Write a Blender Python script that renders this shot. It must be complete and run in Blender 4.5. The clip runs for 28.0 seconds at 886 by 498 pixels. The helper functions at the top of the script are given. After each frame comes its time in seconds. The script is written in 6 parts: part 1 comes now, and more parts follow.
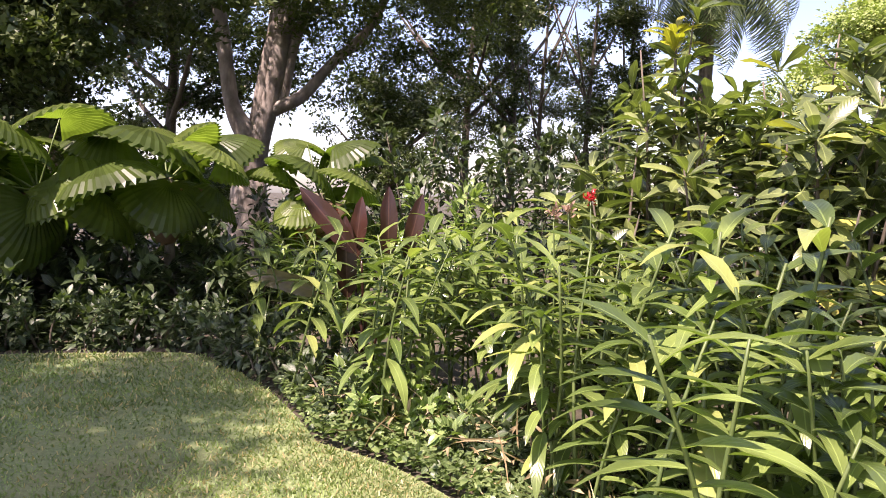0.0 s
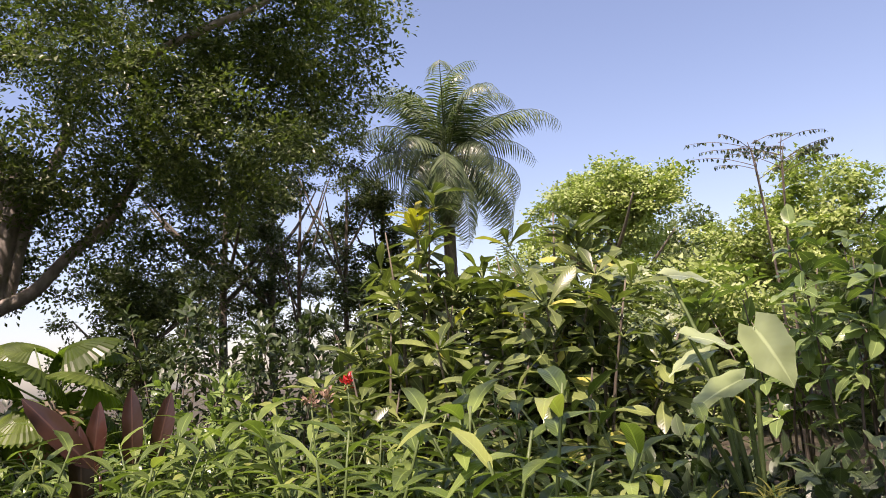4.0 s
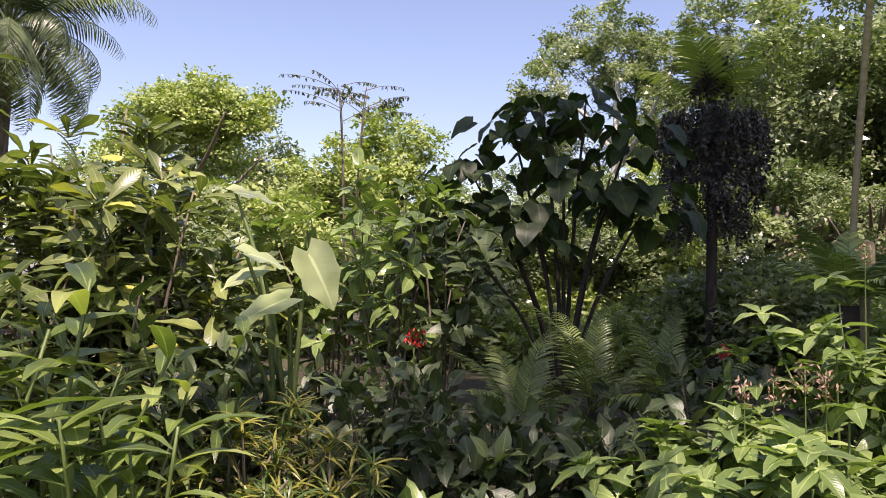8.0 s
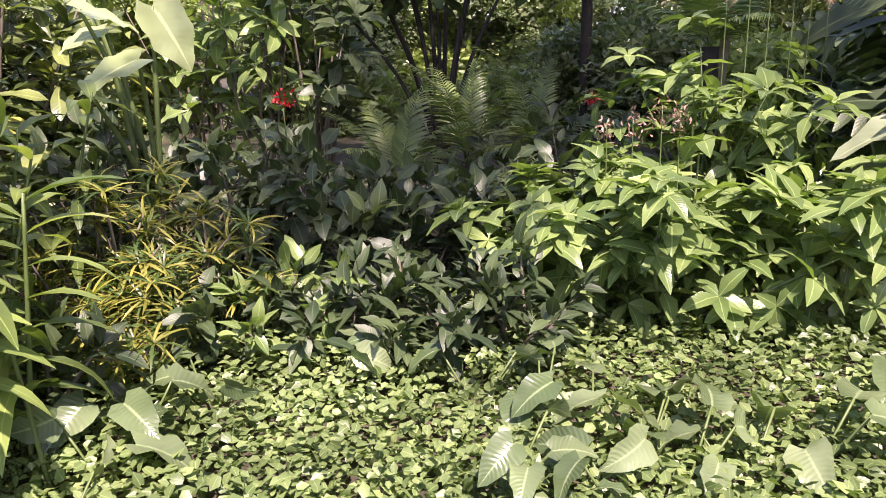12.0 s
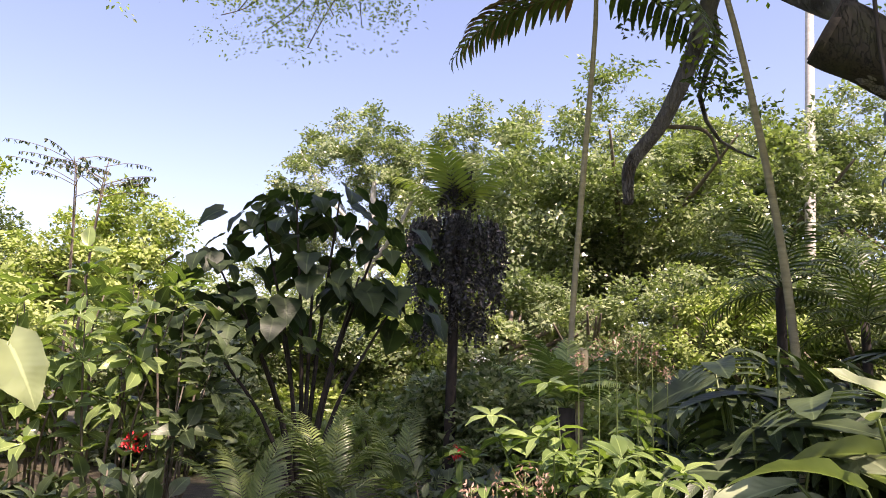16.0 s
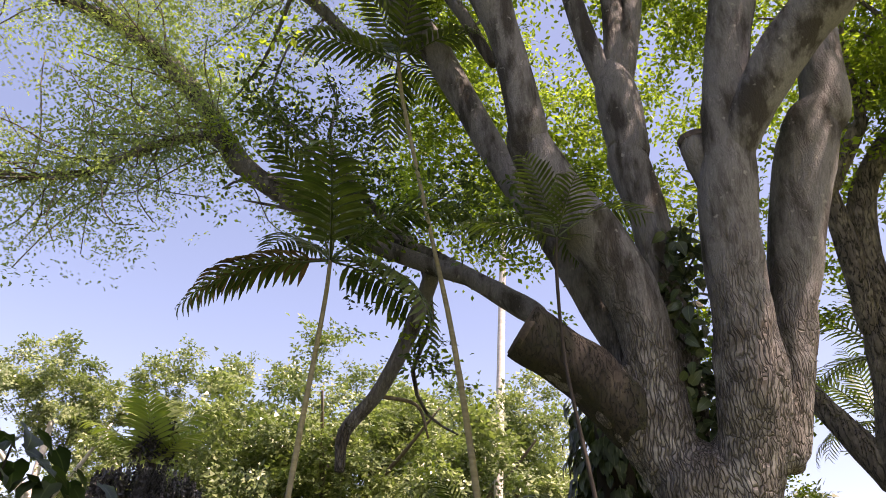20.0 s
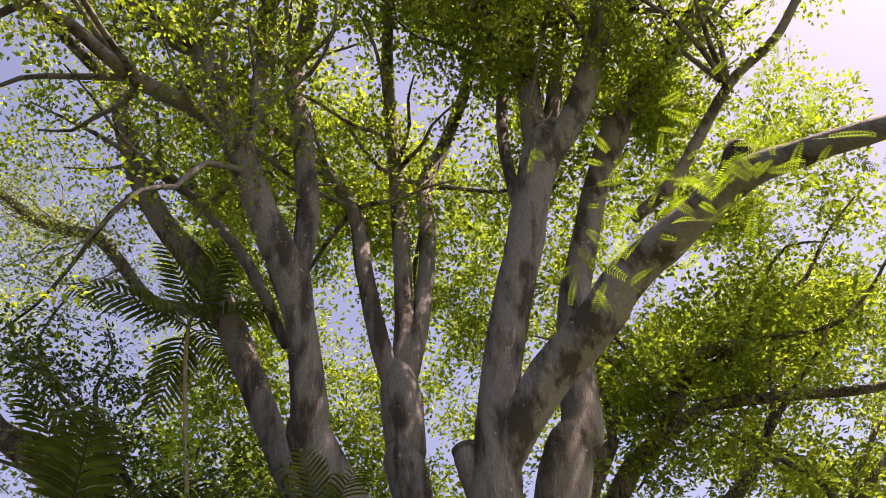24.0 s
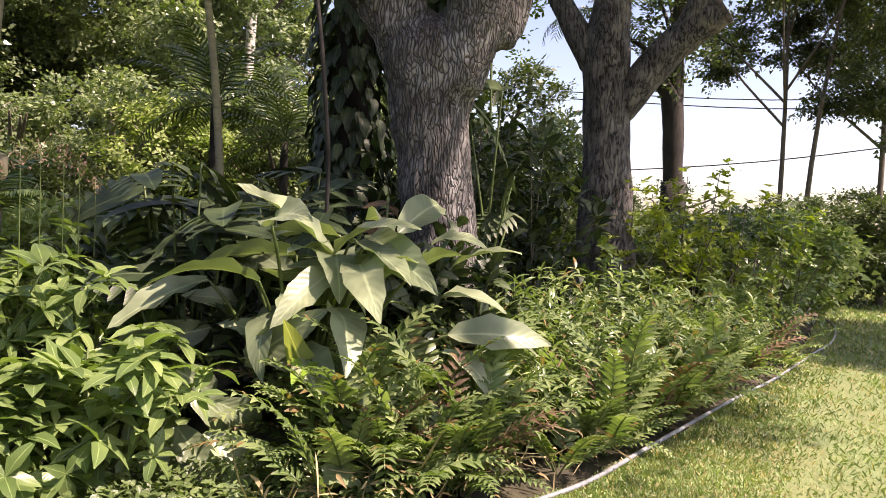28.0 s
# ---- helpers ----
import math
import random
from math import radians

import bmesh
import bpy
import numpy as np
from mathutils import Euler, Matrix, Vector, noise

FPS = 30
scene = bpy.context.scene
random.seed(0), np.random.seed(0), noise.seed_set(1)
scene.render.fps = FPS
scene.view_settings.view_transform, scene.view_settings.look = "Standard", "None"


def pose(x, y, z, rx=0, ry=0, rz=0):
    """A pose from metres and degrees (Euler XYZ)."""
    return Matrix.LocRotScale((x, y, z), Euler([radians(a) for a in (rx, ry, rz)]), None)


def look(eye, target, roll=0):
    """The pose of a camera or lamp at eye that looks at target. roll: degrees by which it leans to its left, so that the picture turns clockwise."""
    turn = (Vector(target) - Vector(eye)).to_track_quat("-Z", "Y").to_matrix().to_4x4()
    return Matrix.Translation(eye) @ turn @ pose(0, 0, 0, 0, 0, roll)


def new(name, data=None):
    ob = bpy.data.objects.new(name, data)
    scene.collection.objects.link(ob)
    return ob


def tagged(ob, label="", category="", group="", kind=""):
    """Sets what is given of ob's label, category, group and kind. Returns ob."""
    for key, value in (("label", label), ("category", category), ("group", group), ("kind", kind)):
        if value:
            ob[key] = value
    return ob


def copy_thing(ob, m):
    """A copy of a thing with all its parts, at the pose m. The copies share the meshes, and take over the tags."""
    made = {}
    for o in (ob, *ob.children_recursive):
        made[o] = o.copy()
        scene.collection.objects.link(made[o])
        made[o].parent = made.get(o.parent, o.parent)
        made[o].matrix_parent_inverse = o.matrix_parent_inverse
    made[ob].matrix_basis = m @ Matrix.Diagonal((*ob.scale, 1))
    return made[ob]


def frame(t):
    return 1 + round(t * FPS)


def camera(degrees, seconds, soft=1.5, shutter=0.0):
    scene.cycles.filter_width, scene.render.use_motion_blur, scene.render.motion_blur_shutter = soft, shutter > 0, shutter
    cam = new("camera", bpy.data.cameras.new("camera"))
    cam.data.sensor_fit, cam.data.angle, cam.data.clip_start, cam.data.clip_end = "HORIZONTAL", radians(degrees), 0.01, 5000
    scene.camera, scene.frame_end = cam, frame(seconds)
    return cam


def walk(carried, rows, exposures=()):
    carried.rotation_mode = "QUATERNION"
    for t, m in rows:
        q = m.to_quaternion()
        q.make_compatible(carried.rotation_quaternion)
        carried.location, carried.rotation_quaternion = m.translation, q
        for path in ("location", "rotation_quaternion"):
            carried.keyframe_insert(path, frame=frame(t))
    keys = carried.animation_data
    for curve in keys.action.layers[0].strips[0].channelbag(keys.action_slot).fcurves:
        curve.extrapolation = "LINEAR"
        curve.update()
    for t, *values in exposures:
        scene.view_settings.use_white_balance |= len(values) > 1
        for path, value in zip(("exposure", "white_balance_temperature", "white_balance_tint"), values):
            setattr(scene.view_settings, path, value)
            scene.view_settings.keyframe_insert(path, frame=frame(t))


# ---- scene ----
cam = camera(61.11, 28.0, soft=0.9)


def stand(x, y, z, bearing, rise, roll):
    """A camera pose from a place, a bearing (clockwise from +y) and an upward tilt in degrees."""
    a, e = radians(bearing), radians(rise)
    way = Vector((math.sin(a) * math.cos(e), math.cos(a) * math.cos(e), math.sin(e)))
    return look((x, y, z), Vector((x, y, z)) + way, roll)


# seconds, x, y, z, bearing, rise, roll
PATH = (
    (0.0, -0.001, 0.000, 1.595, 0.00, -4.03, 1.33),
    (0.5, 0.005, 0.004, 1.592, 2.09, -5.59, 0.85),
    (1.0, 0.011, 0.005, 1.586, 4.77, -6.66, 0.34),
    (1.5, 0.024, 0.011, 1.589, 7.34, -6.46, -0.24),
    (2.0, 0.037, 0.010, 1.596, 9.33, -4.49, -0.59),
    (2.5, 0.044, 0.009, 1.601, 10.79, -1.15, -0.94),
    (3.5, 0.063, 0.030, 1.626, 14.62, 6.31, -3.17),
    (4.5, 0.094, 0.038, 1.646, 22.59, 10.44, -4.74),
    (5.0, 0.112, 0.024, 1.646, 28.18, 10.46, -4.43),
    (5.5, 0.144, 0.008, 1.648, 33.76, 9.92, -3.88),
    (6.0, 0.146, -0.016, 1.646, 38.69, 9.12, -2.92),
    (6.5, 0.162, -0.011, 1.634, 42.72, 8.28, -1.63),
    (7.0, 0.176, 0.011, 1.611, 45.80, 7.19, -0.15),
    (7.5, 0.178, 0.021, 1.590, 47.86, 5.35, 0.87),
    (8.0, 0.188, 0.023, 1.569, 49.07, 2.52, 1.21),
    (8.5, 0.199, 0.026, 1.551, 49.87, -1.06, 1.05),
    (9.0, 0.214, 0.040, 1.535, 50.55, -4.70, 0.57),
    (9.5, 0.226, 0.045, 1.530, 51.14, -8.15, -0.13),
    (10.0, 0.233, 0.042, 1.511, 51.61, -11.30, -0.66),
    (10.5, 0.233, 0.022, 1.490, 52.37, -13.90, -1.10),
    (11.0, 0.234, -0.003, 1.480, 53.66, -15.82, -1.37),
    (11.5, 0.254, -0.014, 1.483, 55.57, -16.20, -1.24),
    (12.0, 0.261, -0.010, 1.484, 57.84, -15.04, -1.08),
    (12.5, 0.265, -0.011, 1.495, 60.24, -12.56, -0.67),
    (13.0, 0.266, -0.006, 1.511, 62.63, -9.40, -0.16),
    (13.5, 0.276, 0.011, 1.523, 64.63, -6.23, 0.28),
    (14.5, 0.272, 0.014, 1.564, 66.40, -0.95, 1.25),
    (15.5, 0.262, -0.000, 1.600, 66.86, 5.71, 2.05),
    (16.0, 0.265, -0.001, 1.606, 67.55, 10.24, 2.31),
    (16.5, 0.251, -0.014, 1.607, 68.51, 14.73, 2.63),
    (17.0, 0.268, -0.011, 1.615, 69.94, 18.51, 2.85),
    (17.5, 0.266, -0.011, 1.618, 72.11, 21.16, 2.86),
    (18.0, 0.284, 0.008, 1.631, 75.19, 22.61, 2.76),
    (18.5, 0.272, 0.003, 1.633, 79.07, 23.40, 2.56),
    (19.0, 0.237, 0.013, 1.638, 83.40, 24.29, 2.09),
    (19.5, 0.184, 0.044, 1.628, 87.39, 25.97, 1.54),
    (20.0, 0.153, 0.104, 1.630, 89.90, 30.29, 1.10),
    (20.5, 0.104, 0.125, 1.630, 91.10, 36.53, 1.34),
    (21.0, 0.052, 0.114, 1.617, 91.97, 44.00, 2.16),
    (21.5, 0.024, 0.142, 1.624, 92.95, 51.89, 3.08),
    (22.5, -0.063, 0.157, 1.695, 102.54, 63.76, -0.93),
    (23.5, -0.101, 0.139, 1.770, 111.44, 58.80, -5.66),
    (24.0, -0.078, 0.132, 1.782, 111.72, 49.87, -5.45),
    (24.5, -0.048, 0.123, 1.768, 109.54, 40.40, -4.22),
    (25.0, -0.047, 0.102, 1.751, 106.64, 32.58, -3.02),
    (25.5, -0.029, 0.099, 1.747, 104.19, 25.87, -1.85),
    (26.0, -0.058, 0.034, 1.736, 102.46, 19.44, -0.05),
    (26.5, -0.094, 0.002, 1.706, 102.20, 13.18, 1.09),
    (27.0, -0.116, -0.033, 1.656, 103.27, 7.59, 1.78),
    (27.5, -0.102, -0.062, 1.654, 105.48, 1.88, 2.42),
    (28.0, -0.092, -0.092, 1.630, 108.80, -2.51, 2.70),
)
EXPOSURES = ((0.0, 1.56, 6900, 37), (2.5, 1.43, 6900, 37), (4.5, 0.92, 7200, 30), (8.0, 1.05, 7100, 32), (10.0, 1.5, 6800, 37), (13.5, 1.58, 6800, 38), (15.5, 1.62, 7300, 36), (16.0, 1.52, 7400, 35), (16.9, 1.12, 7300, 31), (18.0, 1.06, 7300, 31), (20.0, 1.5, 8000, 36), (21.5, 1.52, 8500, 40), (24.0, 1.33, 8500, 41), (26.5, 1.4, 8100, 34), (28.0, 1.3, 7400, 33))
walk(cam, [(t, stand(*row)) for t, *row in PATH], EXPOSURES)

# ---- sky and sun ----
SUN_BEARING, SUN_RISE = 218.0, 60.0
world = bpy.data.worlds.new("world")
scene.world = world
world.use_nodes = True
wn = world.node_tree.nodes
sky = wn.new("ShaderNodeTexSky")
sky.sky_type, sky.sun_disc = "NISHITA", False
sky.sun_elevation, sky.sun_rotation = radians(SUN_RISE), radians(SUN_BEARING)
sky.air_density, sky.dust_density, sky.ozone_density = 1.0, 1.5, 1.5
world.node_tree.links.new(sky.outputs[0], wn["Background"].inputs[0])
wn["Background"].inputs[1].default_value = 0.115
sun = new("sun", bpy.data.lights.new("sun", "SUN"))
sun.data.energy, sun.data.angle, sun.data.color = 5.0, radians(0.55), (1.0, 0.94, 0.83)
_a, _e = radians(SUN_BEARING), radians(SUN_RISE)
sun.matrix_world = look((40 * math.sin(_a) * math.cos(_e), 40 * math.cos(_a) * math.cos(_e), 40 * math.sin(_e)), (0, 0, 0))

# ---- materials ----


def shade(name):
    mat = bpy.data.materials.new(name)
    mat.use_nodes = True
    t = mat.node_tree
    return mat, t, t.nodes["Principled BSDF"], t.nodes["Material Output"]


def node(t, kind, **values):
    n = t.nodes.new(kind)
    for key, value in values.items():
        n.inputs[key.replace("_", " ")].default_value = value
    return n


def mixed(t, fac, a, b, mode="MIX"):
    """A colour mix; fac, a and b are sockets or values."""
    n = t.nodes.new("ShaderNodeMix")
    n.data_type, n.blend_type = "RGBA", mode
    for i, v in ((0, fac), (6, a), (7, b)):
        if isinstance(v, bpy.types.NodeSocket):
            t.links.new(v, n.inputs[i])
        else:
            n.inputs[i].default_value = v if i == 0 else (*v, 1)
    return n.outputs[2]


def ramp(t, fac, lo, hi):
    n = t.nodes.new("ShaderNodeMapRange")
    n.inputs[1].default_value, n.inputs[2].default_value = lo, hi
    t.links.new(fac, n.inputs[0])
    return n.outputs[0]


def leafy(name, dark, light, rough=0.38, through_light=0.3, accent=None, accent_part=0.12, veins=0.15, rib=0.35, clump=3.0, blotch=0.0, deep=0.62):
    """Leaf skin: varied by leaf and by plant, ribbed and veined, letting light through."""
    mat, t, bsdf, out = shade(name)
    info, geo = t.nodes.new("ShaderNodeObjectInfo"), t.nodes.new("ShaderNodeNewGeometry")
    att = t.nodes.new("ShaderNodeAttribute")
    att.attribute_name = "leafuv"
    pos = t.nodes.new("ShaderNodeSeparateXYZ")
    t.links.new(att.outputs["Vector"], pos.inputs[0])
    add = t.nodes.new("ShaderNodeMath")
    add.operation = "ADD"
    t.links.new(info.outputs["Random"], add.inputs[0])
    t.links.new(geo.outputs["Random Per Island"], add.inputs[1])
    frac = t.nodes.new("ShaderNodeMath")
    frac.operation = "FRACT"
    t.links.new(add.outputs[0], frac.inputs[0])
    colour = mixed(t, frac.outputs[0], dark, light)
    big = node(t, "ShaderNodeTexNoise", Scale=clump, Detail=2.0)
    t.links.new(geo.outputs["Position"], big.inputs["Vector"])
    colour = mixed(t, ramp(t, big.outputs[0], 0.38, 0.72), colour, [c * deep for c in dark])
    if accent:
        pick = t.nodes.new("ShaderNodeMath")
        pick.operation, pick.inputs[1].default_value = "MULTIPLY", 7.31
        t.links.new(frac.outputs[0], pick.inputs[0])
        frac2 = t.nodes.new("ShaderNodeMath")
        frac2.operation = "FRACT"
        t.links.new(pick.outputs[0], frac2.inputs[0])
        less = t.nodes.new("ShaderNodeMath")
        less.operation, less.inputs[1].default_value = "LESS_THAN", accent_part
        t.links.new(frac2.outputs[0], less.inputs[0])
        colour = mixed(t, less.outputs[0], colour, accent)
    if blotch:
        spots = node(t, "ShaderNodeTexNoise", Scale=blotch, Detail=3.0)
        t.links.new(geo.outputs["Position"], spots.inputs["Vector"])
        colour = mixed(t, ramp(t, spots.outputs[0], 0.62, 0.78), colour, (0.2, 0.13, 0.045))
    if rib:
        a = t.nodes.new("ShaderNodeMath")
        a.operation = "ABSOLUTE"
        t.links.new(pos.outputs[0], a.inputs[0])
        line = ramp(t, a.outputs[0], 0.1, 0.03)
        strength = t.nodes.new("ShaderNodeMath")
        strength.operation, strength.inputs[1].default_value = "MULTIPLY", rib
        t.links.new(line, strength.inputs[0])
        colour = mixed(t, strength.outputs[0], colour, [min(1, c * 1.7 + 0.03) for c in light])
        if veins:
            slant = t.nodes.new("ShaderNodeMath")
            slant.operation, slant.inputs[1].default_value, slant.inputs[2].default_value = "MULTIPLY_ADD", -0.18, 0.0
            t.links.new(a.outputs[0], slant.inputs[0])
            t.links.new(pos.outputs[1], slant.inputs[2])
            wave = t.nodes.new("ShaderNodeMath")
            wave.operation, wave.inputs[1].default_value = "MULTIPLY", 75.0
            t.links.new(slant.outputs[0], wave.inputs[0])
            sine = t.nodes.new("ShaderNodeMath")
            sine.operation = "SINE"
            t.links.new(wave.outputs[0], sine.inputs[0])
            bump = node(t, "ShaderNodeBump", Strength=veins, Distance=0.002)
            t.links.new(sine.outputs[0], bump.inputs["Height"])
            t.links.new(bump.outputs[0], bsdf.inputs["Normal"])
    t.links.new(colour, bsdf.inputs["Base Color"])
    bsdf.inputs["Roughness"].default_value = rough
    bsdf.inputs["Specular IOR Level"].default_value = 0.5
    if through_light:
        trans = t.nodes.new("ShaderNodeBsdfTranslucent")
        glow = mixed(t, 1.0, colour, (1.15, 1.42, 0.5), "MULTIPLY")
        t.links.new(glow, trans.inputs[0])
        mix = t.nodes.new("ShaderNodeMixShader")
        mix.inputs[0].default_value = through_light
        t.links.new(bsdf.outputs[0], mix.inputs[1])
        t.links.new(trans.outputs[0], mix.inputs[2])
        t.links.new(mix.outputs[0], out.inputs[0])
    return mat


def rough_skin(name, dark, light, scale, rough=0.85, stretch=1.0, relief=0.5, depth=0.02, patch=None, patch_scale=1.5, crack=0.0):
    """Bark, soil, rope: two scales of noise, relief, patches of another colour, long cracks."""
    mat, t, bsdf, out = shade(name)
    geo = t.nodes.new("ShaderNodeNewGeometry")
    vec = t.nodes.new("ShaderNodeMapping")
    vec.inputs["Scale"].default_value = (1, 1, stretch)
    t.links.new(geo.outputs["Position"], vec.inputs[0])
    fine = node(t, "ShaderNodeTexNoise", Scale=scale, Detail=6.0, Roughness=0.65)
    t.links.new(vec.outputs[0], fine.inputs["Vector"])
    colour = mixed(t, ramp(t, fine.outputs[0], 0.3, 0.7), dark, light)
    height = fine.outputs[0]
    if crack:
        grain = node(t, "ShaderNodeTexNoise", Scale=crack, Detail=3.0, Roughness=0.55)
        t.links.new(vec.outputs[0], grain.inputs["Vector"])
        off = t.nodes.new("ShaderNodeMath")
        off.operation, off.inputs[1].default_value = "SUBTRACT", 0.5
        t.links.new(grain.outputs[0], off.inputs[0])
        side = t.nodes.new("ShaderNodeMath")
        side.operation = "ABSOLUTE"
        t.links.new(off.outputs[0], side.inputs[0])
        cut = ramp(t, side.outputs[0], 0.0, 0.04)
        colour = mixed(t, cut, [c * 0.22 for c in dark], colour)
        both = t.nodes.new("ShaderNodeMath")
        both.operation = "MULTIPLY_ADD"
        both.inputs[1].default_value = 0.35
        t.links.new(fine.outputs[0], both.inputs[0])
        t.links.new(cut, both.inputs[2])
        height = both.outputs[0]
    if patch:
        blot = node(t, "ShaderNodeTexNoise", Scale=patch_scale, Detail=4.0, Roughness=0.6)
        t.links.new(geo.outputs["Position"], blot.inputs["Vector"])
        colour = mixed(t, ramp(t, blot.outputs[0], 0.45, 0.72), colour, patch)
    t.links.new(colour, bsdf.inputs["Base Color"])
    bsdf.inputs["Roughness"].default_value = rough
    bump = node(t, "ShaderNodeBump", Strength=relief, Distance=depth)
    t.links.new(height, bump.inputs["Height"])
    t.links.new(bump.outputs[0], bsdf.inputs["Normal"])
    return mat


def plated_bark(name, low, high):
    """Bark in long cracked plates up to a height, smooth, pale and stained above it."""
    mat, t, bsdf, out = shade(name)
    geo = t.nodes.new("ShaderNodeNewGeometry")
    warp = node(t, "ShaderNodeTexNoise", Scale=3.0, Detail=3.0)
    t.links.new(geo.outputs["Position"], warp.inputs["Vector"])
    bent = mixed(t, 0.16, (0.0, 0.0, 0.0), warp.outputs["Color"])
    shift = t.nodes.new("ShaderNodeVectorMath")
    t.links.new(geo.outputs["Position"], shift.inputs[0])
    t.links.new(bent, shift.inputs[1])
    vec = t.nodes.new("ShaderNodeMapping")
    vec.inputs["Scale"].default_value = (1, 1, 0.13)
    t.links.new(shift.outputs[0], vec.inputs[0])
    plates = node(t, "ShaderNodeTexVoronoi", Scale=34.0)
    plates.feature = "DISTANCE_TO_EDGE"
    t.links.new(vec.outputs[0], plates.inputs["Vector"])
    cut = ramp(t, plates.outputs[0], -0.03, 0.17)
    fine = node(t, "ShaderNodeTexNoise", Scale=45.0, Detail=5.0, Roughness=0.7)
    t.links.new(vec.outputs[0], fine.inputs["Vector"])
    wide = node(t, "ShaderNodeTexNoise", Scale=2.6, Detail=4.0, Roughness=0.65)
    t.links.new(geo.outputs["Position"], wide.inputs["Vector"])
    rough = mixed(t, ramp(t, fine.outputs[0], 0.3, 0.7), (0.045, 0.039, 0.035), (0.21, 0.198, 0.188))
    rough = mixed(t, ramp(t, wide.outputs[0], 0.52, 0.66), rough, (0.30, 0.29, 0.275))
    rough = mixed(t, ramp(t, wide.outputs[0], 0.46, 0.36), rough, (0.075, 0.062, 0.05))
    rough = mixed(t, cut, (0.02, 0.017, 0.015), rough)
    streak = node(t, "ShaderNodeTexNoise", Scale=2.2, Detail=5.0, Roughness=0.6)
    long = t.nodes.new("ShaderNodeMapping")
    long.inputs["Scale"].default_value = (1.6, 1.6, 0.45)
    t.links.new(geo.outputs["Position"], long.inputs[0])
    t.links.new(long.outputs[0], streak.inputs["Vector"])
    sleek = mixed(t, ramp(t, fine.outputs[0], 0.25, 0.75), (0.085, 0.084, 0.087), (0.19, 0.189, 0.193))
    sleek = mixed(t, ramp(t, streak.outputs[0], 0.48, 0.6), sleek, (0.026, 0.022, 0.019))
    spots = node(t, "ShaderNodeTexNoise", Scale=11.0, Detail=2.0)
    t.links.new(geo.outputs["Position"], spots.inputs["Vector"])
    sleek = mixed(t, ramp(t, spots.outputs[0], 0.66, 0.74), sleek, (0.22, 0.22, 0.21))
    up = t.nodes.new("ShaderNodeSeparateXYZ")
    t.links.new(geo.outputs["Position"], up.inputs[0])
    off = t.nodes.new("ShaderNodeMath")
    off.operation, off.inputs[1].default_value = "MULTIPLY_ADD", 3.5
    t.links.new(wide.outputs[0], off.inputs[0])
    t.links.new(up.outputs[2], off.inputs[2])
    bare = ramp(t, off.outputs[0], low + 1.75, high + 1.75)
    t.links.new(mixed(t, bare, rough, sleek), bsdf.inputs["Base Color"])
    relief = mixed(t, bare, cut, fine.outputs[0])
    bsdf.inputs["Roughness"].default_value = 0.8
    bump = node(t, "ShaderNodeBump", Strength=0.8, Distance=0.03)
    t.links.new(relief, bump.inputs["Height"])
    t.links.new(bump.outputs[0], bsdf.inputs["Normal"])
    return mat


M_GINGER = leafy("ginger_leaf", (0.075, 0.12, 0.03), (0.225, 0.295, 0.08), 0.28, 0.32, (0.26, 0.30, 0.09), 0.05)
M_DEEP = leafy("deep_green_leaf", (0.032, 0.055, 0.022), (0.11, 0.15, 0.065), 0.42, 0.26)
M_DARK = leafy("dark_glossy_leaf", (0.024, 0.046, 0.018), (0.08, 0.115, 0.045), 0.46, 0.2)
M_CROTON = leafy("croton_leaf", (0.048, 0.075, 0.022), (0.235, 0.28, 0.09), 0.3, 0.28, (0.40, 0.38, 0.09), 0.03)
M_BRIGHT = leafy("bright_green_leaf", (0.10, 0.16, 0.05), (0.275, 0.355, 0.125), 0.27, 0.3, deep=0.95)
M_LIME = leafy("lime_leaf", (0.24, 0.31, 0.03), (0.46, 0.50, 0.08), 0.42, 0.36)
M_FAN = leafy("fan_palm_leaf", (0.075, 0.115, 0.024), (0.17, 0.225, 0.05), 0.34, 0.55, veins=0.0, rib=0.0)
M_PALM = leafy("palm_leaflet", (0.05, 0.085, 0.022), (0.14, 0.19, 0.055), 0.32, 0.25, rib=0.2, veins=0)
M_FERN = leafy("fern_leaf", (0.095, 0.15, 0.05), (0.29, 0.35, 0.15), 0.27, 0.32, (0.22, 0.15, 0.07), 0.04, veins=0, deep=0.95)
M_QUEEN = leafy("queen_palm_leaflet", (0.06, 0.095, 0.04), (0.21, 0.26, 0.13), 0.34, 0.3, rib=0.2, veins=0)
# Leaf kept dark and matt: the great tree's shade is in its colour.
M_BIG = leafy("big_shade_dark_leaf", (0.022, 0.045, 0.016), (0.065, 0.1, 0.035), 0.5, 0.35)
M_GREY = leafy("grey_green_leaf", (0.20, 0.25, 0.14), (0.34, 0.39, 0.24), 0.33, 0.22, (0.20, 0.33, 0.04), 0.035, veins=0.3)
M_EAR = leafy("elephant_ear_leaf", (0.30, 0.37, 0.18), (0.45, 0.52, 0.28), 0.22, 0.28, veins=0.1, rib=0.3)
M_CREEPER = leafy("creeper_leaf", (0.095, 0.145, 0.062), (0.223, 0.280, 0.145), 0.28, 0.25, veins=0.25, rib=0.4)
M_MAROON = leafy("maroon_leaf", (0.04, 0.018, 0.013), (0.085, 0.032, 0.022), 0.3, 0.25, (0.10, 0.09, 0.03), 0.2)
M_DRY = leafy("dry_leaf", (0.10, 0.06, 0.035), (0.30, 0.19, 0.11), 0.75, 0.2, veins=0.3)
M_CYCAD = leafy("cycad_leaflet", (0.10, 0.15, 0.045), (0.25, 0.31, 0.11), 0.3, 0.35, rib=0.2, veins=0)
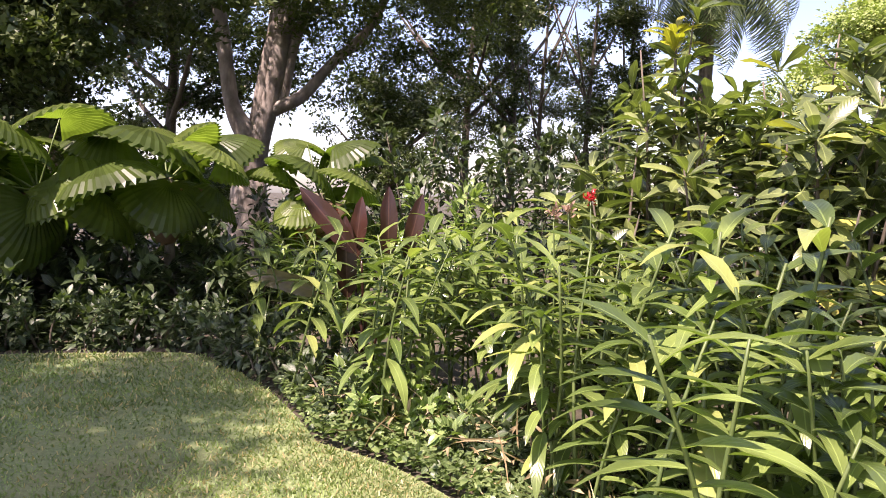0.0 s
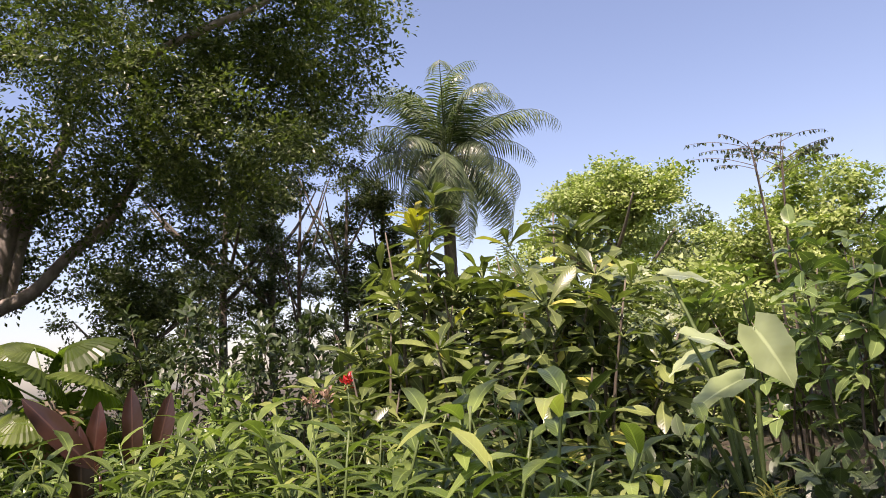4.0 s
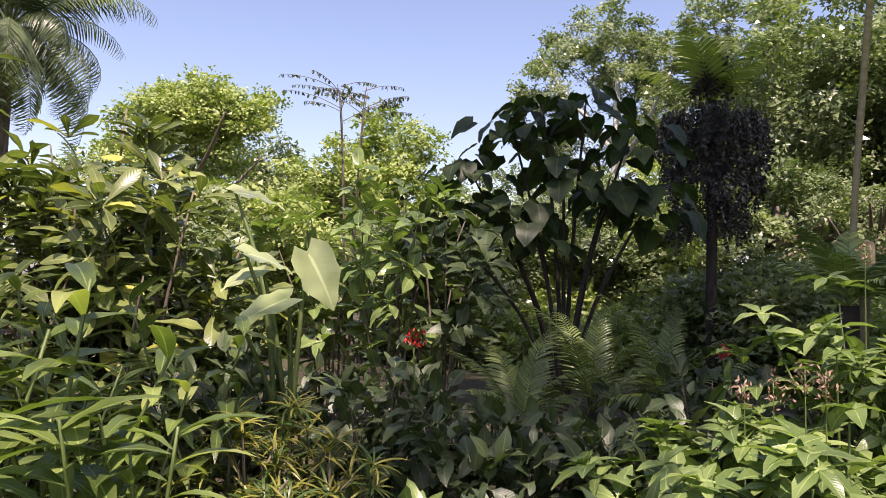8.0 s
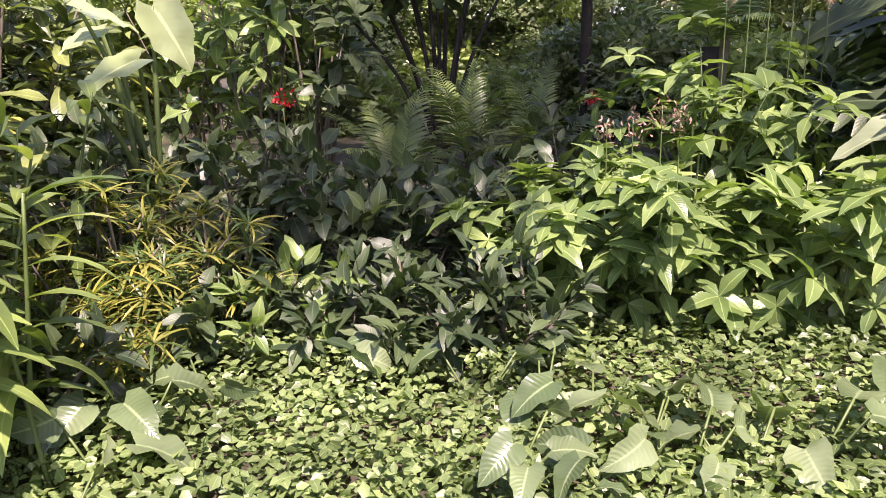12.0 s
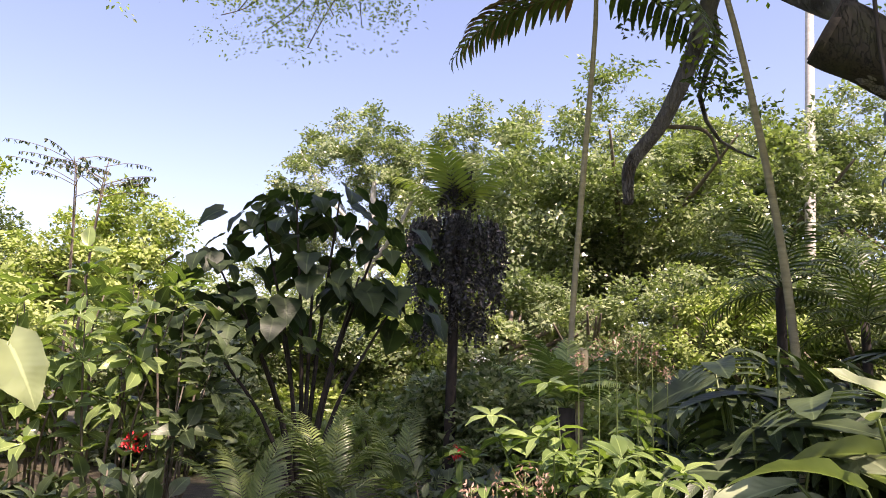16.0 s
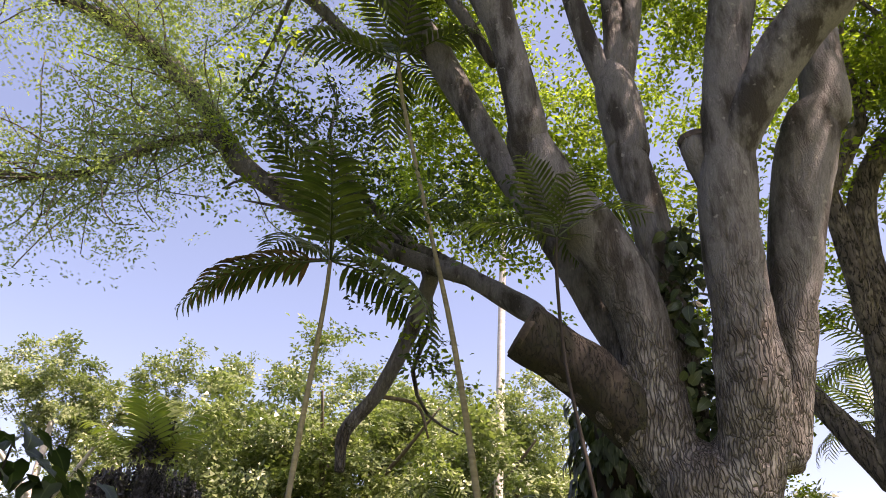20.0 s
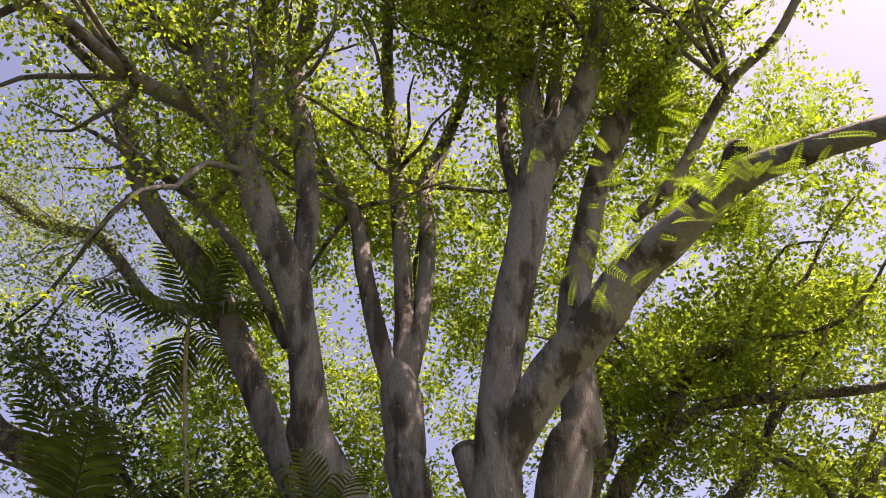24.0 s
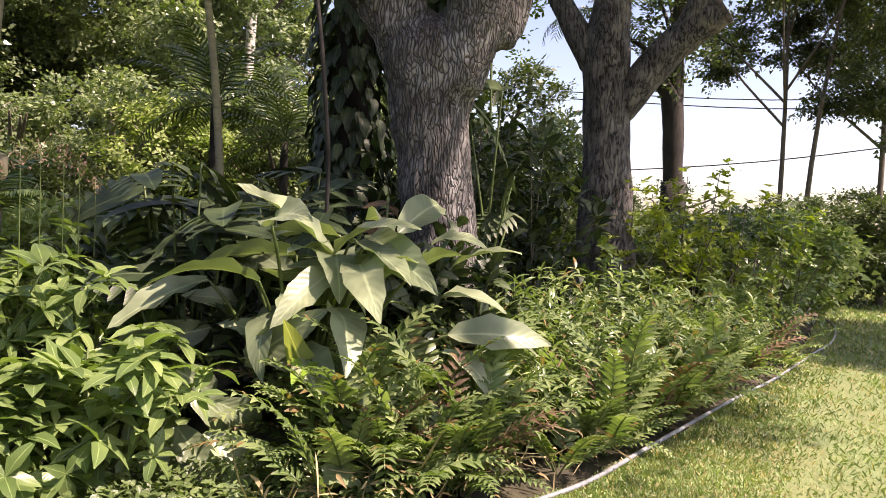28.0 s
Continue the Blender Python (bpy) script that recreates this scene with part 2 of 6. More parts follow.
M_UNDER = leafy("undershrub_leaf", (0.20, 0.26, 0.10), (0.40, 0.46, 0.22), 0.32, 0.4)
M_HUSK = leafy("dead_banana_leaf", (0.15, 0.075, 0.038), (0.42, 0.25, 0.14), 0.7, 0.25, veins=0.6)
M_STRAW = leafy("straw", (0.3, 0.22, 0.11), (0.5, 0.4, 0.22), 0.8, 0.15, rib=0, veins=0)
M_YELLOW = leafy("yellow_leaf", (0.30, 0.30, 0.03), (0.5, 0.44, 0.07), 0.4, 0.35)
M_NARROW = leafy("narrow_croton_leaf", (0.16, 0.17, 0.03), (0.38, 0.36, 0.08), 0.4, 0.28, (0.05, 0.09, 0.02), 0.35, rib=0, veins=0)
M_CANOPY = leafy("canopy_leaf", (0.12, 0.165, 0.03), (0.27, 0.34, 0.075), 0.38, 0.62, (0.36, 0.41, 0.08), 0.12, rib=0, veins=0, clump=0.8, deep=0.95)
# The great tree's low leaves, darkened in colour to stand for shade.
M_LOW_SHADE = leafy("low_branch_shade_leaf", (0.04, 0.075, 0.02), (0.11, 0.17, 0.045), 0.4, 0.4, rib=0, veins=0)
M_SPRAY = leafy("feathery_leaf", (0.16, 0.24, 0.03), (0.30, 0.40, 0.06), 0.4, 0.6, rib=0, veins=0)
# Canopy leaf in a darker copy, shade put into its colour.
M_CANOPY_SHADE = leafy("shaded_canopy_leaf", (0.06, 0.09, 0.026), (0.17, 0.21, 0.065), 0.36, 0.4, rib=0, veins=0, clump=0.6)
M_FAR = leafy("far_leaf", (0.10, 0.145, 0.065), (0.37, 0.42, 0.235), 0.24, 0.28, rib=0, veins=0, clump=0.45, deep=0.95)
M_FAR_MID = leafy("far_mid_leaf", (0.095, 0.14, 0.06), (0.33, 0.38, 0.19), 0.3, 0.3, rib=0, veins=0, clump=0.5, deep=0.95)
# Paler, greyer than the canopy leaf: light from the hazy sky is painted in.
M_LACE = leafy("hazy_lacy_leaf", (0.18, 0.23, 0.12), (0.40, 0.45, 0.29), 0.4, 0.55, rib=0, veins=0, clump=0.6, deep=0.95)
M_FAR_LT = leafy("far_light_leaf", (0.20, 0.27, 0.07), (0.42, 0.47, 0.18), 0.5, 0.3, rib=0, veins=0, clump=0.5, deep=0.95)
# Darker far leaf: own colour of some trees, painted shade on the shaded ones.
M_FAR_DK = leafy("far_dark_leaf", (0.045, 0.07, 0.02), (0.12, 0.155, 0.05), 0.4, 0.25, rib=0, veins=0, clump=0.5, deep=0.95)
M_COVER = leafy("ground_cover_leaf", (0.10, 0.155, 0.05), (0.26, 0.335, 0.13), 0.36, 0.3)
M_GRASS = leafy("grass_blade", (0.15, 0.21, 0.065), (0.31, 0.39, 0.15), 0.5, 0.3, (0.42, 0.34, 0.17), 0.15, rib=0, veins=0, clump=1.2)
M_RED = leafy("red_flower", (0.42, 0.012, 0.015), (0.75, 0.04, 0.04), 0.4, 0.25, rib=0, veins=0)
M_PINK = leafy("dull_pink_flower", (0.22, 0.13, 0.09), (0.42, 0.28, 0.21), 0.6, 0.2, rib=0, veins=0)
M_STEM = rough_skin("green_stem", (0.05, 0.085, 0.02), (0.12, 0.16, 0.05), 25, 0.5, 0.3, 0.2, 0.004)
M_TWIG = rough_skin("grey_twig", (0.07, 0.055, 0.04), (0.17, 0.145, 0.11), 18, 0.85, 0.4, 0.4, 0.006)
M_BARK = plated_bark("grey_bark", 3.9, 5.2)
M_LIMB = plated_bark("pale_limb_bark", -9.0, -8.0)
M_BARK_LT = rough_skin("pale_grey_bark", (0.16, 0.135, 0.11), (0.34, 0.30, 0.26), 6.0, 0.85, 0.4, 0.6, 0.02, (0.12, 0.10, 0.08), 2.0)
# Olive moss patches; the near-black bark also has shade put into it.
M_STUMP = rough_skin("mossy_shaded_bark", (0.014, 0.011, 0.009), (0.05, 0.041, 0.034), 18.0, 0.9, 0.3, 1.0, 0.04, (0.03, 0.033, 0.014), 3.0, 26.0)
M_BARK2 = rough_skin("flaky_brown_bark", (0.036, 0.031, 0.029), (0.15, 0.133, 0.123), 20.0, 0.9, 0.25, 1.0, 0.05, (0.23, 0.205, 0.18), 4.0, 18.0)
M_CUT = rough_skin("weathered_cut_wood", (0.03, 0.024, 0.02), (0.09, 0.07, 0.055), 14, 0.9, 1, 0.5, 0.01)
M_PALMTRUNK = rough_skin("ringed_palm_trunk", (0.17, 0.15, 0.075), (0.31, 0.28, 0.16), 4.0, 0.75, 6.0, 0.5, 0.01, (0.2, 0.18, 0.12), 3)
M_PALE = rough_skin("pale_bark", (0.4, 0.38, 0.34), (0.62, 0.6, 0.56), 3.0, 0.8, 2.5, 0.3, 0.01)
M_DARKBARK = rough_skin("dark_bark", (0.012, 0.010, 0.008), (0.045, 0.036, 0.03), 9, 0.9, 0.4, 0.6, 0.02)
M_SOIL = rough_skin("leaf_litter_soil", (0.022, 0.018, 0.012), (0.075, 0.06, 0.038), 7.0, 0.95, 1, 0.8, 0.03, (0.06, 0.06, 0.025), 1.3)
M_LAWN = rough_skin("lawn_turf", (0.085, 0.12, 0.04), (0.20, 0.25, 0.10), 28.0, 0.95, 1, 0.7, 0.02, (0.17, 0.17, 0.07), 0.9)
M_HOSE = rough_skin("grey_rubber_hose", (0.16, 0.17, 0.18), (0.28, 0.29, 0.30), 20, 0.5, 1, 0.2, 0.003)
M_BLACKFRUIT = rough_skin("dark_fruit", (0.012, 0.012, 0.013), (0.05, 0.05, 0.052), 30, 0.4, 1, 0.3, 0.004)
M_CABLE = rough_skin("black_cable", (0.02, 0.02, 0.022), (0.04, 0.04, 0.042), 10, 0.6)

# ---- geometry helpers ----
UP = np.array((0.0, 0.0, 1.0))
rng = np.random.default_rng(7)


def spot(bearing, dist, z=0.0):
    """A place by its bearing from the standing point (clockwise from +y), its distance and height."""
    a = radians(bearing)
    return Vector((dist * math.sin(a), dist * math.cos(a), z))


def build(name, V, F, uv=None, smooth=True):
    """A mesh of quads from arrays, with leaf coordinates kept at its vertices."""
    V, F = np.asarray(V, np.float32), np.asarray(F, np.int32)
    me = bpy.data.meshes.new(name)
    me.vertices.add(len(V))
    me.vertices.foreach_set("co", V.ravel())
    me.loops.add(F.size)
    me.loops.foreach_set("vertex_index", F.ravel())
    me.polygons.add(len(F))
    me.polygons.foreach_set("loop_start", np.arange(0, F.size, F.shape[1], dtype=np.int32))
    me.polygons.foreach_set("use_smooth", np.full(len(F), smooth))
    if uv is not None:
        at = me.attributes.new("leafuv", "FLOAT_VECTOR", "POINT")
        at.data.foreach_set("vector", np.asarray(uv, np.float32).ravel())
    me.update(calc_edges=True)
    return me


def thing(name, place, label, category, group=""):
    ob = new(name)
    ob.location = place
    ob.empty_display_size = 0.2
    return tagged(ob, label, category, group)


def part(name, mesh, material, parent, label="", m=None, kind=""):
    """One mesh object under a thing or a part; mesh coordinates are the parent's."""
    ob = new(name, mesh)
    if not mesh.materials:
        mesh.materials.append(material)
    ob.parent = parent
    if m is not None:
        ob.matrix_basis = m
    return tagged(ob, label, kind=kind)


def unit(v):
    v = np.asarray(v, float)
    return v / np.maximum(np.linalg.norm(v, axis=-1, keepdims=True), 1e-9)


def frames_of(way, up):
    """Rows of turns whose y runs along way and whose z leans to up."""
    y = unit(way)
    x = unit(np.cross(y, up) + 1e-6)
    z = np.cross(x, y)
    return np.stack([x, y, z], -1)


OUTLINE = {
    "lance": ((0, 0.12), (0.12, 0.62), (0.35, 1.0), (0.6, 0.9), (0.82, 0.52), (1, 0.04)),
    "ovate": ((0, 0.12), (0.14, 0.72), (0.36, 1.0), (0.6, 0.86), (0.82, 0.45), (1, 0.05)),
    "spoon": ((0, 0.08), (0.2, 0.3), (0.45, 0.75), (0.68, 1.0), (0.88, 0.75), (1, 0.12)),
    "heart": ((0, 0.45), (0.1, 0.92), (0.3, 1.0), (0.55, 0.82), (0.8, 0.42), (1, 0.04)),
    "paddle": ((0, 0.2), (0.12, 0.75), (0.35, 1.0), (0.65, 0.97), (0.87, 0.6), (1, 0.08)),
    "strap": ((0, 0.5), (0.2, 0.9), (0.5, 1.0), (0.8, 0.8), (1, 0.1)),
}


def leaf(length, width, kind="lance", rows=6, fold=0.25, droop=0.6, stalk=0.0, wave=0.0, side=1, seed=0, lobe=0.0):
    """A leaf along +y with its upper face to +z: (vertices, quads, coordinates). The blade folds at the rib, droops and waves."""
    r = np.random.default_rng(seed)
    t = np.linspace(0, 1, rows + 1)
    pts = np.array(OUTLINE[kind])
    w = np.interp(t, pts[:, 0], pts[:, 1]) * width / 2
    bend = -droop * t
    step = length / rows
    y = np.concatenate([[0], np.cumsum(np.cos(bend[:-1]) * step)]) + stalk
    z = np.concatenate([[0], np.cumsum(np.sin(bend[:-1]) * step)])
    cols = np.array([-1, -0.5, 0, 0.5, 1]) if side == 2 else np.array([-1, 0, 1.0])
    V, U = [], []
    for i in range(rows + 1):
        for c in cols:
            ww = w[i] * (1 + r.uniform(-0.1, 0.1) * (wave > 0))
            dip = fold * abs(c) * w[i] + wave * width * (abs(c) ** 2) * math.sin(i * 2.1 + c * 1.3 + seed)
            V.append((c * ww, y[i] - math.sin(bend[i]) * dip * 0 - lobe * abs(c) * length * (1 - t[i]) ** 3, z[i] + dip * math.cos(bend[i])))
            U.append((c, t[i], 0))
    n = len(cols)
    F = [(i * n + c, i * n + c + 1, (i + 1) * n + c + 1, (i + 1) * n + c) for i in range(rows) for c in range(n - 1)]
    if stalk:
        b = len(V)
        h = 0.006 + width * 0.012
        for yy in (0, stalk + length * 0.08):
            V += [(-h, yy, -h), (h, yy, -h), (0, yy, h)]
            U += [(0, 0, 0)] * 3
        F += [(b + k, b + (k + 1) % 3, b + 3 + (k + 1) % 3, b + 3 + k) for k in range(3)]
    return np.array(V), np.array(F), np.array(U)


def merged(shapes):
    """Several (vertices, quads, coordinates) as one."""
    V, F, U, n = [], [], [], 0
    for v, f, u in shapes:
        V.append(v), F.append(np.asarray(f) + n), U.append(u)
        n += len(v)
    return np.concatenate(V), np.concatenate(F), np.concatenate(U)


def moved(shape, place, way, up=UP, scale=1.0):
    v, f, u = shape
    return (v * scale) @ frames_of(np.array([way], float), np.array([up], float))[0].T + np.asarray(place, float), f, u


def strewn(shapes, place, way, up, scale):
    """Many copies of the given shapes as one mesh's arrays."""
    place, way, up, scale = (np.asarray(a, float) for a in (place, way, up, scale))
    out, pick = [], np.arange(len(place)) % len(shapes)
    turn = frames_of(way, up)
    for k, (v, f, u) in enumerate(shapes):
        s = pick == k
        if not s.any():
            continue
        vv = np.einsum("nij,vj->nvi", turn[s] * scale[s][:, None, None], v) + place[s][:, None]
        ff = f[None] + (np.arange(s.sum()) * len(v))[:, None, None]
        out.append((vv.reshape(-1, 3), ff.reshape(-1, f.shape[1]), np.tile(u, (s.sum(), 1))))
    return merged(out)


def matrix_at(place, way, up=UP, scale=1.0):
    turn = frames_of(np.array([way], float), np.array([up], float))[0] * scale
    m = Matrix([[*row, p] for row, p in zip(turn, place)] + [[0, 0, 0, 1]])
    return m


def tube(points, sides=8, lumps=0.0, seed=0, finish=True, steps=4, flute=0):
    """A round, uneven limb through (x, y, z, radius) points: (vertices, quads, coordinates)."""
    P = np.array(points, float)
    n = len(P)
    ext = np.vstack([2 * P[0] - P[1], P, 2 * P[-1] - P[-2]])
    out = []
    for i in range(n - 1):
        a, b, c, d = ext[i:i + 4]
        for s in np.arange(steps) / steps:
            out.append(0.5 * (2 * b + (c - a) * s + (2 * a - 5 * b + 4 * c - d) * s**2 + (3 * b - a - 3 * c + d) * s**3))
    out = np.array(out + [P[-1]])
    C, R = out[:, :3], np.maximum(out[:, 3], 0.002)
    T = unit(np.gradient(C, axis=0))
    side = unit(np.cross(T[0], (0.3, 0.9, 0.2)))
    V, U = [], []
    ang = np.linspace(0, 2 * np.pi, sides, endpoint=False)
    for i in range(len(C)):
        side = unit(side - T[i] * (side @ T[i]))
        other = np.cross(T[i], side)
        for a in ang:
            r = R[i]
            if lumps:
                d = side * math.cos(a) + other * math.sin(a)
                r *= 1 + lumps * noise.noise(Vector((C[i] + d * R[i]) * (0.9 / max(R.max(), 0.05)) + np.array([seed * 7.3] * 3)))
                if flute:
                    r *= 1 + 0.07 * lumps * 4 * math.sin(a * flute + C[i][2] * 0.8)
            V.append(C[i] + (side * math.cos(a) + other * math.sin(a)) * r)
            U.append((0.5, i / len(C), 0))
    F = [(i * sides + k, i * sides + (k + 1) % sides, (i + 1) * sides + (k + 1) % sides, (i + 1) * sides + k) for i in range(len(C) - 1) for k in range(sides)]
    if finish:
        b = len(V)
        V.append(C[-1])
        U.append((0.5, 1, 0))
        e = (len(C) - 1) * sides
        F += [(e + k, e + k + 1, e + (k + 2) % sides, b) for k in range(0, sides, 2)]
    return np.array(V), np.array(F), np.array(U)


def fused(shapes, voxel, relief=0.0, seed=0):
    """Closed limbs grown into one seamless body, with long furrows in its bark."""
    temp = new("trunk", build("trunk", *merged(shapes)[:2]))
    grow = temp.modifiers.new("grow", "REMESH")
    grow.mode, grow.voxel_size = "VOXEL", voxel
    ease = temp.modifiers.new("ease", "SMOOTH")
    ease.factor, ease.iterations = 0.5, 8
    me = bpy.data.meshes.new_from_object(temp.evaluated_get(bpy.context.evaluated_depsgraph_get()))
    bpy.data.objects.remove(temp)
    for v in me.vertices:
        c = v.co
        w = noise.noise(c * 2.2) * 0.35
        ridge = abs(noise.noise(Vector((c.x * 9 + w, c.y * 9 - w, c.z * 1.5 + seed)))) * 2.2
        c += v.normal * relief * (1.0 if c.z < 4.2 else max(0.2, 1.0 - 0.7 * (c.z - 4.2))) * (min(ridge, 1.0) - 0.5 + 0.9 * noise.noise(Vector((c.x * 3, c.y * 3, c.z * 0.7))))
    me.polygons.foreach_set("use_smooth", np.full(len(me.polygons), True))
    me.update()
    return me


def random_dirs(n, r=rng):
    return unit(r.normal(size=(n, 3)))


def spray(count, reach, size, seed, flat=0.5, slim=0.5, far=False):
    """A plate-like spray of small pointed leaflets, the unit of a tree's crown."""
    r = np.random.default_rng(seed)
    pos = r.normal(size=(count, 3)) * reach * 0.5 * np.array([1, 1, flat * 0.6])
    d = unit(pos * [1, 1, 0.5] + r.normal(size=(count, 3)) * reach * 0.3 * [1, 1, 0.6])
    up = unit(UP + r.normal(size=(count, 3)) * 0.38)
    L, w = size, size * slim / 2
    quad = (np.array([(0, 0, 0), (w, L * 0.5, 0.12 * L), (0, L, -0.06 * L), (-w, L * 0.5, 0.12 * L)]), np.array([(0, 1, 2, 3)]), np.array([(0.3, 0, 0), (0.3, 0.5, 0), (0.3, 1, 0), (0.3, 0.5, 0)]))
    if far:
        quad = (np.array([(-w, L * 0.2, 0.1 * L), (w * 0.8, 0, 0), (w * 0.3, L * 1.05, -0.05 * L)]), np.array([(0, 1, 2)]), quad[2][:3])
    return strewn([quad], pos, d, up, r.uniform(0.7, 1.3, count))


def crown_points(blobs, n, r, shell=0.55):
    """n places spread through egg-shaped blobs (x, y, z, rx, ry, rz), nearer their skins, and the ways outward there."""
    B = np.array(blobs, float)
    size = (B[:, 3] * B[:, 4] * B[:, 5]) ** (2 / 3)
    k = r.choice(len(B), n, p=size / size.sum())
    d = random_dirs(n, r)
    rad = shell + (1 - shell) * r.random(n) ** 0.6
    rad *= 1 + 0.18 * np.sin(d[:, 0] * 5 + k) * np.cos(d[:, 1] * 6 + 2 * k)
    return B[k, :3] + d * B[k, 3:] * rad[:, None], d


def crown(name, blobs, count, leaves, reach, size, material, parent, seed=1, shell=0.55, flat=0.5, slim=0.5, label="", bunch=6, tight=1.1, far=False):
    """Leaf sprays in bunches through the blobs, with gaps between the bunches."""
    r = np.random.default_rng(seed)
    pos, d = crown_points(blobs, max(1, count // bunch), r, shell)
    pos, d = np.repeat(pos, bunch, 0), np.repeat(d, bunch, 0)
    pos = pos + r.normal(size=pos.shape) * reach * tight * [1, 1, 0.55] - np.array(parent.location)
    count = len(pos)
    shapes = [spray(leaves, reach, size, seed * 10 + k, flat, slim, far) for k in range(4)]
    way = unit(d * [1, 1, 0.4] + r.normal(size=(count, 3)) * 0.5)
    up = unit(UP + d * 0.7 + r.normal(size=(count, 3)) * 0.25)
    V, F, U = strewn(shapes, pos, way, up, r.uniform(0.7, 1.3, count))
    return part(name, build(name, V, F, U, False), material, parent, label)


# ---- ground ----


def bed_edge(bearing):
    """How far from the standing point the planted bed begins."""
    return np.interp(bearing, (-60, -27, -18, -13, -9.4, -4, 5, 15, 30, 50, 75, 95, 110, 122, 129, 134, 135.6, 136.6, 138, 150), (9, 7.9, 7.5, 6.0, 4.7, 4.3, 3.4, 2.3, 1.75, 1.6, 1.7, 2.4, 3.5, 4.6, 6.2, 8.8, 11.0, 20, 28, 32))


def sheet(name, label, category, material, rings, bearings, inner, outer, z, rough):
    V = []
    for b in bearings:
        lo, hi = inner(b), outer(b)
        for k in range(rings + 1):
            d = lo + (hi - lo) * (k / rings) ** 1.6
            p = spot(b, d)
            V.append((p.x, p.y, z + rough * noise.noise(p * 0.7)))
    n = rings + 1
    F = [(i * n + k, (i + 1) * n + k, (i + 1) * n + k + 1, i * n + k + 1) for i in range(len(bearings) - 1) for k in range(rings)]
    ob = new(name, build(name, V, F))
    ob.data.materials.append(material)
    return tagged(ob, label, category, kind="structure")


sheet("ground", "dark leaf-littered garden soil under the planting", "ground", M_SOIL, 40, np.linspace(-180, 180, 121), lambda b: 0.0, lambda b: 2500.0, 0.0, 0.0)
sheet("lawn", "sunlit mown lawn dappled with tree shade", "lawn", M_LAWN, 24, np.linspace(100, 345, 124), lambda b: 0.0, lambda b: bed_edge(b if b < 180 else b - 360) if not 150 < b < 300 else 30.0, 0.03, 0.02)
sheet("lawn_strip", "mown lawn at the foot of the bed", "lawn", M_LAWN, 12, np.linspace(-15.2, 100, 60), lambda b: 0.0, bed_edge, 0.03, 0.02)


def grass():
    r = np.random.default_rng(11)
    b = np.concatenate([r.uniform(-36, 14, 52000), r.uniform(118, 143, 42000)])
    lo = np.concatenate([np.full(52000, 2.6), np.full(42000, 4.0)])
    hi = np.array([bed_edge(x) for x in b]) - 0.05
    d = lo + (np.minimum(hi, 26) - lo) * r.random(len(b)) ** 1.2
    keep = d < hi
    b, d = np.radians(b[keep]), d[keep]
    pos = np.stack([d * np.sin(b), d * np.cos(b), np.full(len(d), 0.02)], -1)
    blade = (np.array([(-0.004, 0, 0), (0.004, 0, 0), (0.002, 0.03, 0.003), (-0.002, 0.03, 0.003)]), np.array([(0, 1, 2, 3)]), np.array([(0.3, 0, 0)] * 4))
    way = unit(r.normal(size=(len(d), 3)) * [1, 1, 0.2] + [0, 0, 1.0])
    V, F, U = strewn([blade], pos, way, random_dirs(len(d), r), r.uniform(0.7, 1.4, len(d)) * (0.6 + d / 8))
    ob = new("grass", build("grass", V, F, U, False))
    ob.data.materials.append(M_GRASS)
    tagged(ob, "short green lawn grass with a few dry blades", "grass", kind="stuff")


grass()

# ---- trees ----


def limb(tree, name, points, material, sides=10, lumps=0.1, label="", cut=None):
    """One limb of a tree; a branch runs on into a thin tip, a sawn one ends in a cut face."""
    pts = [(*(np.array(p[:3]) - np.array(tree.location)), p[3]) for p in points]
    if name in ("limb", "branch", "limb_stump", "hanging_branch"):
        first, after = np.array(pts[0]), np.array(pts[1])
        pts.insert(0, (*(first[:3] - unit((after - first)[:3]) * first[3] * 1.3), first[3] * 0.3))
    if name == "limb":
        end, before = np.array(pts[-1]), np.array(pts[-2])
        pts.append((*(end[:3] + unit((end - before)[:3]) * end[3] * 2.2), end[3] * 0.22))
    if name == "branch":
        end, before = np.array(pts[-1]), np.array(pts[-2])
        way = unit((end - before)[:3] * [1, 1, 0.6])
        pts.append((*(end[:3] + way * 1.1 + [0, 0, 0.1]), end[3] * 0.6))
        pts.append((*(end[:3] + way * 2.3 + [0.2, 0.1, 0.3]), end[3] * 0.22))
    ob = part(name, build(name, *tube(pts, sides, lumps, len(tree.children), steps=5, flute=5 if sides > 20 else 0)), material, tree, label)
    if cut:
        end, before = np.array(pts[-1]), np.array(pts[-2])
        way = unit((end - before)[:3])
        face = tube([(*(end[:3] - way * 0.05), end[3] * 1.02), (*(end[:3] + way * 0.012), end[3] * 1.0), (*(end[:3] + way * 0.016), end[3] * 0.1)], 16, 0.05, steps=1)
        part("cut_face", build("cut_face", *face), cut, ob, "dark weathered saw cut")
    return ob


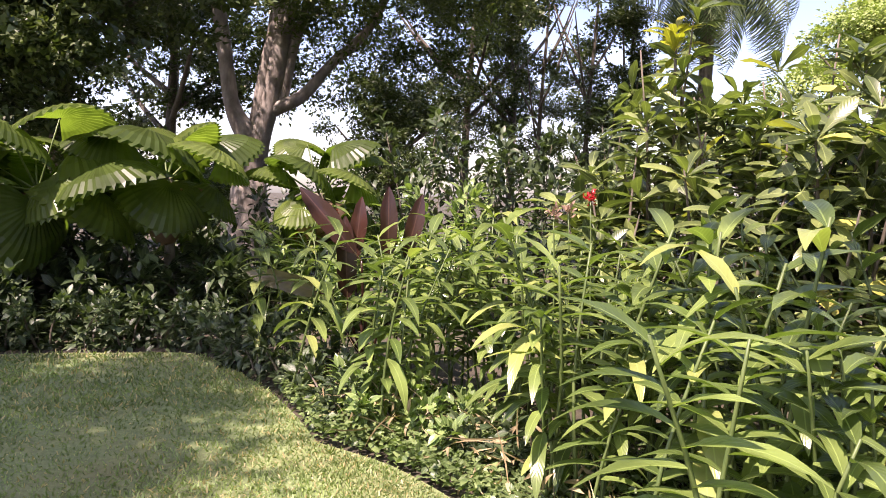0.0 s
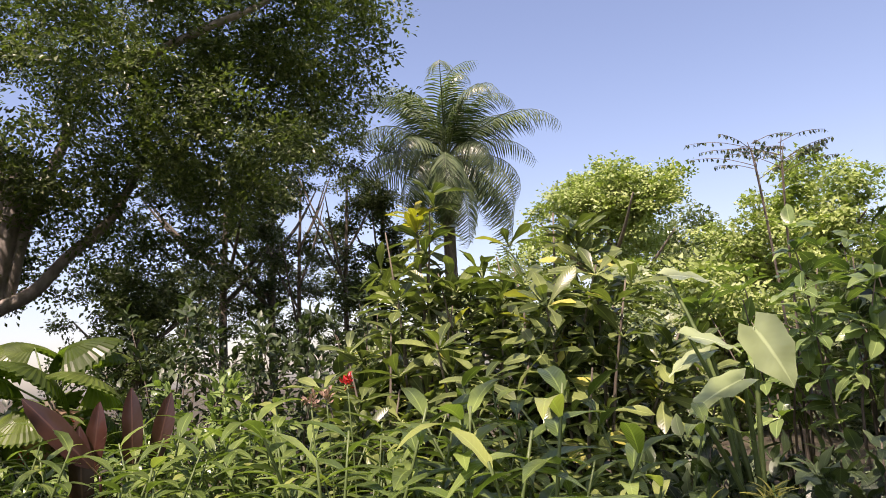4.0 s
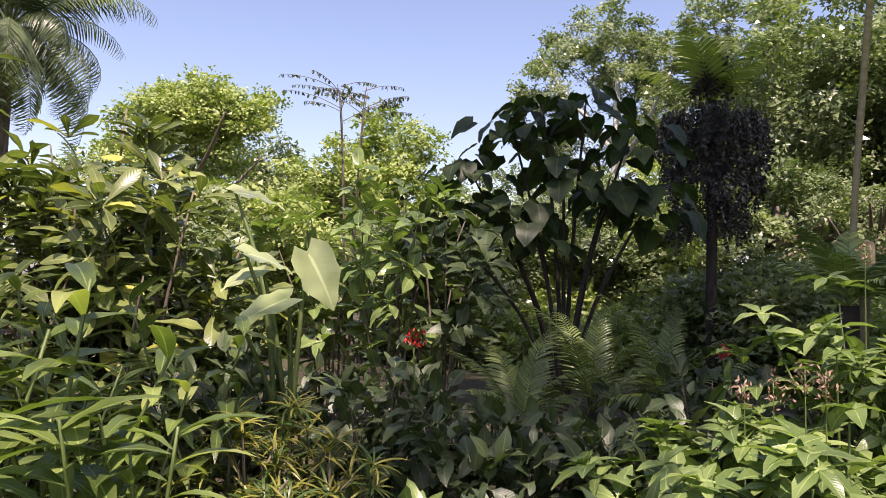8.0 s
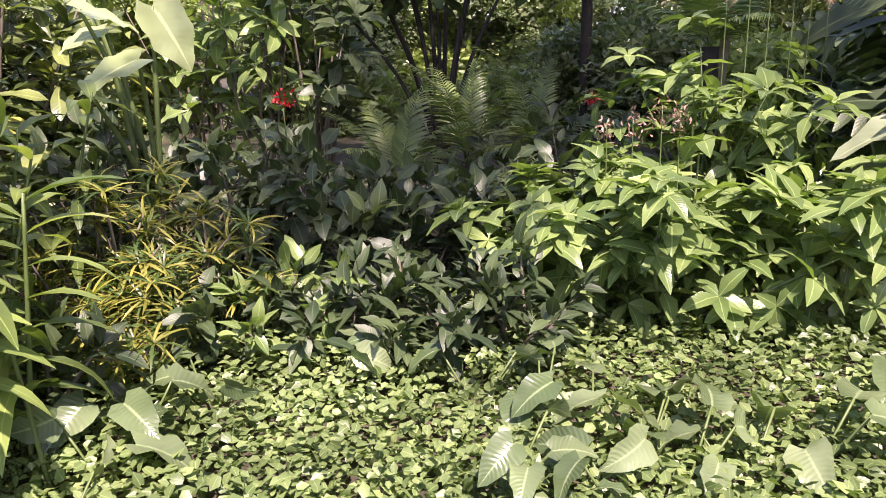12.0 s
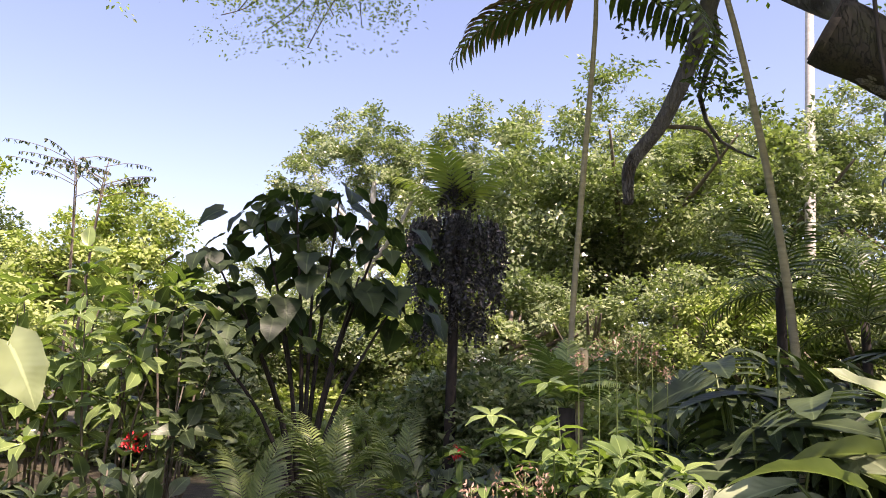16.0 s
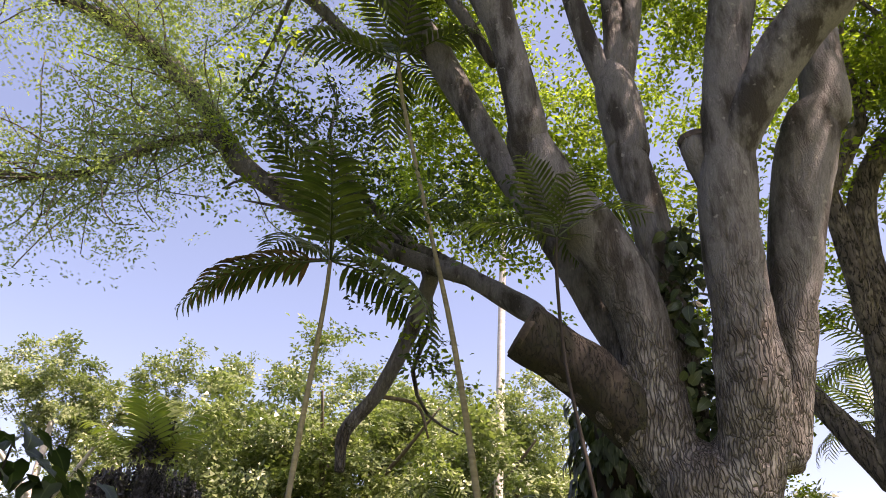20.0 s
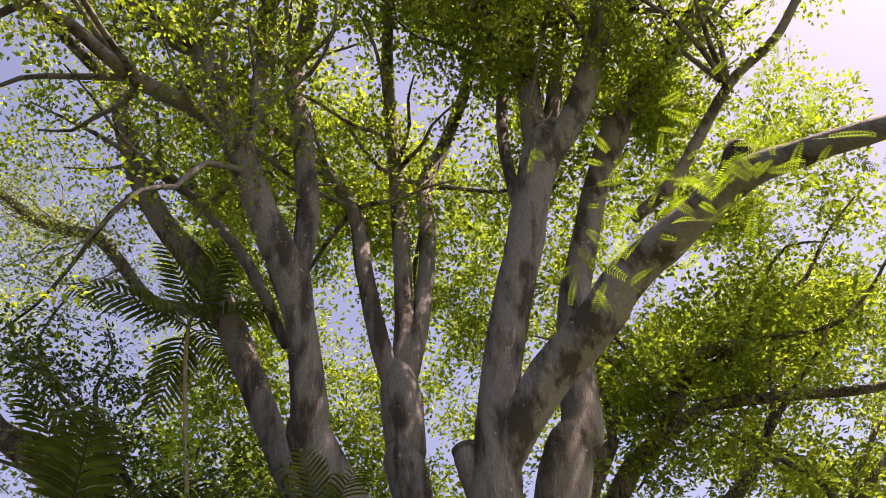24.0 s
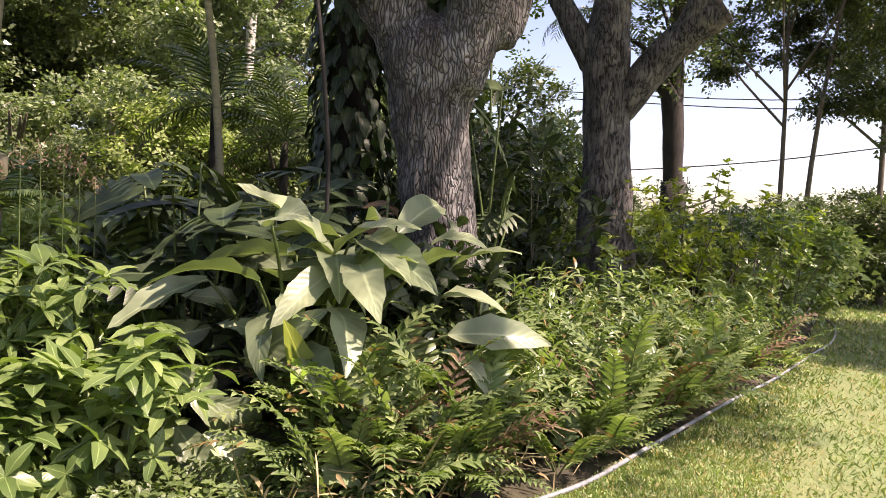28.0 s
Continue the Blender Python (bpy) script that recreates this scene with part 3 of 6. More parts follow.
def twigs(tree, starts, count, length, seed, material=M_BARK, radius=0.05, sag=0.0, spread=0.8):
    """Branching ends from the given (place, way) starts, joined into one part."""
    r = np.random.default_rng(seed)
    shapes, ends = [], []
    for place, way in starts:
        for _ in range(count):
            d = unit(np.array(way) + r.normal(size=3) * spread)
            p, q = np.array(place, float), []
            L = length * r.uniform(0.6, 1.3)
            for k in range(5):
                q.append((*(p - np.array(tree.location)), radius * (1 - k / 5) + 0.006))
                ends.append(p.copy())
                p = p + d * L / 4
                d = unit(d + r.normal(size=3) * 0.28 + np.array([0, 0, 0.08 - sag]))
            shapes.append(tube(q, 5, 0, steps=2))
    part("twig_mass", build("twig_mass", *merged(shapes)), material, tree, kind="stuff")
    return np.array(ends)


def foliage_at(name, ends, per, reach, tree, material, leaves, size, seed, flat=0.5, slim=0.5, label=""):
    """Leaf sprays gathered round branch ends."""
    r = np.random.default_rng(seed)
    pos = np.repeat(ends, per, 0) + r.normal(size=(len(ends) * per, 3)) * reach
    way = unit(r.normal(size=pos.shape) * [1, 1, 0.4])
    up = unit(UP + r.normal(size=pos.shape) * 0.4)
    shapes = [spray(leaves, 0.24, size, seed + k, flat, slim) for k in range(4)]
    V, F, U = strewn(shapes, pos - np.array(tree.location), way, up, r.uniform(0.7, 1.3, len(pos)))
    return part(name, build(name, V, F, U, False), material, tree, label)


SPRAY_LEAF = [build("leaf_spray", *merged([moved(leaf(0.06, 0.013, "ovate", 2, 0.1, 0.3), (0, 0.05 + 0.028 * k, -0.006 * k * k / 14), (sd, 0.45, 0), UP, 0.75 + 0.5 * math.sin(0.22 * k)) for k in range(14) for sd in (-1, 1)] + [tube([(0, -0.1, 0, 0.003), (0, 0.4, -0.06, 0.002)], 3, steps=1, finish=False)])) for _ in range(3)]
rain_tree = thing("rain_tree", (6.38, -2.2, 0), "huge spreading grey-barked tree with a forked furrowed trunk", "tree")
bole = (((6.38, -2.3, -0.2, 0.02), (6.38, -2.3, -0.15, 0.62), (6.36, -2.3, 0.5, 0.50), (6.37, -2.24, 1.44, 0.355), (6.38, -2.20, 1.90, 0.339), (6.39, -2.17, 2.30, 0.339), (6.41, -2.12, 2.44, 0.352), (6.41, -2.13, 2.79, 0.384), (6.38, -2.08, 3.15, 0.40), (6.38, -2.08, 3.4, 0.15)),
        ((6.40, -1.99, 2.61, 0.01), (6.40, -1.99, 2.73, 0.212), (6.38, -1.87, 3.23, 0.216), (6.36, -1.77, 3.87, 0.212), (6.33, -1.68, 4.65, 0.250), (6.34, -1.42, 5.29, 0.270), (6.36, -1.07, 5.90, 0.257), (6.30, -0.76, 6.48, 0.228), (6.21, -0.74, 6.62, 0.204), (6.14, -0.73, 6.72, 0.061)),
        ((6.20, -2.27, 2.64, 0.01), (6.20, -2.27, 2.76, 0.228), (6.11, -2.36, 3.20, 0.249), (5.97, -2.43, 3.79, 0.277), (5.92, -2.44, 4.49, 0.258), (5.85, -2.46, 5.34, 0.253), (5.75, -2.56, 6.17, 0.233), (5.68, -2.61, 6.55, 0.235), (5.65, -2.63, 6.69, 0.070)),
        ((6.59, -2.04, 3.39, 0.01), (6.59, -2.04, 3.51, 0.181), (6.59, -2.06, 4.31, 0.176), (6.60, -2.03, 5.05, 0.174), (6.61, -1.98, 5.84, 0.195), (6.64, -1.86, 6.54, 0.217), (6.65, -1.84, 6.67, 0.065)),
        ((6.34, -2.73, 3.15, 0.01), (6.34, -2.73, 3.27, 0.176), (6.31, -2.92, 3.99, 0.192), (6.27, -3.11, 4.82, 0.218), (6.17, -3.31, 5.68, 0.269), (6.03, -3.55, 6.52, 0.281), (6.00, -3.60, 6.68, 0.084)),
        ((6.66, -1.81, 3.50, 0.01), (6.66, -1.81, 3.62, 0.136), (6.82, -1.58, 4.48, 0.139), (6.98, -1.28, 5.25, 0.140), (7.13, -1.02, 5.94, 0.143), (7.15, -0.99, 6.02, 0.043)),
        ((6.47, -1.94, 2.87, 0.01), (6.47, -1.94, 2.99, 0.216), (6.45, -1.61, 3.57, 0.246), (6.38, -1.23, 3.97, 0.245), (6.33, -0.93, 4.19, 0.235)))
part("trunk", fused([tube([(x - 6.38, y + 2.2, z, w) for x, y, z, w in pts], 24, 0.08, k, steps=4) for k, pts in enumerate(bole)], 0.04, 0.03), M_BARK, rain_tree, "thick furrowed grey-brown trunk")
limb(rain_tree, "limb", ((6.34, -1.42, 5.29, 0.270), (6.36, -1.07, 5.90, 0.257), (6.30, -0.76, 6.48, 0.228), (6.21, -0.74, 6.62, 0.204), (6.12, -0.62, 7.29, 0.179), (6.03, -0.47, 7.94, 0.183), (5.94, -0.27, 8.57, 0.225)), M_BARK, 16, 0.08)
limb(rain_tree, "limb", ((5.85, -2.46, 5.34, 0.253), (5.75, -2.56, 6.17, 0.233), (5.68, -2.61, 6.55, 0.235), (5.58, -2.70, 7.26, 0.219), (5.40, -2.84, 8.00, 0.232), (5.15, -3.08, 9.03, 0.239), (4.97, -3.27, 9.96, 0.243), (4.77, -3.48, 10.73, 0.281)), M_BARK, 16, 0.08)
limb(rain_tree, "limb", ((6.60, -2.03, 5.05, 0.174), (6.61, -1.98, 5.84, 0.195), (6.64, -1.86, 6.54, 0.217), (6.64, -1.88, 6.76, 0.226), (6.65, -1.83, 7.56, 0.237)), M_BARK, 16, 0.08)
limb(rain_tree, "limb", ((6.27, -3.11, 4.82, 0.218), (6.17, -3.31, 5.68, 0.269), (6.03, -3.55, 6.52, 0.281), (5.93, -3.71, 6.78, 0.243), (5.87, -3.82, 7.74, 0.218), (5.78, -3.94, 8.66, 0.203), (5.59, -4.22, 9.66, 0.192), (5.30, -4.58, 10.89, 0.193), (4.84, -5.05, 12.19, 0.230)), M_BARK, 16, 0.08)
limb(rain_tree, "limb", ((6.82, -1.58, 4.48, 0.139), (6.98, -1.28, 5.25, 0.140), (7.13, -1.02, 5.94, 0.143), (7.27, -0.64, 6.78, 0.162), (7.40, -0.09, 8.10, 0.177), (7.39, 0.32, 8.98, 0.195), (7.35, 0.89, 9.85, 0.192), (7.25, 1.49, 10.49, 0.163), (7.13, 1.99, 11.27, 0.162), (6.98, 2.46, 12.28, 0.148), (6.86, 2.77, 13.02, 0.130), (6.46, 3.40, 13.27, 0.098), (5.99, 4.00, 13.34, 0.081)), M_BARK, 16, 0.08)
limb(rain_tree, "limb", ((5.70, -2.57, 5.95, 0.161), (5.48, -2.80, 6.43, 0.216), (5.19, -3.11, 6.92, 0.244), (4.84, -3.46, 7.25, 0.248), (4.45, -3.80, 7.73, 0.244), (3.81, -4.24, 7.99, 0.206), (3.15, -4.57, 8.10, 0.180), (2.55, -4.76, 7.76, 0.139), (1.89, -4.90, 7.23, 0.108), (1.42, -4.90, 6.69, 0.077)), M_BARK, 16, 0.12)
limb(rain_tree, "limb_stump", ((3.25, -4.50, 8.11, 0.125), (2.99, -4.62, 8.46, 0.143)), M_STUMP, 12, 0.2, "short sawn stub", M_CUT)
limb(rain_tree, "limb_stump", ((5.87, -2.43, 5.65, 0.138), (5.86, -2.32, 6.04, 0.154), (5.86, -2.27, 6.25, 0.141)), M_BARK, 12, 0.3, "short sawn stub", M_CUT)
limb(rain_tree, "sawn_end", ((6.458, -1.740, 3.338, 0.12), (6.453, -1.608, 3.567, 0.245), (6.382, -1.234, 3.974, 0.262), (6.332, -0.931, 4.194, 0.262), (6.310, -0.716, 4.334, 0.255), (6.291, -0.608, 4.395, 0.250)), M_STUMP, 22, 0.12, "mossy sawn end of a thick limb, darkened for shade", M_CUT)
limb(rain_tree, "limb", ((5.94, -0.27, 8.57, 0.208), (5.85, 0.05, 9.11, 0.203), (5.74, 0.39, 9.91, 0.195), (5.61, 0.70, 10.54, 0.189)), M_LIMB, 10, 0.08)
limb(rain_tree, "branch", ((5.61, 0.70, 10.54, 0.126), (5.41, 1.24, 10.69, 0.137), (5.04, 1.94, 10.43, 0.102), (4.58, 2.66, 10.46, 0.078), (4.24, 3.01, 10.23, 0.064)), M_LIMB, 10, 0.08)
limb(rain_tree, "branch", ((5.61, 0.70, 10.54, 0.142), (5.48, 1.15, 11.49, 0.180), (5.28, 1.55, 12.50, 0.161), (4.73, 1.92, 13.52, 0.144)), M_LIMB, 10, 0.08)
limb(rain_tree, "branch", ((5.36, 1.46, 12.14, 0.103), (5.18, 1.85, 12.00, 0.120), (4.70, 2.44, 12.16, 0.103)), M_LIMB, 10, 0.08)
limb(rain_tree, "branch", ((5.62, 0.56, 10.48, 0.126), (5.63, 0.49, 11.43, 0.152), (5.57, 0.56, 12.91, 0.156), (4.75, 0.72, 13.53, 0.141)), M_LIMB, 10, 0.08)
limb(rain_tree, "branch", ((5.94, -0.37, 8.29, 0.123), (5.93, -0.44, 9.49, 0.152), (5.90, -0.23, 11.24, 0.159), (5.80, 0.08, 13.02, 0.154), (5.10, 0.03, 13.49, 0.138), (4.20, 0.12, 13.52, 0.117)), M_LIMB, 10, 0.08)
limb(rain_tree, "branch", ((7.25, -0.82, 5.03, 0.127), (7.80, -0.22, 5.71, 0.108), (8.29, 0.40, 6.35, 0.084), (8.71, 1.23, 6.97, 0.061)), M_LIMB, 10, 0.08)
limb(rain_tree, "branch", ((6.89, -0.41, 8.28, 0.071), (7.00, 0.17, 9.61, 0.084), (7.04, 0.95, 10.67, 0.076), (7.00, 1.67, 11.22, 0.060)), M_LIMB, 10, 0.08)
limb(rain_tree, "branch", ((6.67, -1.78, 7.56, 0.127), (6.71, -1.60, 8.29, 0.132), (6.76, -1.38, 9.67, 0.126), (6.80, -1.19, 11.10, 0.124), (6.78, -0.55, 12.07, 0.103), (6.70, 0.27, 12.72, 0.071)), M_LIMB, 10, 0.08)
limb(rain_tree, "branch", ((6.65, -1.83, 7.64, 0.128), (6.68, -1.92, 8.83, 0.132), (6.73, -1.92, 10.42, 0.134), (6.75, -1.87, 12.38, 0.136), (6.38, -1.68, 13.57, 0.126), (5.33, -1.35, 13.52, 0.103), (4.21, -1.10, 13.51, 0.075)), M_LIMB, 10, 0.08)
limb(rain_tree, "branch", ((6.64, -1.88, 7.55, 0.127), (6.66, -2.15, 8.87, 0.127), (6.61, -2.30, 10.40, 0.127), (6.70, -2.35, 11.99, 0.134), (6.56, -2.71, 13.16, 0.118), (5.69, -2.82, 13.52, 0.100), (4.54, -2.73, 13.56, 0.071)), M_LIMB, 10, 0.08)
limb(rain_tree, "branch", ((4.82, -3.41, 10.62, 0.183), (4.72, -3.45, 12.12, 0.184), (4.36, -3.44, 13.60, 0.178), (3.31, -2.90, 13.49, 0.155)), M_LIMB, 10, 0.08)
limb(rain_tree, "branch", ((4.73, -3.53, 10.54, 0.181), (4.35, -3.91, 11.26, 0.192), (3.94, -4.25, 12.38, 0.183), (3.24, -4.51, 13.56, 0.176)), M_LIMB, 10, 0.08)
limb(rain_tree, "branch", ((4.79, -3.54, 10.78, 0.135), (4.59, -3.86, 12.27, 0.127), (4.08, -3.98, 13.56, 0.118), (3.11, -3.59, 13.50, 0.097)), M_LIMB, 10, 0.08)
limb(rain_tree, "branch", ((4.84, -5.05, 12.19, 0.184), (4.29, -5.41, 12.69, 0.186), (3.62, -5.76, 13.11, 0.179), (2.76, -6.11, 13.53, 0.154)), M_LIMB, 10, 0.08)
limb(rain_tree, "branch", ((4.87, -5.03, 12.04, 0.152), (4.53, -5.47, 13.59, 0.141), (3.53, -4.79, 13.52, 0.117), (2.89, -4.44, 13.59, 0.105)), M_LIMB, 10, 0.08)
limb(rain_tree, "branch", ((5.17, -5.02, 10.17, 0.089), (4.63, -5.51, 10.61, 0.097), (3.59, -6.24, 11.84, 0.079), (2.81, -6.63, 12.04, 0.071), (2.12, -6.88, 12.49, 0.064)), M_LIMB, 10, 0.08)
limb(rain_tree, "branch", ((5.24, -3.13, 9.38, 0.074), (5.32, -3.18, 11.62, 0.095), (5.13, -3.31, 13.56, 0.098), (4.16, -2.60, 13.51, 0.076)), M_LIMB, 10, 0.08)
limb(rain_tree, "branch", ((8.97, 3.13, 8.17, 0.152), (8.98, 3.66, 9.03, 0.144), (8.92, 4.30, 9.89, 0.126)), M_LIMB, 10, 0.08)
limb(rain_tree, "branch", ((9.00, 3.63, 8.70, 0.078), (8.85, 4.43, 8.34, 0.063), (8.72, 5.09, 7.77, 0.041), (8.62, 5.63, 7.58, 0.027)), M_LIMB, 10, 0.08)
limb(rain_tree, "branch", ((7.80, -0.22, 5.71, 0.1), (8.5, 1.1, 6.6, 0.12), (8.86, 2.83, 7.88, 0.148), (8.91, 3.58, 8.91, 0.136), (8.78, 4.57, 10.04, 0.122), (8.57, 5.53, 10.66, 0.101), (8.24, 6.51, 10.88, 0.069)), M_LIMB, 10, 0.08)
limb(rain_tree, "branch", ((8.92, 3.55, 8.65, 0.071), (8.89, 4.35, 8.41, 0.062), (8.83, 5.11, 7.89, 0.047), (8.63, 5.80, 7.64, 0.029)), M_LIMB, 10, 0.08)
limb(rain_tree, "branch", ((7.39, 0.30, 8.98, 0.12), (7.9, 0.8, 9.5, 0.1), (8.37, 1.48, 10.02, 0.089), (8.45, 2.47, 11.17, 0.096), (8.55, 3.39, 11.42, 0.081), (8.43, 4.60, 12.07, 0.058), (8.25, 5.48, 11.59, 0.040)), M_LIMB, 10, 0.08)
limb(rain_tree, "hanging_branch", ((8.2, 0.2, 6.15, 0.1), (8.59, 0.42, 5.59, 0.099), (8.67, 0.72, 4.88, 0.092), (8.75, 0.93, 4.55, 0.086), (8.81, 1.23, 4.18, 0.079), (8.81, 1.25, 3.73, 0.055)), M_BARK, 10, 0.08, "bare crooked hanging branch")
limb(rain_tree, "twig", ((8.72, 0.85, 4.6, 0.026), (8.98, 0.40, 4.58, 0.021), (9.05, 0.25, 4.2, 0.014)), M_TWIG, 6, 0.00)
starts = [((5.6, 0.7, 10.5), (-0.2, 0.4, 0.9)), ((5.7, 0.4, 9.9), (-0.2, 0.4, 0.9)), ((4.2, 3.0, 10.2), (-0.6, 0.6, 0.1)), ((5.0, 1.9, 10.4), (-0.6, 0.6, 0.1)), ((4.7, 1.9, 13.5), (-0.5, 0.3, 0.8)), ((5.3, 1.6, 12.5), (-0.5, 0.3, 0.8)), ((4.7, 2.4, 12.2), (-0.6, 0.8, 0.2)), ((5.2, 1.9, 12.0), (-0.6, 0.8, 0.2)), ((4.8, 0.7, 13.5), (-0.8, 0.2, 0.6)), ((5.6, 0.6, 12.9), (-0.8, 0.2, 0.6)), ((4.2, 0.1, 13.5), (-1.0, 0.1, 0.1)), ((5.8, 0.1, 13.0), (-1.0, 0.1, 0.1)), ((8.7, 1.2, 7.0), (0.4, 0.7, 0.6)), ((8.3, 0.4, 6.3), (0.4, 0.7, 0.6)), ((7.0, 1.7, 11.2), (-0.0, 0.8, 0.6)), ((7.0, 0.9, 10.7), (-0.0, 0.8, 0.6)), ((6.7, 0.3, 12.7), (-0.1, 0.8, 0.6)), ((6.8, -1.2, 11.1), (-0.1, 0.8, 0.6)), ((4.2, -1.1, 13.5), (-1.0, 0.2, 0.1)), ((6.8, -1.9, 12.4), (-1.0, 0.2, 0.1)), ((4.5, -2.7, 13.6), (-1.0, 0.1, 0.1)), ((6.7, -2.4, 12.0), (-1.0, 0.1, 0.1)), ((3.3, -2.9, 13.5), (-0.9, 0.5, 0.1)), ((4.4, -3.4, 13.6), (-0.9, 0.5, 0.1)), ((3.2, -4.5, 13.6), (-0.5, -0.2, 0.8)), ((3.9, -4.2, 12.4), (-0.5, -0.2, 0.8)), ((3.1, -3.6, 13.5), (-0.9, 0.4, 0.1)), ((4.1, -4.0, 13.6), (-0.9, 0.4, 0.1)), ((3.6, -5.8, 13.1), (-0.8, -0.3, 0.4)), ((2.9, -4.4, 13.6), (-0.9, 0.5, 0.1)), ((3.5, -4.8, 13.5), (-0.9, 0.5, 0.1)), ((3.6, -6.2, 11.8), (-0.8, -0.3, 0.5)), ((4.2, -2.6, 13.5), (-0.8, 0.6, 0.1)), ((5.1, -3.3, 13.6), (-0.8, 0.6, 0.1))]
ends = twigs(rain_tree, starts, 4, 2.6, 3, M_LIMB, 0.045, 0.04)
foliage_at("crown", ends, 2, 0.4, rain_tree, M_CANOPY, 34, 0.075, 21, 0.5, 0.6, "feathery sunlit leaf canopy")
starts = [((9.0, 3.4, 8.6), (0.0, 0.5, 0.3)), ((9.0, 3.7, 9.0), (0.0, 0.5, 0.3)), ((8.9, 4.0, 9.5), (-0.1, 0.6, 0.2)), ((8.9, 4.3, 9.9), (-0.1, 0.6, 0.2)), ((8.9, 4.0, 8.5), (-0.2, 0.9, -0.1)), ((8.9, 4.4, 8.3), (-0.2, 0.9, -0.1)), ((8.8, 4.8, 8.1), (-0.1, 0.8, -0.2)), ((8.7, 5.1, 7.8), (-0.1, 0.8, -0.2)), ((8.7, 5.4, 7.7), (-0.2, 0.9, -0.1)), ((8.6, 5.6, 7.6), (-0.2, 0.9, -0.1)), ((8.9, 3.2, 8.4), (0.0, 0.6, 0.2)), ((8.9, 3.6, 8.9), (0.0, 0.6, 0.2)), ((8.8, 4.1, 9.5), (-0.1, 0.7, 0.2)), ((8.8, 4.6, 10.0), (-0.1, 0.7, 0.2)), ((8.7, 5.0, 10.3), (-0.2, 0.8, 0.2)), ((8.6, 5.5, 10.7), (-0.2, 0.8, 0.2)), ((8.4, 6.0, 10.8), (-0.3, 0.9, 0.1)), ((8.2, 6.5, 10.9), (-0.3, 0.9, 0.1)), ((8.9, 4.0, 8.5), (-0.0, 1.0, -0.1)), ((8.9, 4.3, 8.4), (-0.0, 1.0, -0.1)), ((8.9, 4.7, 8.1), (-0.1, 0.8, -0.2)), ((8.8, 5.1, 7.9), (-0.1, 0.8, -0.2)), ((8.7, 5.5, 7.8), (-0.3, 0.9, -0.1)), ((8.6, 5.8, 7.6), (-0.3, 0.9, -0.1)), ((8.4, 2.0, 10.6), (0.0, 0.7, 0.2)), ((8.4, 2.5, 11.2), (0.0, 0.7, 0.2)), ((8.5, 2.9, 11.3), (0.1, 1.0, 0.1)), ((8.6, 3.4, 11.4), (0.1, 1.0, 0.1)), ((8.5, 4.0, 11.7), (-0.1, 0.9, 0.1)), ((8.4, 4.6, 12.1), (-0.1, 0.9, 0.1)), ((8.3, 5.0, 11.8), (-0.2, 0.9, -0.1)), ((8.2, 5.5, 11.6), (-0.2, 0.9, -0.1))]
ends = twigs(rain_tree, starts, 3, 1.7, 4, M_TWIG, 0.008, 0.05, 0.75)
foliage_at("crown", ends, 4, 0.3, rain_tree, M_LACE, 20, 0.055, 22, 0.35, 0.5, "lacy drooping leaf sprays")


def canopy_lobes(count, seed, bearings, reach, thick, holes=()):
    """Lobes of a wide dome of leaves round the standing point, left open at the holes (x, y, radius)."""
    r = np.random.default_rng(seed)
    lobes = []
    while len(lobes) < count:
        p = spot(r.uniform(*bearings), math.sqrt(r.uniform(reach[0] ** 2, reach[1] ** 2)))
        if any(math.hypot(p.x - x, p.y - y) < q for x, y, q in holes):
            continue
        out = math.hypot(p.x - 6.4, p.y + 2.2)
        q = r.uniform(0.9, 1.7)
        lobes.append((p.x, p.y, 13.6 - 0.035 * out * out + r.uniform(-0.8, 0.8), q, q, q * thick))
    return lobes


SUN_GAPS = ((1.4, -6.2, 1.9), (0.2, -4.5, 1.6), (0.9, -8.2, 1.6), (3.3, -10.6, 2.2), (2.0, -9.6, 1.5), (5.2, -11.0, 2.0), (9.4, 2.9, 2.0), (4.6, 0.3, 1.0))
crown("upper_crown", canopy_lobes(84, 5, (84, 168), (3.6, 13.5), 0.5, SUN_GAPS), 4000, 28, 0.27, 0.09, M_CANOPY, rain_tree, 5, 0.2, 0.45, 0.6, bunch=9, tight=1.1)
crown("upper_crown", canopy_lobes(34, 6, (60, 92), (5.5, 12.0), 0.4, SUN_GAPS), 420, 34, 0.28, 0.065, M_CANOPY, rain_tree, 6, 0.2, 0.45, 0.6, bunch=8, tight=1.2)
crown("upper_crown", canopy_lobes(16, 8, (60, 84), (9.0, 12.5), 0.4), 260, 20, 0.26, 0.06, M_LACE, rain_tree, 8, 0.2, 0.4, 0.5, bunch=7, tight=1.3)
crown("upper_crown", canopy_lobes(20, 12, (132, 164), (11.5, 15.5), 0.6), 1300, 28, 0.27, 0.09, M_CANOPY, rain_tree, 9, 0.2, 0.45, 0.6, bunch=9, tight=1.1)
crown("low_crown", [(6.6, -0.5, 5.75, 0.4, 0.5, 0.3), (7.0, 0.0, 5.5, 0.45, 0.5, 0.3), (7.0, -0.45, 6.5, 0.5, 0.6, 0.5), (7.3, 0.5, 6.2, 0.6, 0.6, 0.5), (7.9, 1.2, 7.2, 0.9, 0.8, 0.6), (8.4, 0.8, 5.9, 0.6, 0.5, 0.3), (8.6, 0.2, 5.0, 0.5, 0.5, 0.3), (7.6, 2.0, 8.2, 0.9, 0.9, 0.5)], 150, 22, 0.2, 0.075, M_LOW_SHADE, rain_tree, 15, 0.2, 0.5, 0.5, "dark green leaves on low branches, shade put into their colour", bunch=6, tight=1.2)
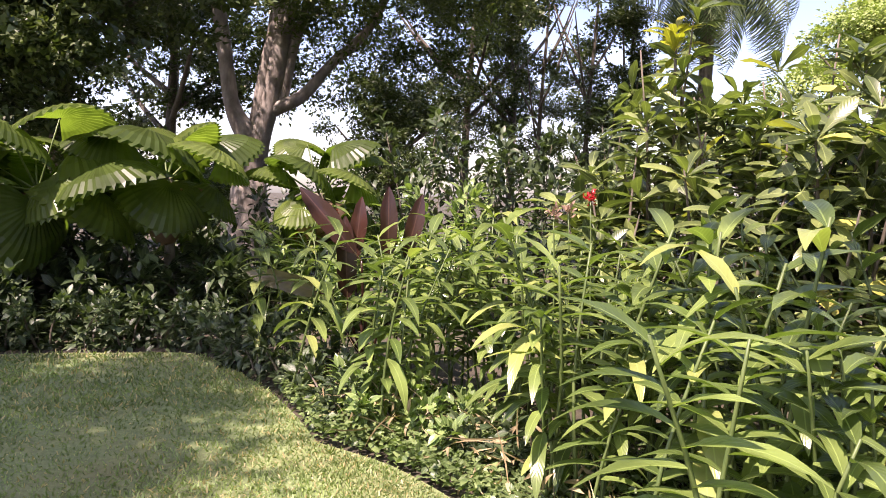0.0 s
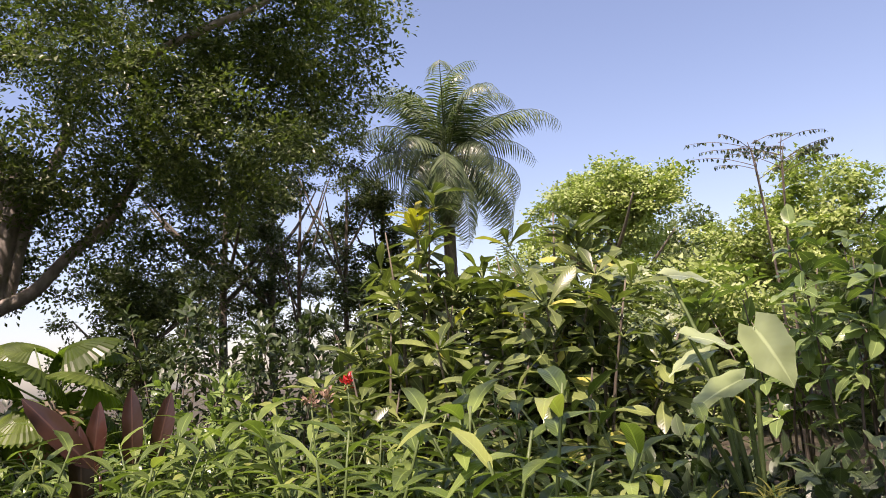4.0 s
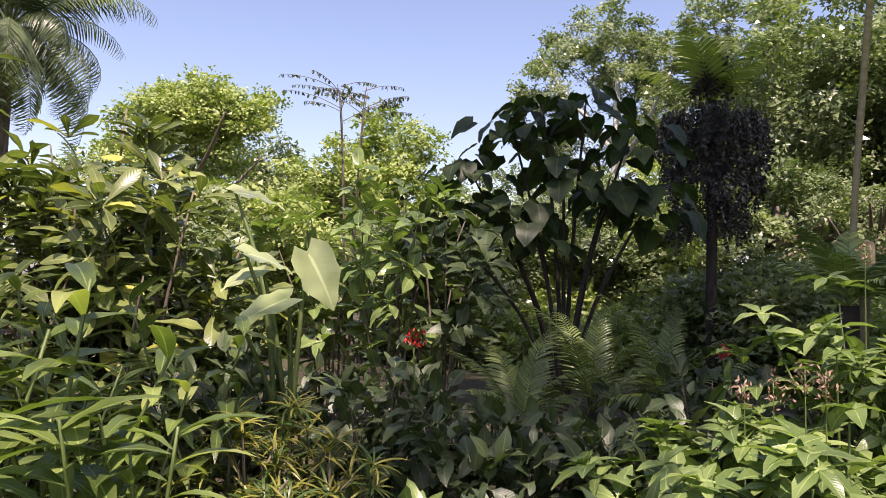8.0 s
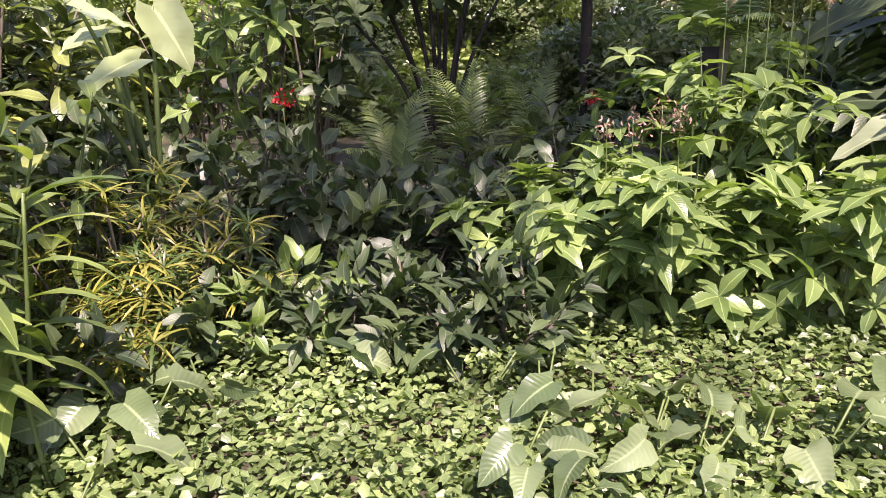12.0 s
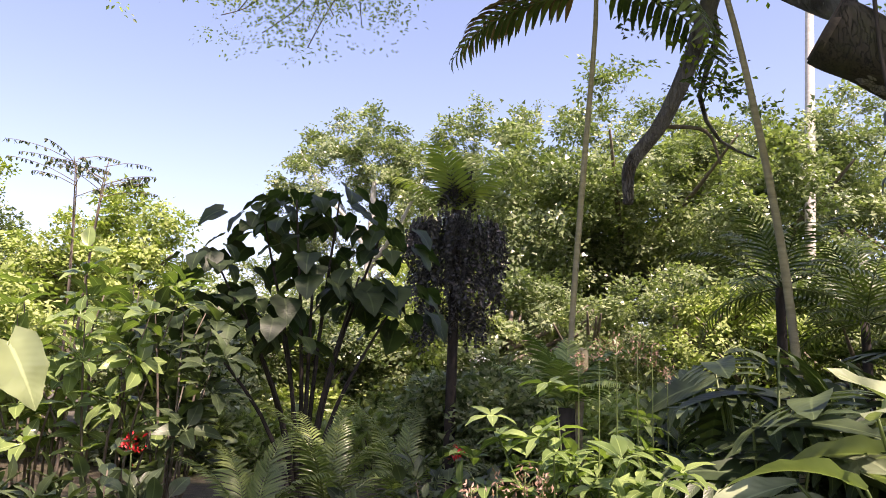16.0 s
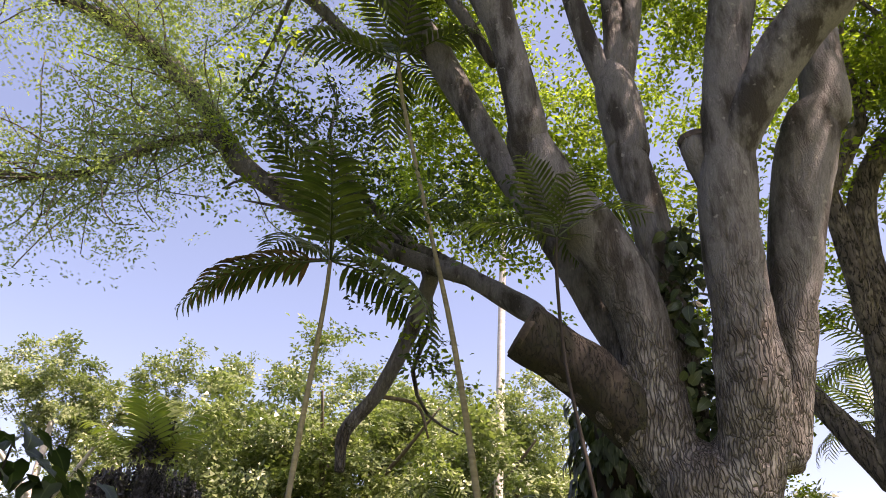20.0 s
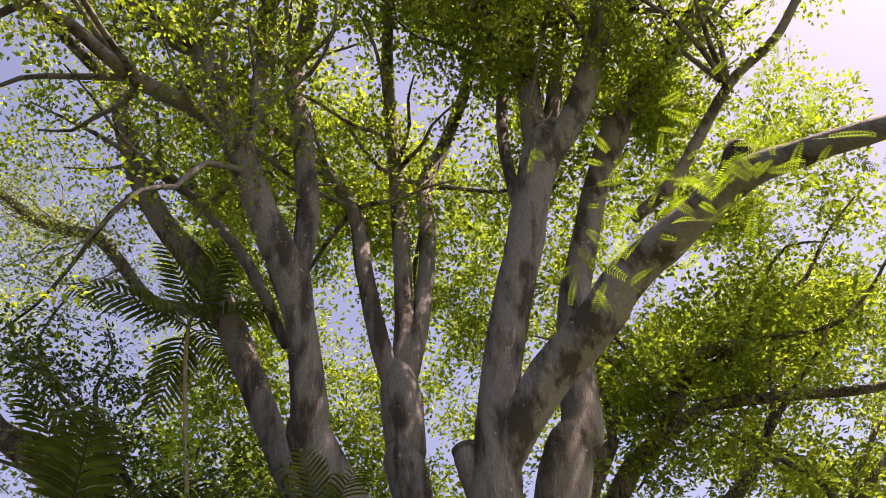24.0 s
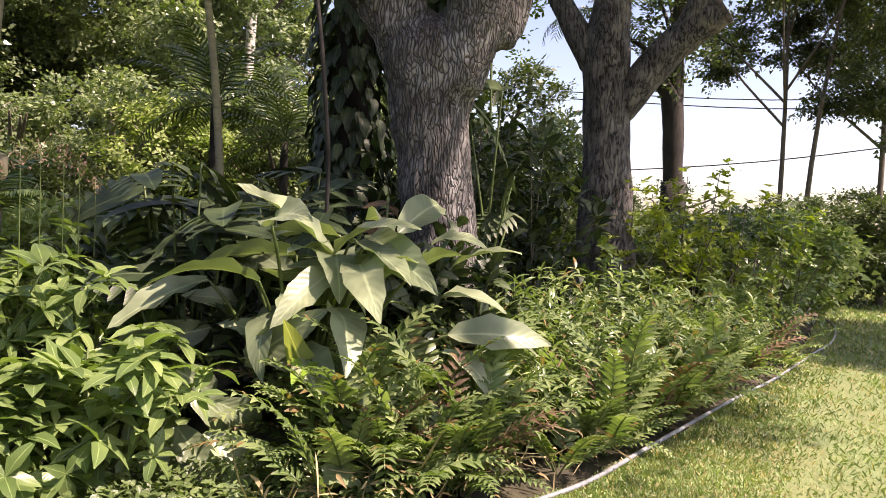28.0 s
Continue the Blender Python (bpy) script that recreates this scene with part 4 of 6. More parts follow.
crown("rear_crown", [(10.5, -1.5, 8.6, 2.0, 2.0, 1.0), (11.5, -3.6, 9.0, 2.0, 2.0, 1.0), (9.6, 0.0, 8.8, 1.6, 1.6, 0.8), (11.0, -5.4, 8.2, 1.6, 1.6, 0.9), (12.0, 0.8, 9.6, 1.8, 1.8, 0.9)], 560, 26, 0.27, 0.09, M_CANOPY, rain_tree, 17, 0.2, 0.45, 0.6, bunch=8, tight=1.2)
# Unseen leaf lobes overhead, added to shade the middle of the bed.
crown("outer_crown", [(-0.4, -2.4, 12.6, 1.1, 1.1, 0.5), (1.0, -2.2, 12.8, 1.0, 1.0, 0.5), (-1.9, -1.3, 12.6, 0.9, 0.9, 0.4)], 280, 26, 0.28, 0.11, M_CANOPY, rain_tree, 16, 0.2, 0.45, 0.6, bunch=7, tight=1.1)
vr = np.random.default_rng(61)
for k in range(120):
    p = np.array(spot(vr.uniform(124, 158), vr.uniform(4.3, 5.3), vr.uniform(6.4, 8.6))) - np.array(rain_tree.location)
    a = vr.uniform(0, 6.28)
    part("leaf_spray", SPRAY_LEAF[k % 3], M_SPRAY, rain_tree, "bright feathery hanging leaf spray" if k == 0 else "", m=matrix_at(p, (math.cos(a), math.sin(a), vr.uniform(-0.5, 0.1)), unit(UP + vr.normal(size=3) * 0.3), vr.uniform(0.5, 0.9)))
n = 340
part("climbing_leaves", build("climbing_leaves", *strewn([leaf(0.2, 0.13, "heart", 4, 0.2, 0.7)], np.stack([vr.normal(-0.02, 0.1, n), vr.normal(0.06, 0.09, n), vr.uniform(2.9, 5.6, n)], -1), unit(vr.normal(size=(n, 3)) - UP * 0.8), unit(vr.normal(size=(n, 3)) + [-1, 0, 0.5]), vr.uniform(0.5, 1.0, n))), M_DARK, rain_tree, "dark creeper in the fork of the trunk", kind="stuff")

rough_tree = thing("rough_barked_tree", (8.87, -5.46, 0), "tall tree with flaky brown bark and a sawn limb", "tree")
limb(rough_tree, "trunk_base", ((8.87, -5.46, -0.1, 0.5), (8.87, -5.46, 0.8, 0.42), (8.87, -5.46, 1.7, 0.36)), M_BARK2, 18, 0.16)
limb(rough_tree, "trunk", ((8.87, -5.46, 1.59, 0.370), (8.90, -5.41, 2.79, 0.309), (8.93, -5.36, 3.88, 0.320), (8.91, -5.43, 4.91, 0.238), (8.85, -5.53, 6.18, 0.204), (8.69, -5.59, 7.40, 0.186), (8.34, -5.93, 8.14, 0.158), (7.87, -6.38, 8.57, 0.140), (7.24, -6.87, 9.57, 0.138), (6.60, -7.35, 9.46, 0.089)), M_BARK2, 18, 0.16, "")
limb(rough_tree, "limb", ((9.03, -5.22, 3.82, 0.203), (9.31, -4.93, 4.50, 0.161), (9.64, -4.71, 5.18, 0.141), (9.89, -4.67, 6.08, 0.115)), M_BARK2, 12, 0.14, "")
limb(rough_tree, "limb", ((8.85, -5.34, 5.73, 0.151), (8.68, -5.24, 6.79, 0.148), (8.53, -5.08, 7.71, 0.126), (8.51, -5.05, 7.48, 0.125), (8.19, -5.55, 8.36, 0.110)), M_BARK2, 12, 0.14, "")
limb(rough_tree, "limb", ((8.79, -5.62, 5.73, 0.152), (8.62, -5.88, 6.47, 0.150), (8.21, -6.28, 6.98, 0.132), (7.59, -6.86, 7.28, 0.108), (7.07, -7.26, 7.81, 0.084)), M_BARK2, 12, 0.14, "")
limb(rough_tree, "limb_stump", ((8.81, -5.57, 3.17, 0.202), (8.54, -5.82, 3.71, 0.230), (8.23, -6.09, 4.10, 0.218), (7.86, -6.40, 4.39, 0.177)), M_BARK2, 14, 0.12, "thick limb ending in a dark saw cut", M_CUT)
limb(rough_tree, "limb", ((8.28, -6.02, 3.99, 0.160), (7.96, -6.27, 4.75, 0.156), (7.67, -6.47, 5.52, 0.146), (7.37, -6.66, 6.00, 0.135), (6.91, -6.99, 6.24, 0.130), (6.41, -7.33, 6.32, 0.100)), M_BARK2, 12, 0.14, "")
limb(rough_tree, "branch", ((7.73, -6.17, 8.29, 0.104), (7.15, -6.68, 8.54, 0.098), (6.24, -7.26, 8.14, 0.082), (5.31, -7.72, 7.62, 0.060)), M_BARK2, 8, 0.10, "")
ends = twigs(rough_tree, [((6.6, -7.3, 9.5), (-0.4, -0.4, 0.2)), ((7.0, -7.3, 7.9), (-0.3, -0.6, 0.4)), ((6.3, -7.4, 6.4), (-0.5, -0.5, 0.2)), ((8.2, -5.6, 8.4), (0.1, 0.1, 0.8)), ((9.9, -4.7, 6.1), (0.6, 0.3, 0.6)), ((7.7, -6.5, 8.8), (-0.2, -0.4, 0.6))], 5, 2.6, 8, M_BARK2, 0.05)
foliage_at("crown", ends, 6, 0.5, rough_tree, M_CANOPY, 40, 0.085, 31, 0.6, 0.6, "bright green leaf crown")

slim_dark_tree = thing("slim_dark_tree", (13.74, -9.97, 0), "slim dark-barked tree behind the planting", "tree")
limb(slim_dark_tree, "trunk_base", ((13.74, -9.97, -0.1, 0.3), (13.74, -9.97, 2.6, 0.26)), M_DARKBARK, 10, 0.1)
limb(slim_dark_tree, "trunk", ((13.74, -9.97, 2.51, 0.205), (13.81, -9.88, 4.33, 0.228), (13.99, -9.62, 4.81, 0.156), (13.91, -9.66, 5.25, 0.115)), M_DARKBARK, 10, 0.10, "")
limb(slim_dark_tree, "limb", ((13.77, -9.94, 4.21, 0.176), (13.80, -9.90, 6.01, 0.148), (13.70, -9.95, 6.72, 0.138)), M_DARKBARK, 8, 0.10, "")

ends = twigs(slim_dark_tree, [((13.7, -9.95, 6.6), (0, 0, 0.9)), ((13.9, -9.66, 5.2), (0.1, 0.4, 0.8))], 4, 2.6, 9, M_DARKBARK, 0.06)
foliage_at("crown", ends, 4, 0.4, slim_dark_tree, M_FAR_DK, 30, 0.1, 33, 0.6, 0.6, "sparse dark leaves")

umbrella_tree = thing("umbrella_tree", (-4.78, 18.39, 0), "multi-stemmed pale-barked shade tree with a wide dark crown", "tree")
limb(umbrella_tree, "trunk_base", ((-4.78, 18.4, -0.1, 0.55), (-4.78, 18.4, 1.9, 0.4)), M_BARK_LT, 12, 0.1)
limb(umbrella_tree, "trunk", ((-4.78, 18.39, 1.73, 0.343), (-4.60, 18.44, 2.83, 0.322), (-4.30, 18.51, 3.94, 0.254), (-4.03, 18.57, 5.45, 0.246), (-3.78, 18.62, 7.08, 0.214)), M_BARK_LT, 12, 0.10, "")
limb(umbrella_tree, "limb", ((-4.79, 18.39, 2.96, 0.287), (-5.15, 18.29, 3.62, 0.196), (-5.33, 18.24, 4.88, 0.174), (-5.49, 18.19, 6.12, 0.165), (-5.80, 18.09, 7.65, 0.144)), M_BARK_LT, 10, 0.08, "")
limb(umbrella_tree, "limb", ((-4.40, 18.48, 3.52, 0.173), (-3.51, 18.47, 3.95, 0.148), (-2.82, 18.39, 4.70, 0.125), (-1.94, 18.30, 5.50, 0.114), (-1.27, 18.16, 6.73, 0.091)), M_BARK_LT, 10, 0.08, "")
limb(umbrella_tree, "limb", ((-4.60, 18.44, 3.24, 0.195), (-4.41, 18.48, 4.61, 0.150), (-4.19, 18.53, 5.84, 0.153), (-4.30, 18.51, 7.30, 0.131)), M_BARK_LT, 10, 0.08, "")
limb(umbrella_tree, "limb", ((-4.01, 18.57, 3.95, 0.150), (-3.76, 18.62, 5.19, 0.140), (-3.37, 18.70, 6.30, 0.130), (-2.85, 18.79, 7.82, 0.109)), M_BARK_LT, 10, 0.08, "")
limb(umbrella_tree, "limb", ((-1.26, 16.97, 8.79, 0.111), (0.26, 15.02, 8.80, 0.080), (1.31, 14.47, 9.11, 0.064), (1.76, 13.93, 9.38, 0.043)), M_BARK_LT, 10, 0.08, "")
crown("crown", [(-9, 17, 8.6, 4.5, 4, 2.2), (-4, 18, 9.6, 5, 4, 2.0), (-1.5, 16.5, 9.2, 3.6, 3.6, 2.6), (1.3, 15.5, 8.6, 2.3, 2.5, 3.4), (0.5, 15, 11.5, 3.5, 3, 1.8), (-12, 14, 7, 3, 3, 3), (-2.6, 17, 6.4, 2.4, 2.0, 1.0), (-7.2, 18.5, 6.2, 1.8, 2, 1.0), (0.2, 16.5, 6.6, 1.6, 1.6, 1.2), (2.9, 15.7, 9.4, 1.6, 1.7, 1.9), (2.0, 15.9, 7.7, 1.4, 1.5, 1.1), (-3.2, 20, 5.2, 2.2, 2, 1.5), (-0.8, 19, 5.4, 1.8, 2, 1.5)], 4700, 34, 0.32, 0.115, M_CANOPY_SHADE, umbrella_tree, 9, 0.25, 0.5, 0.5, "leaf crown with shade put into its dark colour")


def broad_tree(name, bearing, dist, top, radius, material, label, seed, low=0.25, size=0.35, count=900, trunk=M_TWIG, leaves=22, squash=1.0, trunks=1, girth=0.05):
    """A background tree: a trunk with limbs and a crown of lobes."""
    r = np.random.default_rng(seed)
    base = spot(bearing, dist)
    tree = thing(name, base, label, "tree", "background trees")
    for k in range(trunks):
        off = r.normal(size=2) * 0.5 * (k > 0)
        part("trunk", build("trunk", *tube([(off[0], off[1], -0.1, radius * girth), (off[0] * 1.5, off[1] * 1.5, top * 0.35, radius * girth * 0.78), (off[0] * 3 + 0.2, off[1] * 3, top * 0.75, radius * girth * 0.4)], 8, 0.1)), trunk, tree)
    for _ in range(5):
        a, h = r.uniform(0, 6.28), r.uniform(0.3, 0.55) * top
        bough = tube([(0, 0, h, radius * girth * 0.5), (math.cos(a) * radius * 0.4, math.sin(a) * radius * 0.4, h + top * 0.12, radius * girth * 0.35), (math.cos(a) * radius * 0.7, math.sin(a) * radius * 0.7, h + top * 0.25, radius * girth * 0.15)], 6)
        part("bough", build("bough", *bough), trunk, tree)
    blobs = []
    for k in range(20):
        a, q = r.uniform(0, 6.28), r.random() ** 0.5
        h = low * top + (1 - low) * top * r.uniform(0.12, 0.86)
        rr = radius * r.uniform(0.2, 0.42) * squash
        spread = radius * 0.7 * q * math.sqrt(max(0.1, 1 - (2 * (h / top - low) / (1 - low) - 1) ** 2 * 0.75))
        blobs.append((base.x + math.cos(a) * spread, base.y + math.sin(a) * spread, h, rr, rr, rr * 0.8))
    blobs.append((base.x, base.y, top - radius * 0.35, radius * 0.4, radius * 0.4, radius * 0.34))
    crown("crown", blobs, int(count * 1.25), leaves + 12, size * 1.05, size * 0.4, material, tree, seed, 0.6, 0.6, 0.85, bunch=10, tight=0.85, far=True)
    return tree


broad_tree("rounded_tree", 30.5, 27, 8.9, 3.6, M_FAR_LT, "rounded lime-green tree in full sun", 41, 0.1, 0.3, 1300)
broad_tree("yellow_green_tree", 43.5, 24, 6.6, 3.4, M_FAR_LT, "low sunlit yellow-green tree", 42, 0.1, 0.3, 1000)
broad_tree("sunlit_tree", 36.5, 33, 7.6, 4.0, M_FAR, "sunlit tree behind the shrubs", 43, 0.05, 0.35, 900)
broad_tree("feathery_tree", 62, 34, 14.4, 5.2, M_FAR, "tall airy feathery-leaved tree in sun", 44, 0.4, 0.32, 1000, M_PALE)
broad_tree("feathery_tree", 70, 36, 15.2, 5.0, M_FAR, "tall airy feathery-leaved tree in sun", 45, 0.3, 0.34, 900, M_PALE)
broad_tree("spreading_tree", 81.5, 27, 12.4, 7.6, M_FAR_MID, "broad tree with layered green foliage", 46, 0.2, 0.33, 3300, girth=0.03)
broad_tree("forest_tree", 73, 26, 7.5, 4.5, M_FAR, "leafy forest-edge tree in sun", 47, 0.0, 0.3, 1100)
broad_tree("forest_tree", 90, 30, 12.5, 6, M_FAR, "leafy forest-edge tree in sun", 48, 0.0, 0.34, 1500)
broad_tree("forest_tree", 99, 32, 12.0, 6, M_FAR, "leafy forest-edge tree in sun", 49, 0.0, 0.34, 1500)
broad_tree("forest_tree", 86, 24, 5.5, 4, M_FAR, "leafy forest-edge tree in sun", 50, 0.0, 0.28, 1100)
broad_tree("forest_tree", 95, 22, 5.5, 4, M_FAR, "leafy forest-edge tree in sun", 51, 0.0, 0.28, 1100)
broad_tree("forest_tree", 104, 28, 9, 5, M_FAR, "leafy forest-edge tree in sun", 52, 0.0, 0.3, 1000)
broad_tree("forest_tree", 54, 28, 6, 4.5, M_FAR, "leafy forest-edge tree in sun", 53, 0.0, 0.3, 900)
broad_tree("forest_tree", 64, 24, 5, 4.0, M_FAR, "leafy forest-edge tree in sun", 54, 0.0, 0.28, 900)
broad_tree("forest_tree", 112, 26, 7, 4.5, M_FAR_DK, "leafy forest-edge tree, shade put into its leaf colour", 55, 0.0, 0.3, 800)
broad_tree("dark_tree", -27, 14.5, 9.0, 4.0, M_FAR_DK, "tall tree, deep shade put into its dark leaves", 56, 0.15, 0.24, 1700)
broad_tree("dark_tree", -20, 23, 9.0, 4.0, M_FAR_DK, "tree behind the lawn, shade put into its dark leaves", 57, 0.0, 0.28, 1200)
broad_tree("dark_tree", -33, 12, 8.0, 3.0, M_FAR_DK, "tall tree, deep shade put into its dark leaves", 58, 0.1, 0.24, 1100)
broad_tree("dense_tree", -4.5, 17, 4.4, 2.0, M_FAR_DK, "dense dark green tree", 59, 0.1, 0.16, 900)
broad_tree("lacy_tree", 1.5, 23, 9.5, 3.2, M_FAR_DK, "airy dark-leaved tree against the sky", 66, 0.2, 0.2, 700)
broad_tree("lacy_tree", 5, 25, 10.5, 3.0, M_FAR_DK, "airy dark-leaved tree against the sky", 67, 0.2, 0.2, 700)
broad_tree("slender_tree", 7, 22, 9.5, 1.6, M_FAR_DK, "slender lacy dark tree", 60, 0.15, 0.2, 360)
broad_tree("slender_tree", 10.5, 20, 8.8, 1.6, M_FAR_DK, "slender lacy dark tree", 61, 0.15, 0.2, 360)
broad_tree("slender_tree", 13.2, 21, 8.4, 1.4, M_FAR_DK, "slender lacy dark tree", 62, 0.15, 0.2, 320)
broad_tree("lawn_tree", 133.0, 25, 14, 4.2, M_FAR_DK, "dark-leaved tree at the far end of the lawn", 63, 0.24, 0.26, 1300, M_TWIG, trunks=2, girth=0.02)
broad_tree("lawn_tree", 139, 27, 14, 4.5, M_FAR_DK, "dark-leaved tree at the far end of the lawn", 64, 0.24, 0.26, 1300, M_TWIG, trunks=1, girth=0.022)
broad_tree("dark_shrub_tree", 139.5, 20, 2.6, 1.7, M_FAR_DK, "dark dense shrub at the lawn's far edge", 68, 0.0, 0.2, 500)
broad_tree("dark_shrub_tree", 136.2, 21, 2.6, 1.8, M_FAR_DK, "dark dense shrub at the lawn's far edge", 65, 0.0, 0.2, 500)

for k, fb in enumerate((112, 119, 126, 132, 139, 146)):
    broad_tree("distant_tree", fb, 75, 4.2 + k % 3, 6, M_FAR_DK, "distant tree line beyond the lawn", 700 + k, 0.0, 0.6, 160)
for k, (ub, ud, ut, ur) in enumerate(((38, 16, 3.0, 2.2), (47, 15, 2.6, 2.2), (54, 19, 2.8, 2.6), (60, 18, 2.6, 2.6), (66, 19, 3.0, 2.8), (73, 19, 3.0, 2.8), (79, 20, 3.2, 2.8), (85, 19, 3.2, 2.8), (91, 18.5, 2.8, 2.6), (97, 18, 3.0, 2.6), (104, 18, 3.2, 2.8), (111, 14, 3.0, 2.4), (118, 15, 2.6, 2.2), (20, 15, 3.2, 2.2), (28, 14, 2.8, 2.0), (52, 17.5, 1.8, 1.6), (58.5, 17.8, 1.8, 1.6), (65, 17.6, 1.8, 1.6), (71, 14.2, 1.7, 1.6), (76, 13.5, 1.6, 1.5), (81, 10.2, 1.4, 1.4), (87, 10.3, 1.5, 1.5), (126, 13, 1.6, 1.6), (129.5, 14, 1.8, 1.7), (132.5, 15.5, 1.7, 1.7), (134.6, 19, 1.8, 1.8))):
    broad_tree("undergrowth_bush", ub, ud, ut * (1.55 if 14.5 < ud and 50 < ub < 112 else 1.0), ur, M_FAR if k % 4 else M_FAR_LT, "leafy sunlit undergrowth bush below the trees", 500 + k, 0.0, 0.26, 420)

# the shade tree behind the standing point, known from its dappled shade on the lawn
shade_tree = thing("shade_tree", (-13.5, 2.5, 0), "spreading tree whose shade dapples the lawn", "tree")
limb(shade_tree, "trunk", ((-13.5, 2.5, -0.1, 0.45), (-13.4, 2.6, 4, 0.36), (-12.2, 3.2, 8, 0.22), (-9.8, 4.2, 10.8, 0.1)), M_BARK, 12, 0.1)
crown("crown", [(-6.8, 1.6, 11, 2.6, 0.9, 0.5), (-6.7, -0.4, 11, 2.0, 1.2, 0.4), (-5.0, -2.2, 11, 1.2, 0.9, 0.4), (-9.5, 0.5, 11.5, 2.0, 2.4, 0.8)], 560, 40, 0.4, 0.12, M_CANOPY, shade_tree, 77, 0.2, 0.45, 0.6, bunch=24, tight=0.9)

rear_tree = thing("rear_shade_tree", (-3.5, -12.5, 0), "spreading tree behind, shading the lawn beside the hose", "tree")
limb(rear_tree, "trunk", ((-3.5, -12.5, -0.1, 0.4), (-3.2, -12, 4, 0.3), (-2, -10.5, 7.5, 0.2), (-0.5, -9, 9.8, 0.08)), M_BARK, 12, 0.1)
crown("crown", [(1.2, -9.0, 10, 1.7, 1.0, 0.5), (2.0, -11.2, 10.2, 1.4, 1.0, 0.5), (3.6, -13.0, 10.4, 2.4, 1.6, 0.8), (7.5, -15.5, 10.5, 3, 2.5, 1.0)], 560, 32, 0.3, 0.12, M_CANOPY, rear_tree, 78, 0.2, 0.45, 0.5, bunch=26, tight=1.6)

# ---- palms ----


def frond(length, pairs, leaflet, width, droop=0.9, lift=0.0, seed=0, twist=0.5, gap=0.12, spread=0.95):
    """A feather palm frond along +y: a tapering stalk with paired leaflets."""
    r = np.random.default_rng(seed)
    n = 12
    y = z = 0.0
    pts = []
    for k in range(n + 1):
        t = k / n
        pts.append((0.0, y, z, 0.012 * length * (1 - t) * 0.7 + 0.002))
        a = lift - droop * t * t
        y, z = y + math.cos(a) * length / n, z + math.sin(a) * length / n
    P = np.array(pts)
    shapes = [tube(pts, 4, 0, steps=1)]
    blade = leaf(1, width / leaflet, "strap", 2 if leaflet < 0.2 else 3, 0.3, 1.0)
    for k in range(pairs):
        t = gap + (1 - gap) * (k + 0.5) / pairs
        i = min(int(t * n), n - 1)
        c = P[i, :3] + (P[i + 1, :3] - P[i, :3]) * (t * n - i)
        d = unit(P[i + 1, :3] - P[i, :3])
        L = leaflet * (0.35 + 0.65 * math.sin(math.pi * min(1, 0.18 + 0.8 * t)))
        nrm = np.cross((1, 0, 0), d)
        for s in (-1, 1):
            w = unit(np.array((s * spread, 0, 0)) + d * (0.45 + 0.5 * t) + nrm * (twist * 0.5 - 0.25 + r.uniform(-0.12, 0.12)))
            shapes.append(moved(blade, c, w, nrm, L * r.uniform(0.9, 1.08)))
    return merged(shapes)


def feather_palm(name, points, label, fronds, length, pairs, leaflet, width, material, trunk, seed, droop=1.0, dead=(), top_open=1.2, first=0.15, girth=1.0, hang=0.5):
    """A palm: a ringed trunk through points and a head of fronds, each its own part."""
    r = np.random.default_rng(seed)
    base = Vector(points[0][:3])
    base.z = 0.0
    palm = thing(name, base, label, "palm")
    rel = [(p[0] - base.x, p[1] - base.y, p[2], p[3]) for p in points]
    if rel[0][2] > 0.05:
        rel = [(rel[0][0], rel[0][1], -0.05, rel[0][3] * 1.2)] + rel
    part("trunk", build("trunk", *tube([(*p[:3], p[3] * girth) for p in rel], 10, 0.04, seed)), trunk, palm)
    top = np.array(rel[-1][:3])
    kinds = [build("frond", *frond(length, pairs, leaflet, width, droop * q, 0.15, seed + k, hang)) for k, q in enumerate((0.8, 1.0, 1.25))]
    dry = build("frond", *frond(length * 0.9, pairs, leaflet, width, droop, 0.0, seed + 9))
    for k in range(fronds):
        a = k * 2.39996 + r.uniform(-0.2, 0.2)
        e = top_open - (top_open - first) * (k / max(1, fronds - 1)) + r.uniform(-0.12, 0.12)
        way = (math.cos(a) * math.cos(e), math.sin(a) * math.cos(e), math.sin(e))
        part("frond", kinds[k % 3], material, palm, m=matrix_at(top, way, scale=r.uniform(0.85, 1.1)))
    for a, e in dead:
        way = (math.sin(radians(a)) * math.cos(radians(e)), math.cos(radians(a)) * math.cos(radians(e)), math.sin(radians(e)))
        part("dead_frond", dry, M_DRY, palm, "dry brown frond", m=matrix_at(top, way))
    return palm


feather_palm("slender_palm", ((7.24, 1.48, 1.27, 0.085), (7.25, 1.43, 1.95, 0.079), (7.59, 1.63, 1.99, 0.057), (7.61, 1.53, 3.67, 0.059), (7.63, 1.42, 5.20, 0.050), (7.63, 1.40, 5.82, 0.045)), "slender palm with a thin ringed stem and one brown frond", 8, 1.9, 17, 0.52, 0.085, M_PALM, M_PALMTRUNK, 71, 1.2, ((5, 5),), 1.3, -0.5, girth=0.52)
feather_palm("slender_palm", ((7.40, -0.38, 1.33, 0.062), (7.40, -0.35, 2.08, 0.062), (7.34, -0.25, 3.14, 0.057), (7.34, -0.01, 4.73, 0.048), (7.34, 0.26, 6.04, 0.039), (7.53, 0.65, 8.03, 0.044), (7.52, 0.76, 8.80, 0.039)), "tall slender palm leaning beside the great tree", 9, 1.4, 15, 0.42, 0.065, M_PALM, M_PALMTRUNK, 72, 1.0, (), 1.2, -0.3, girth=0.62)
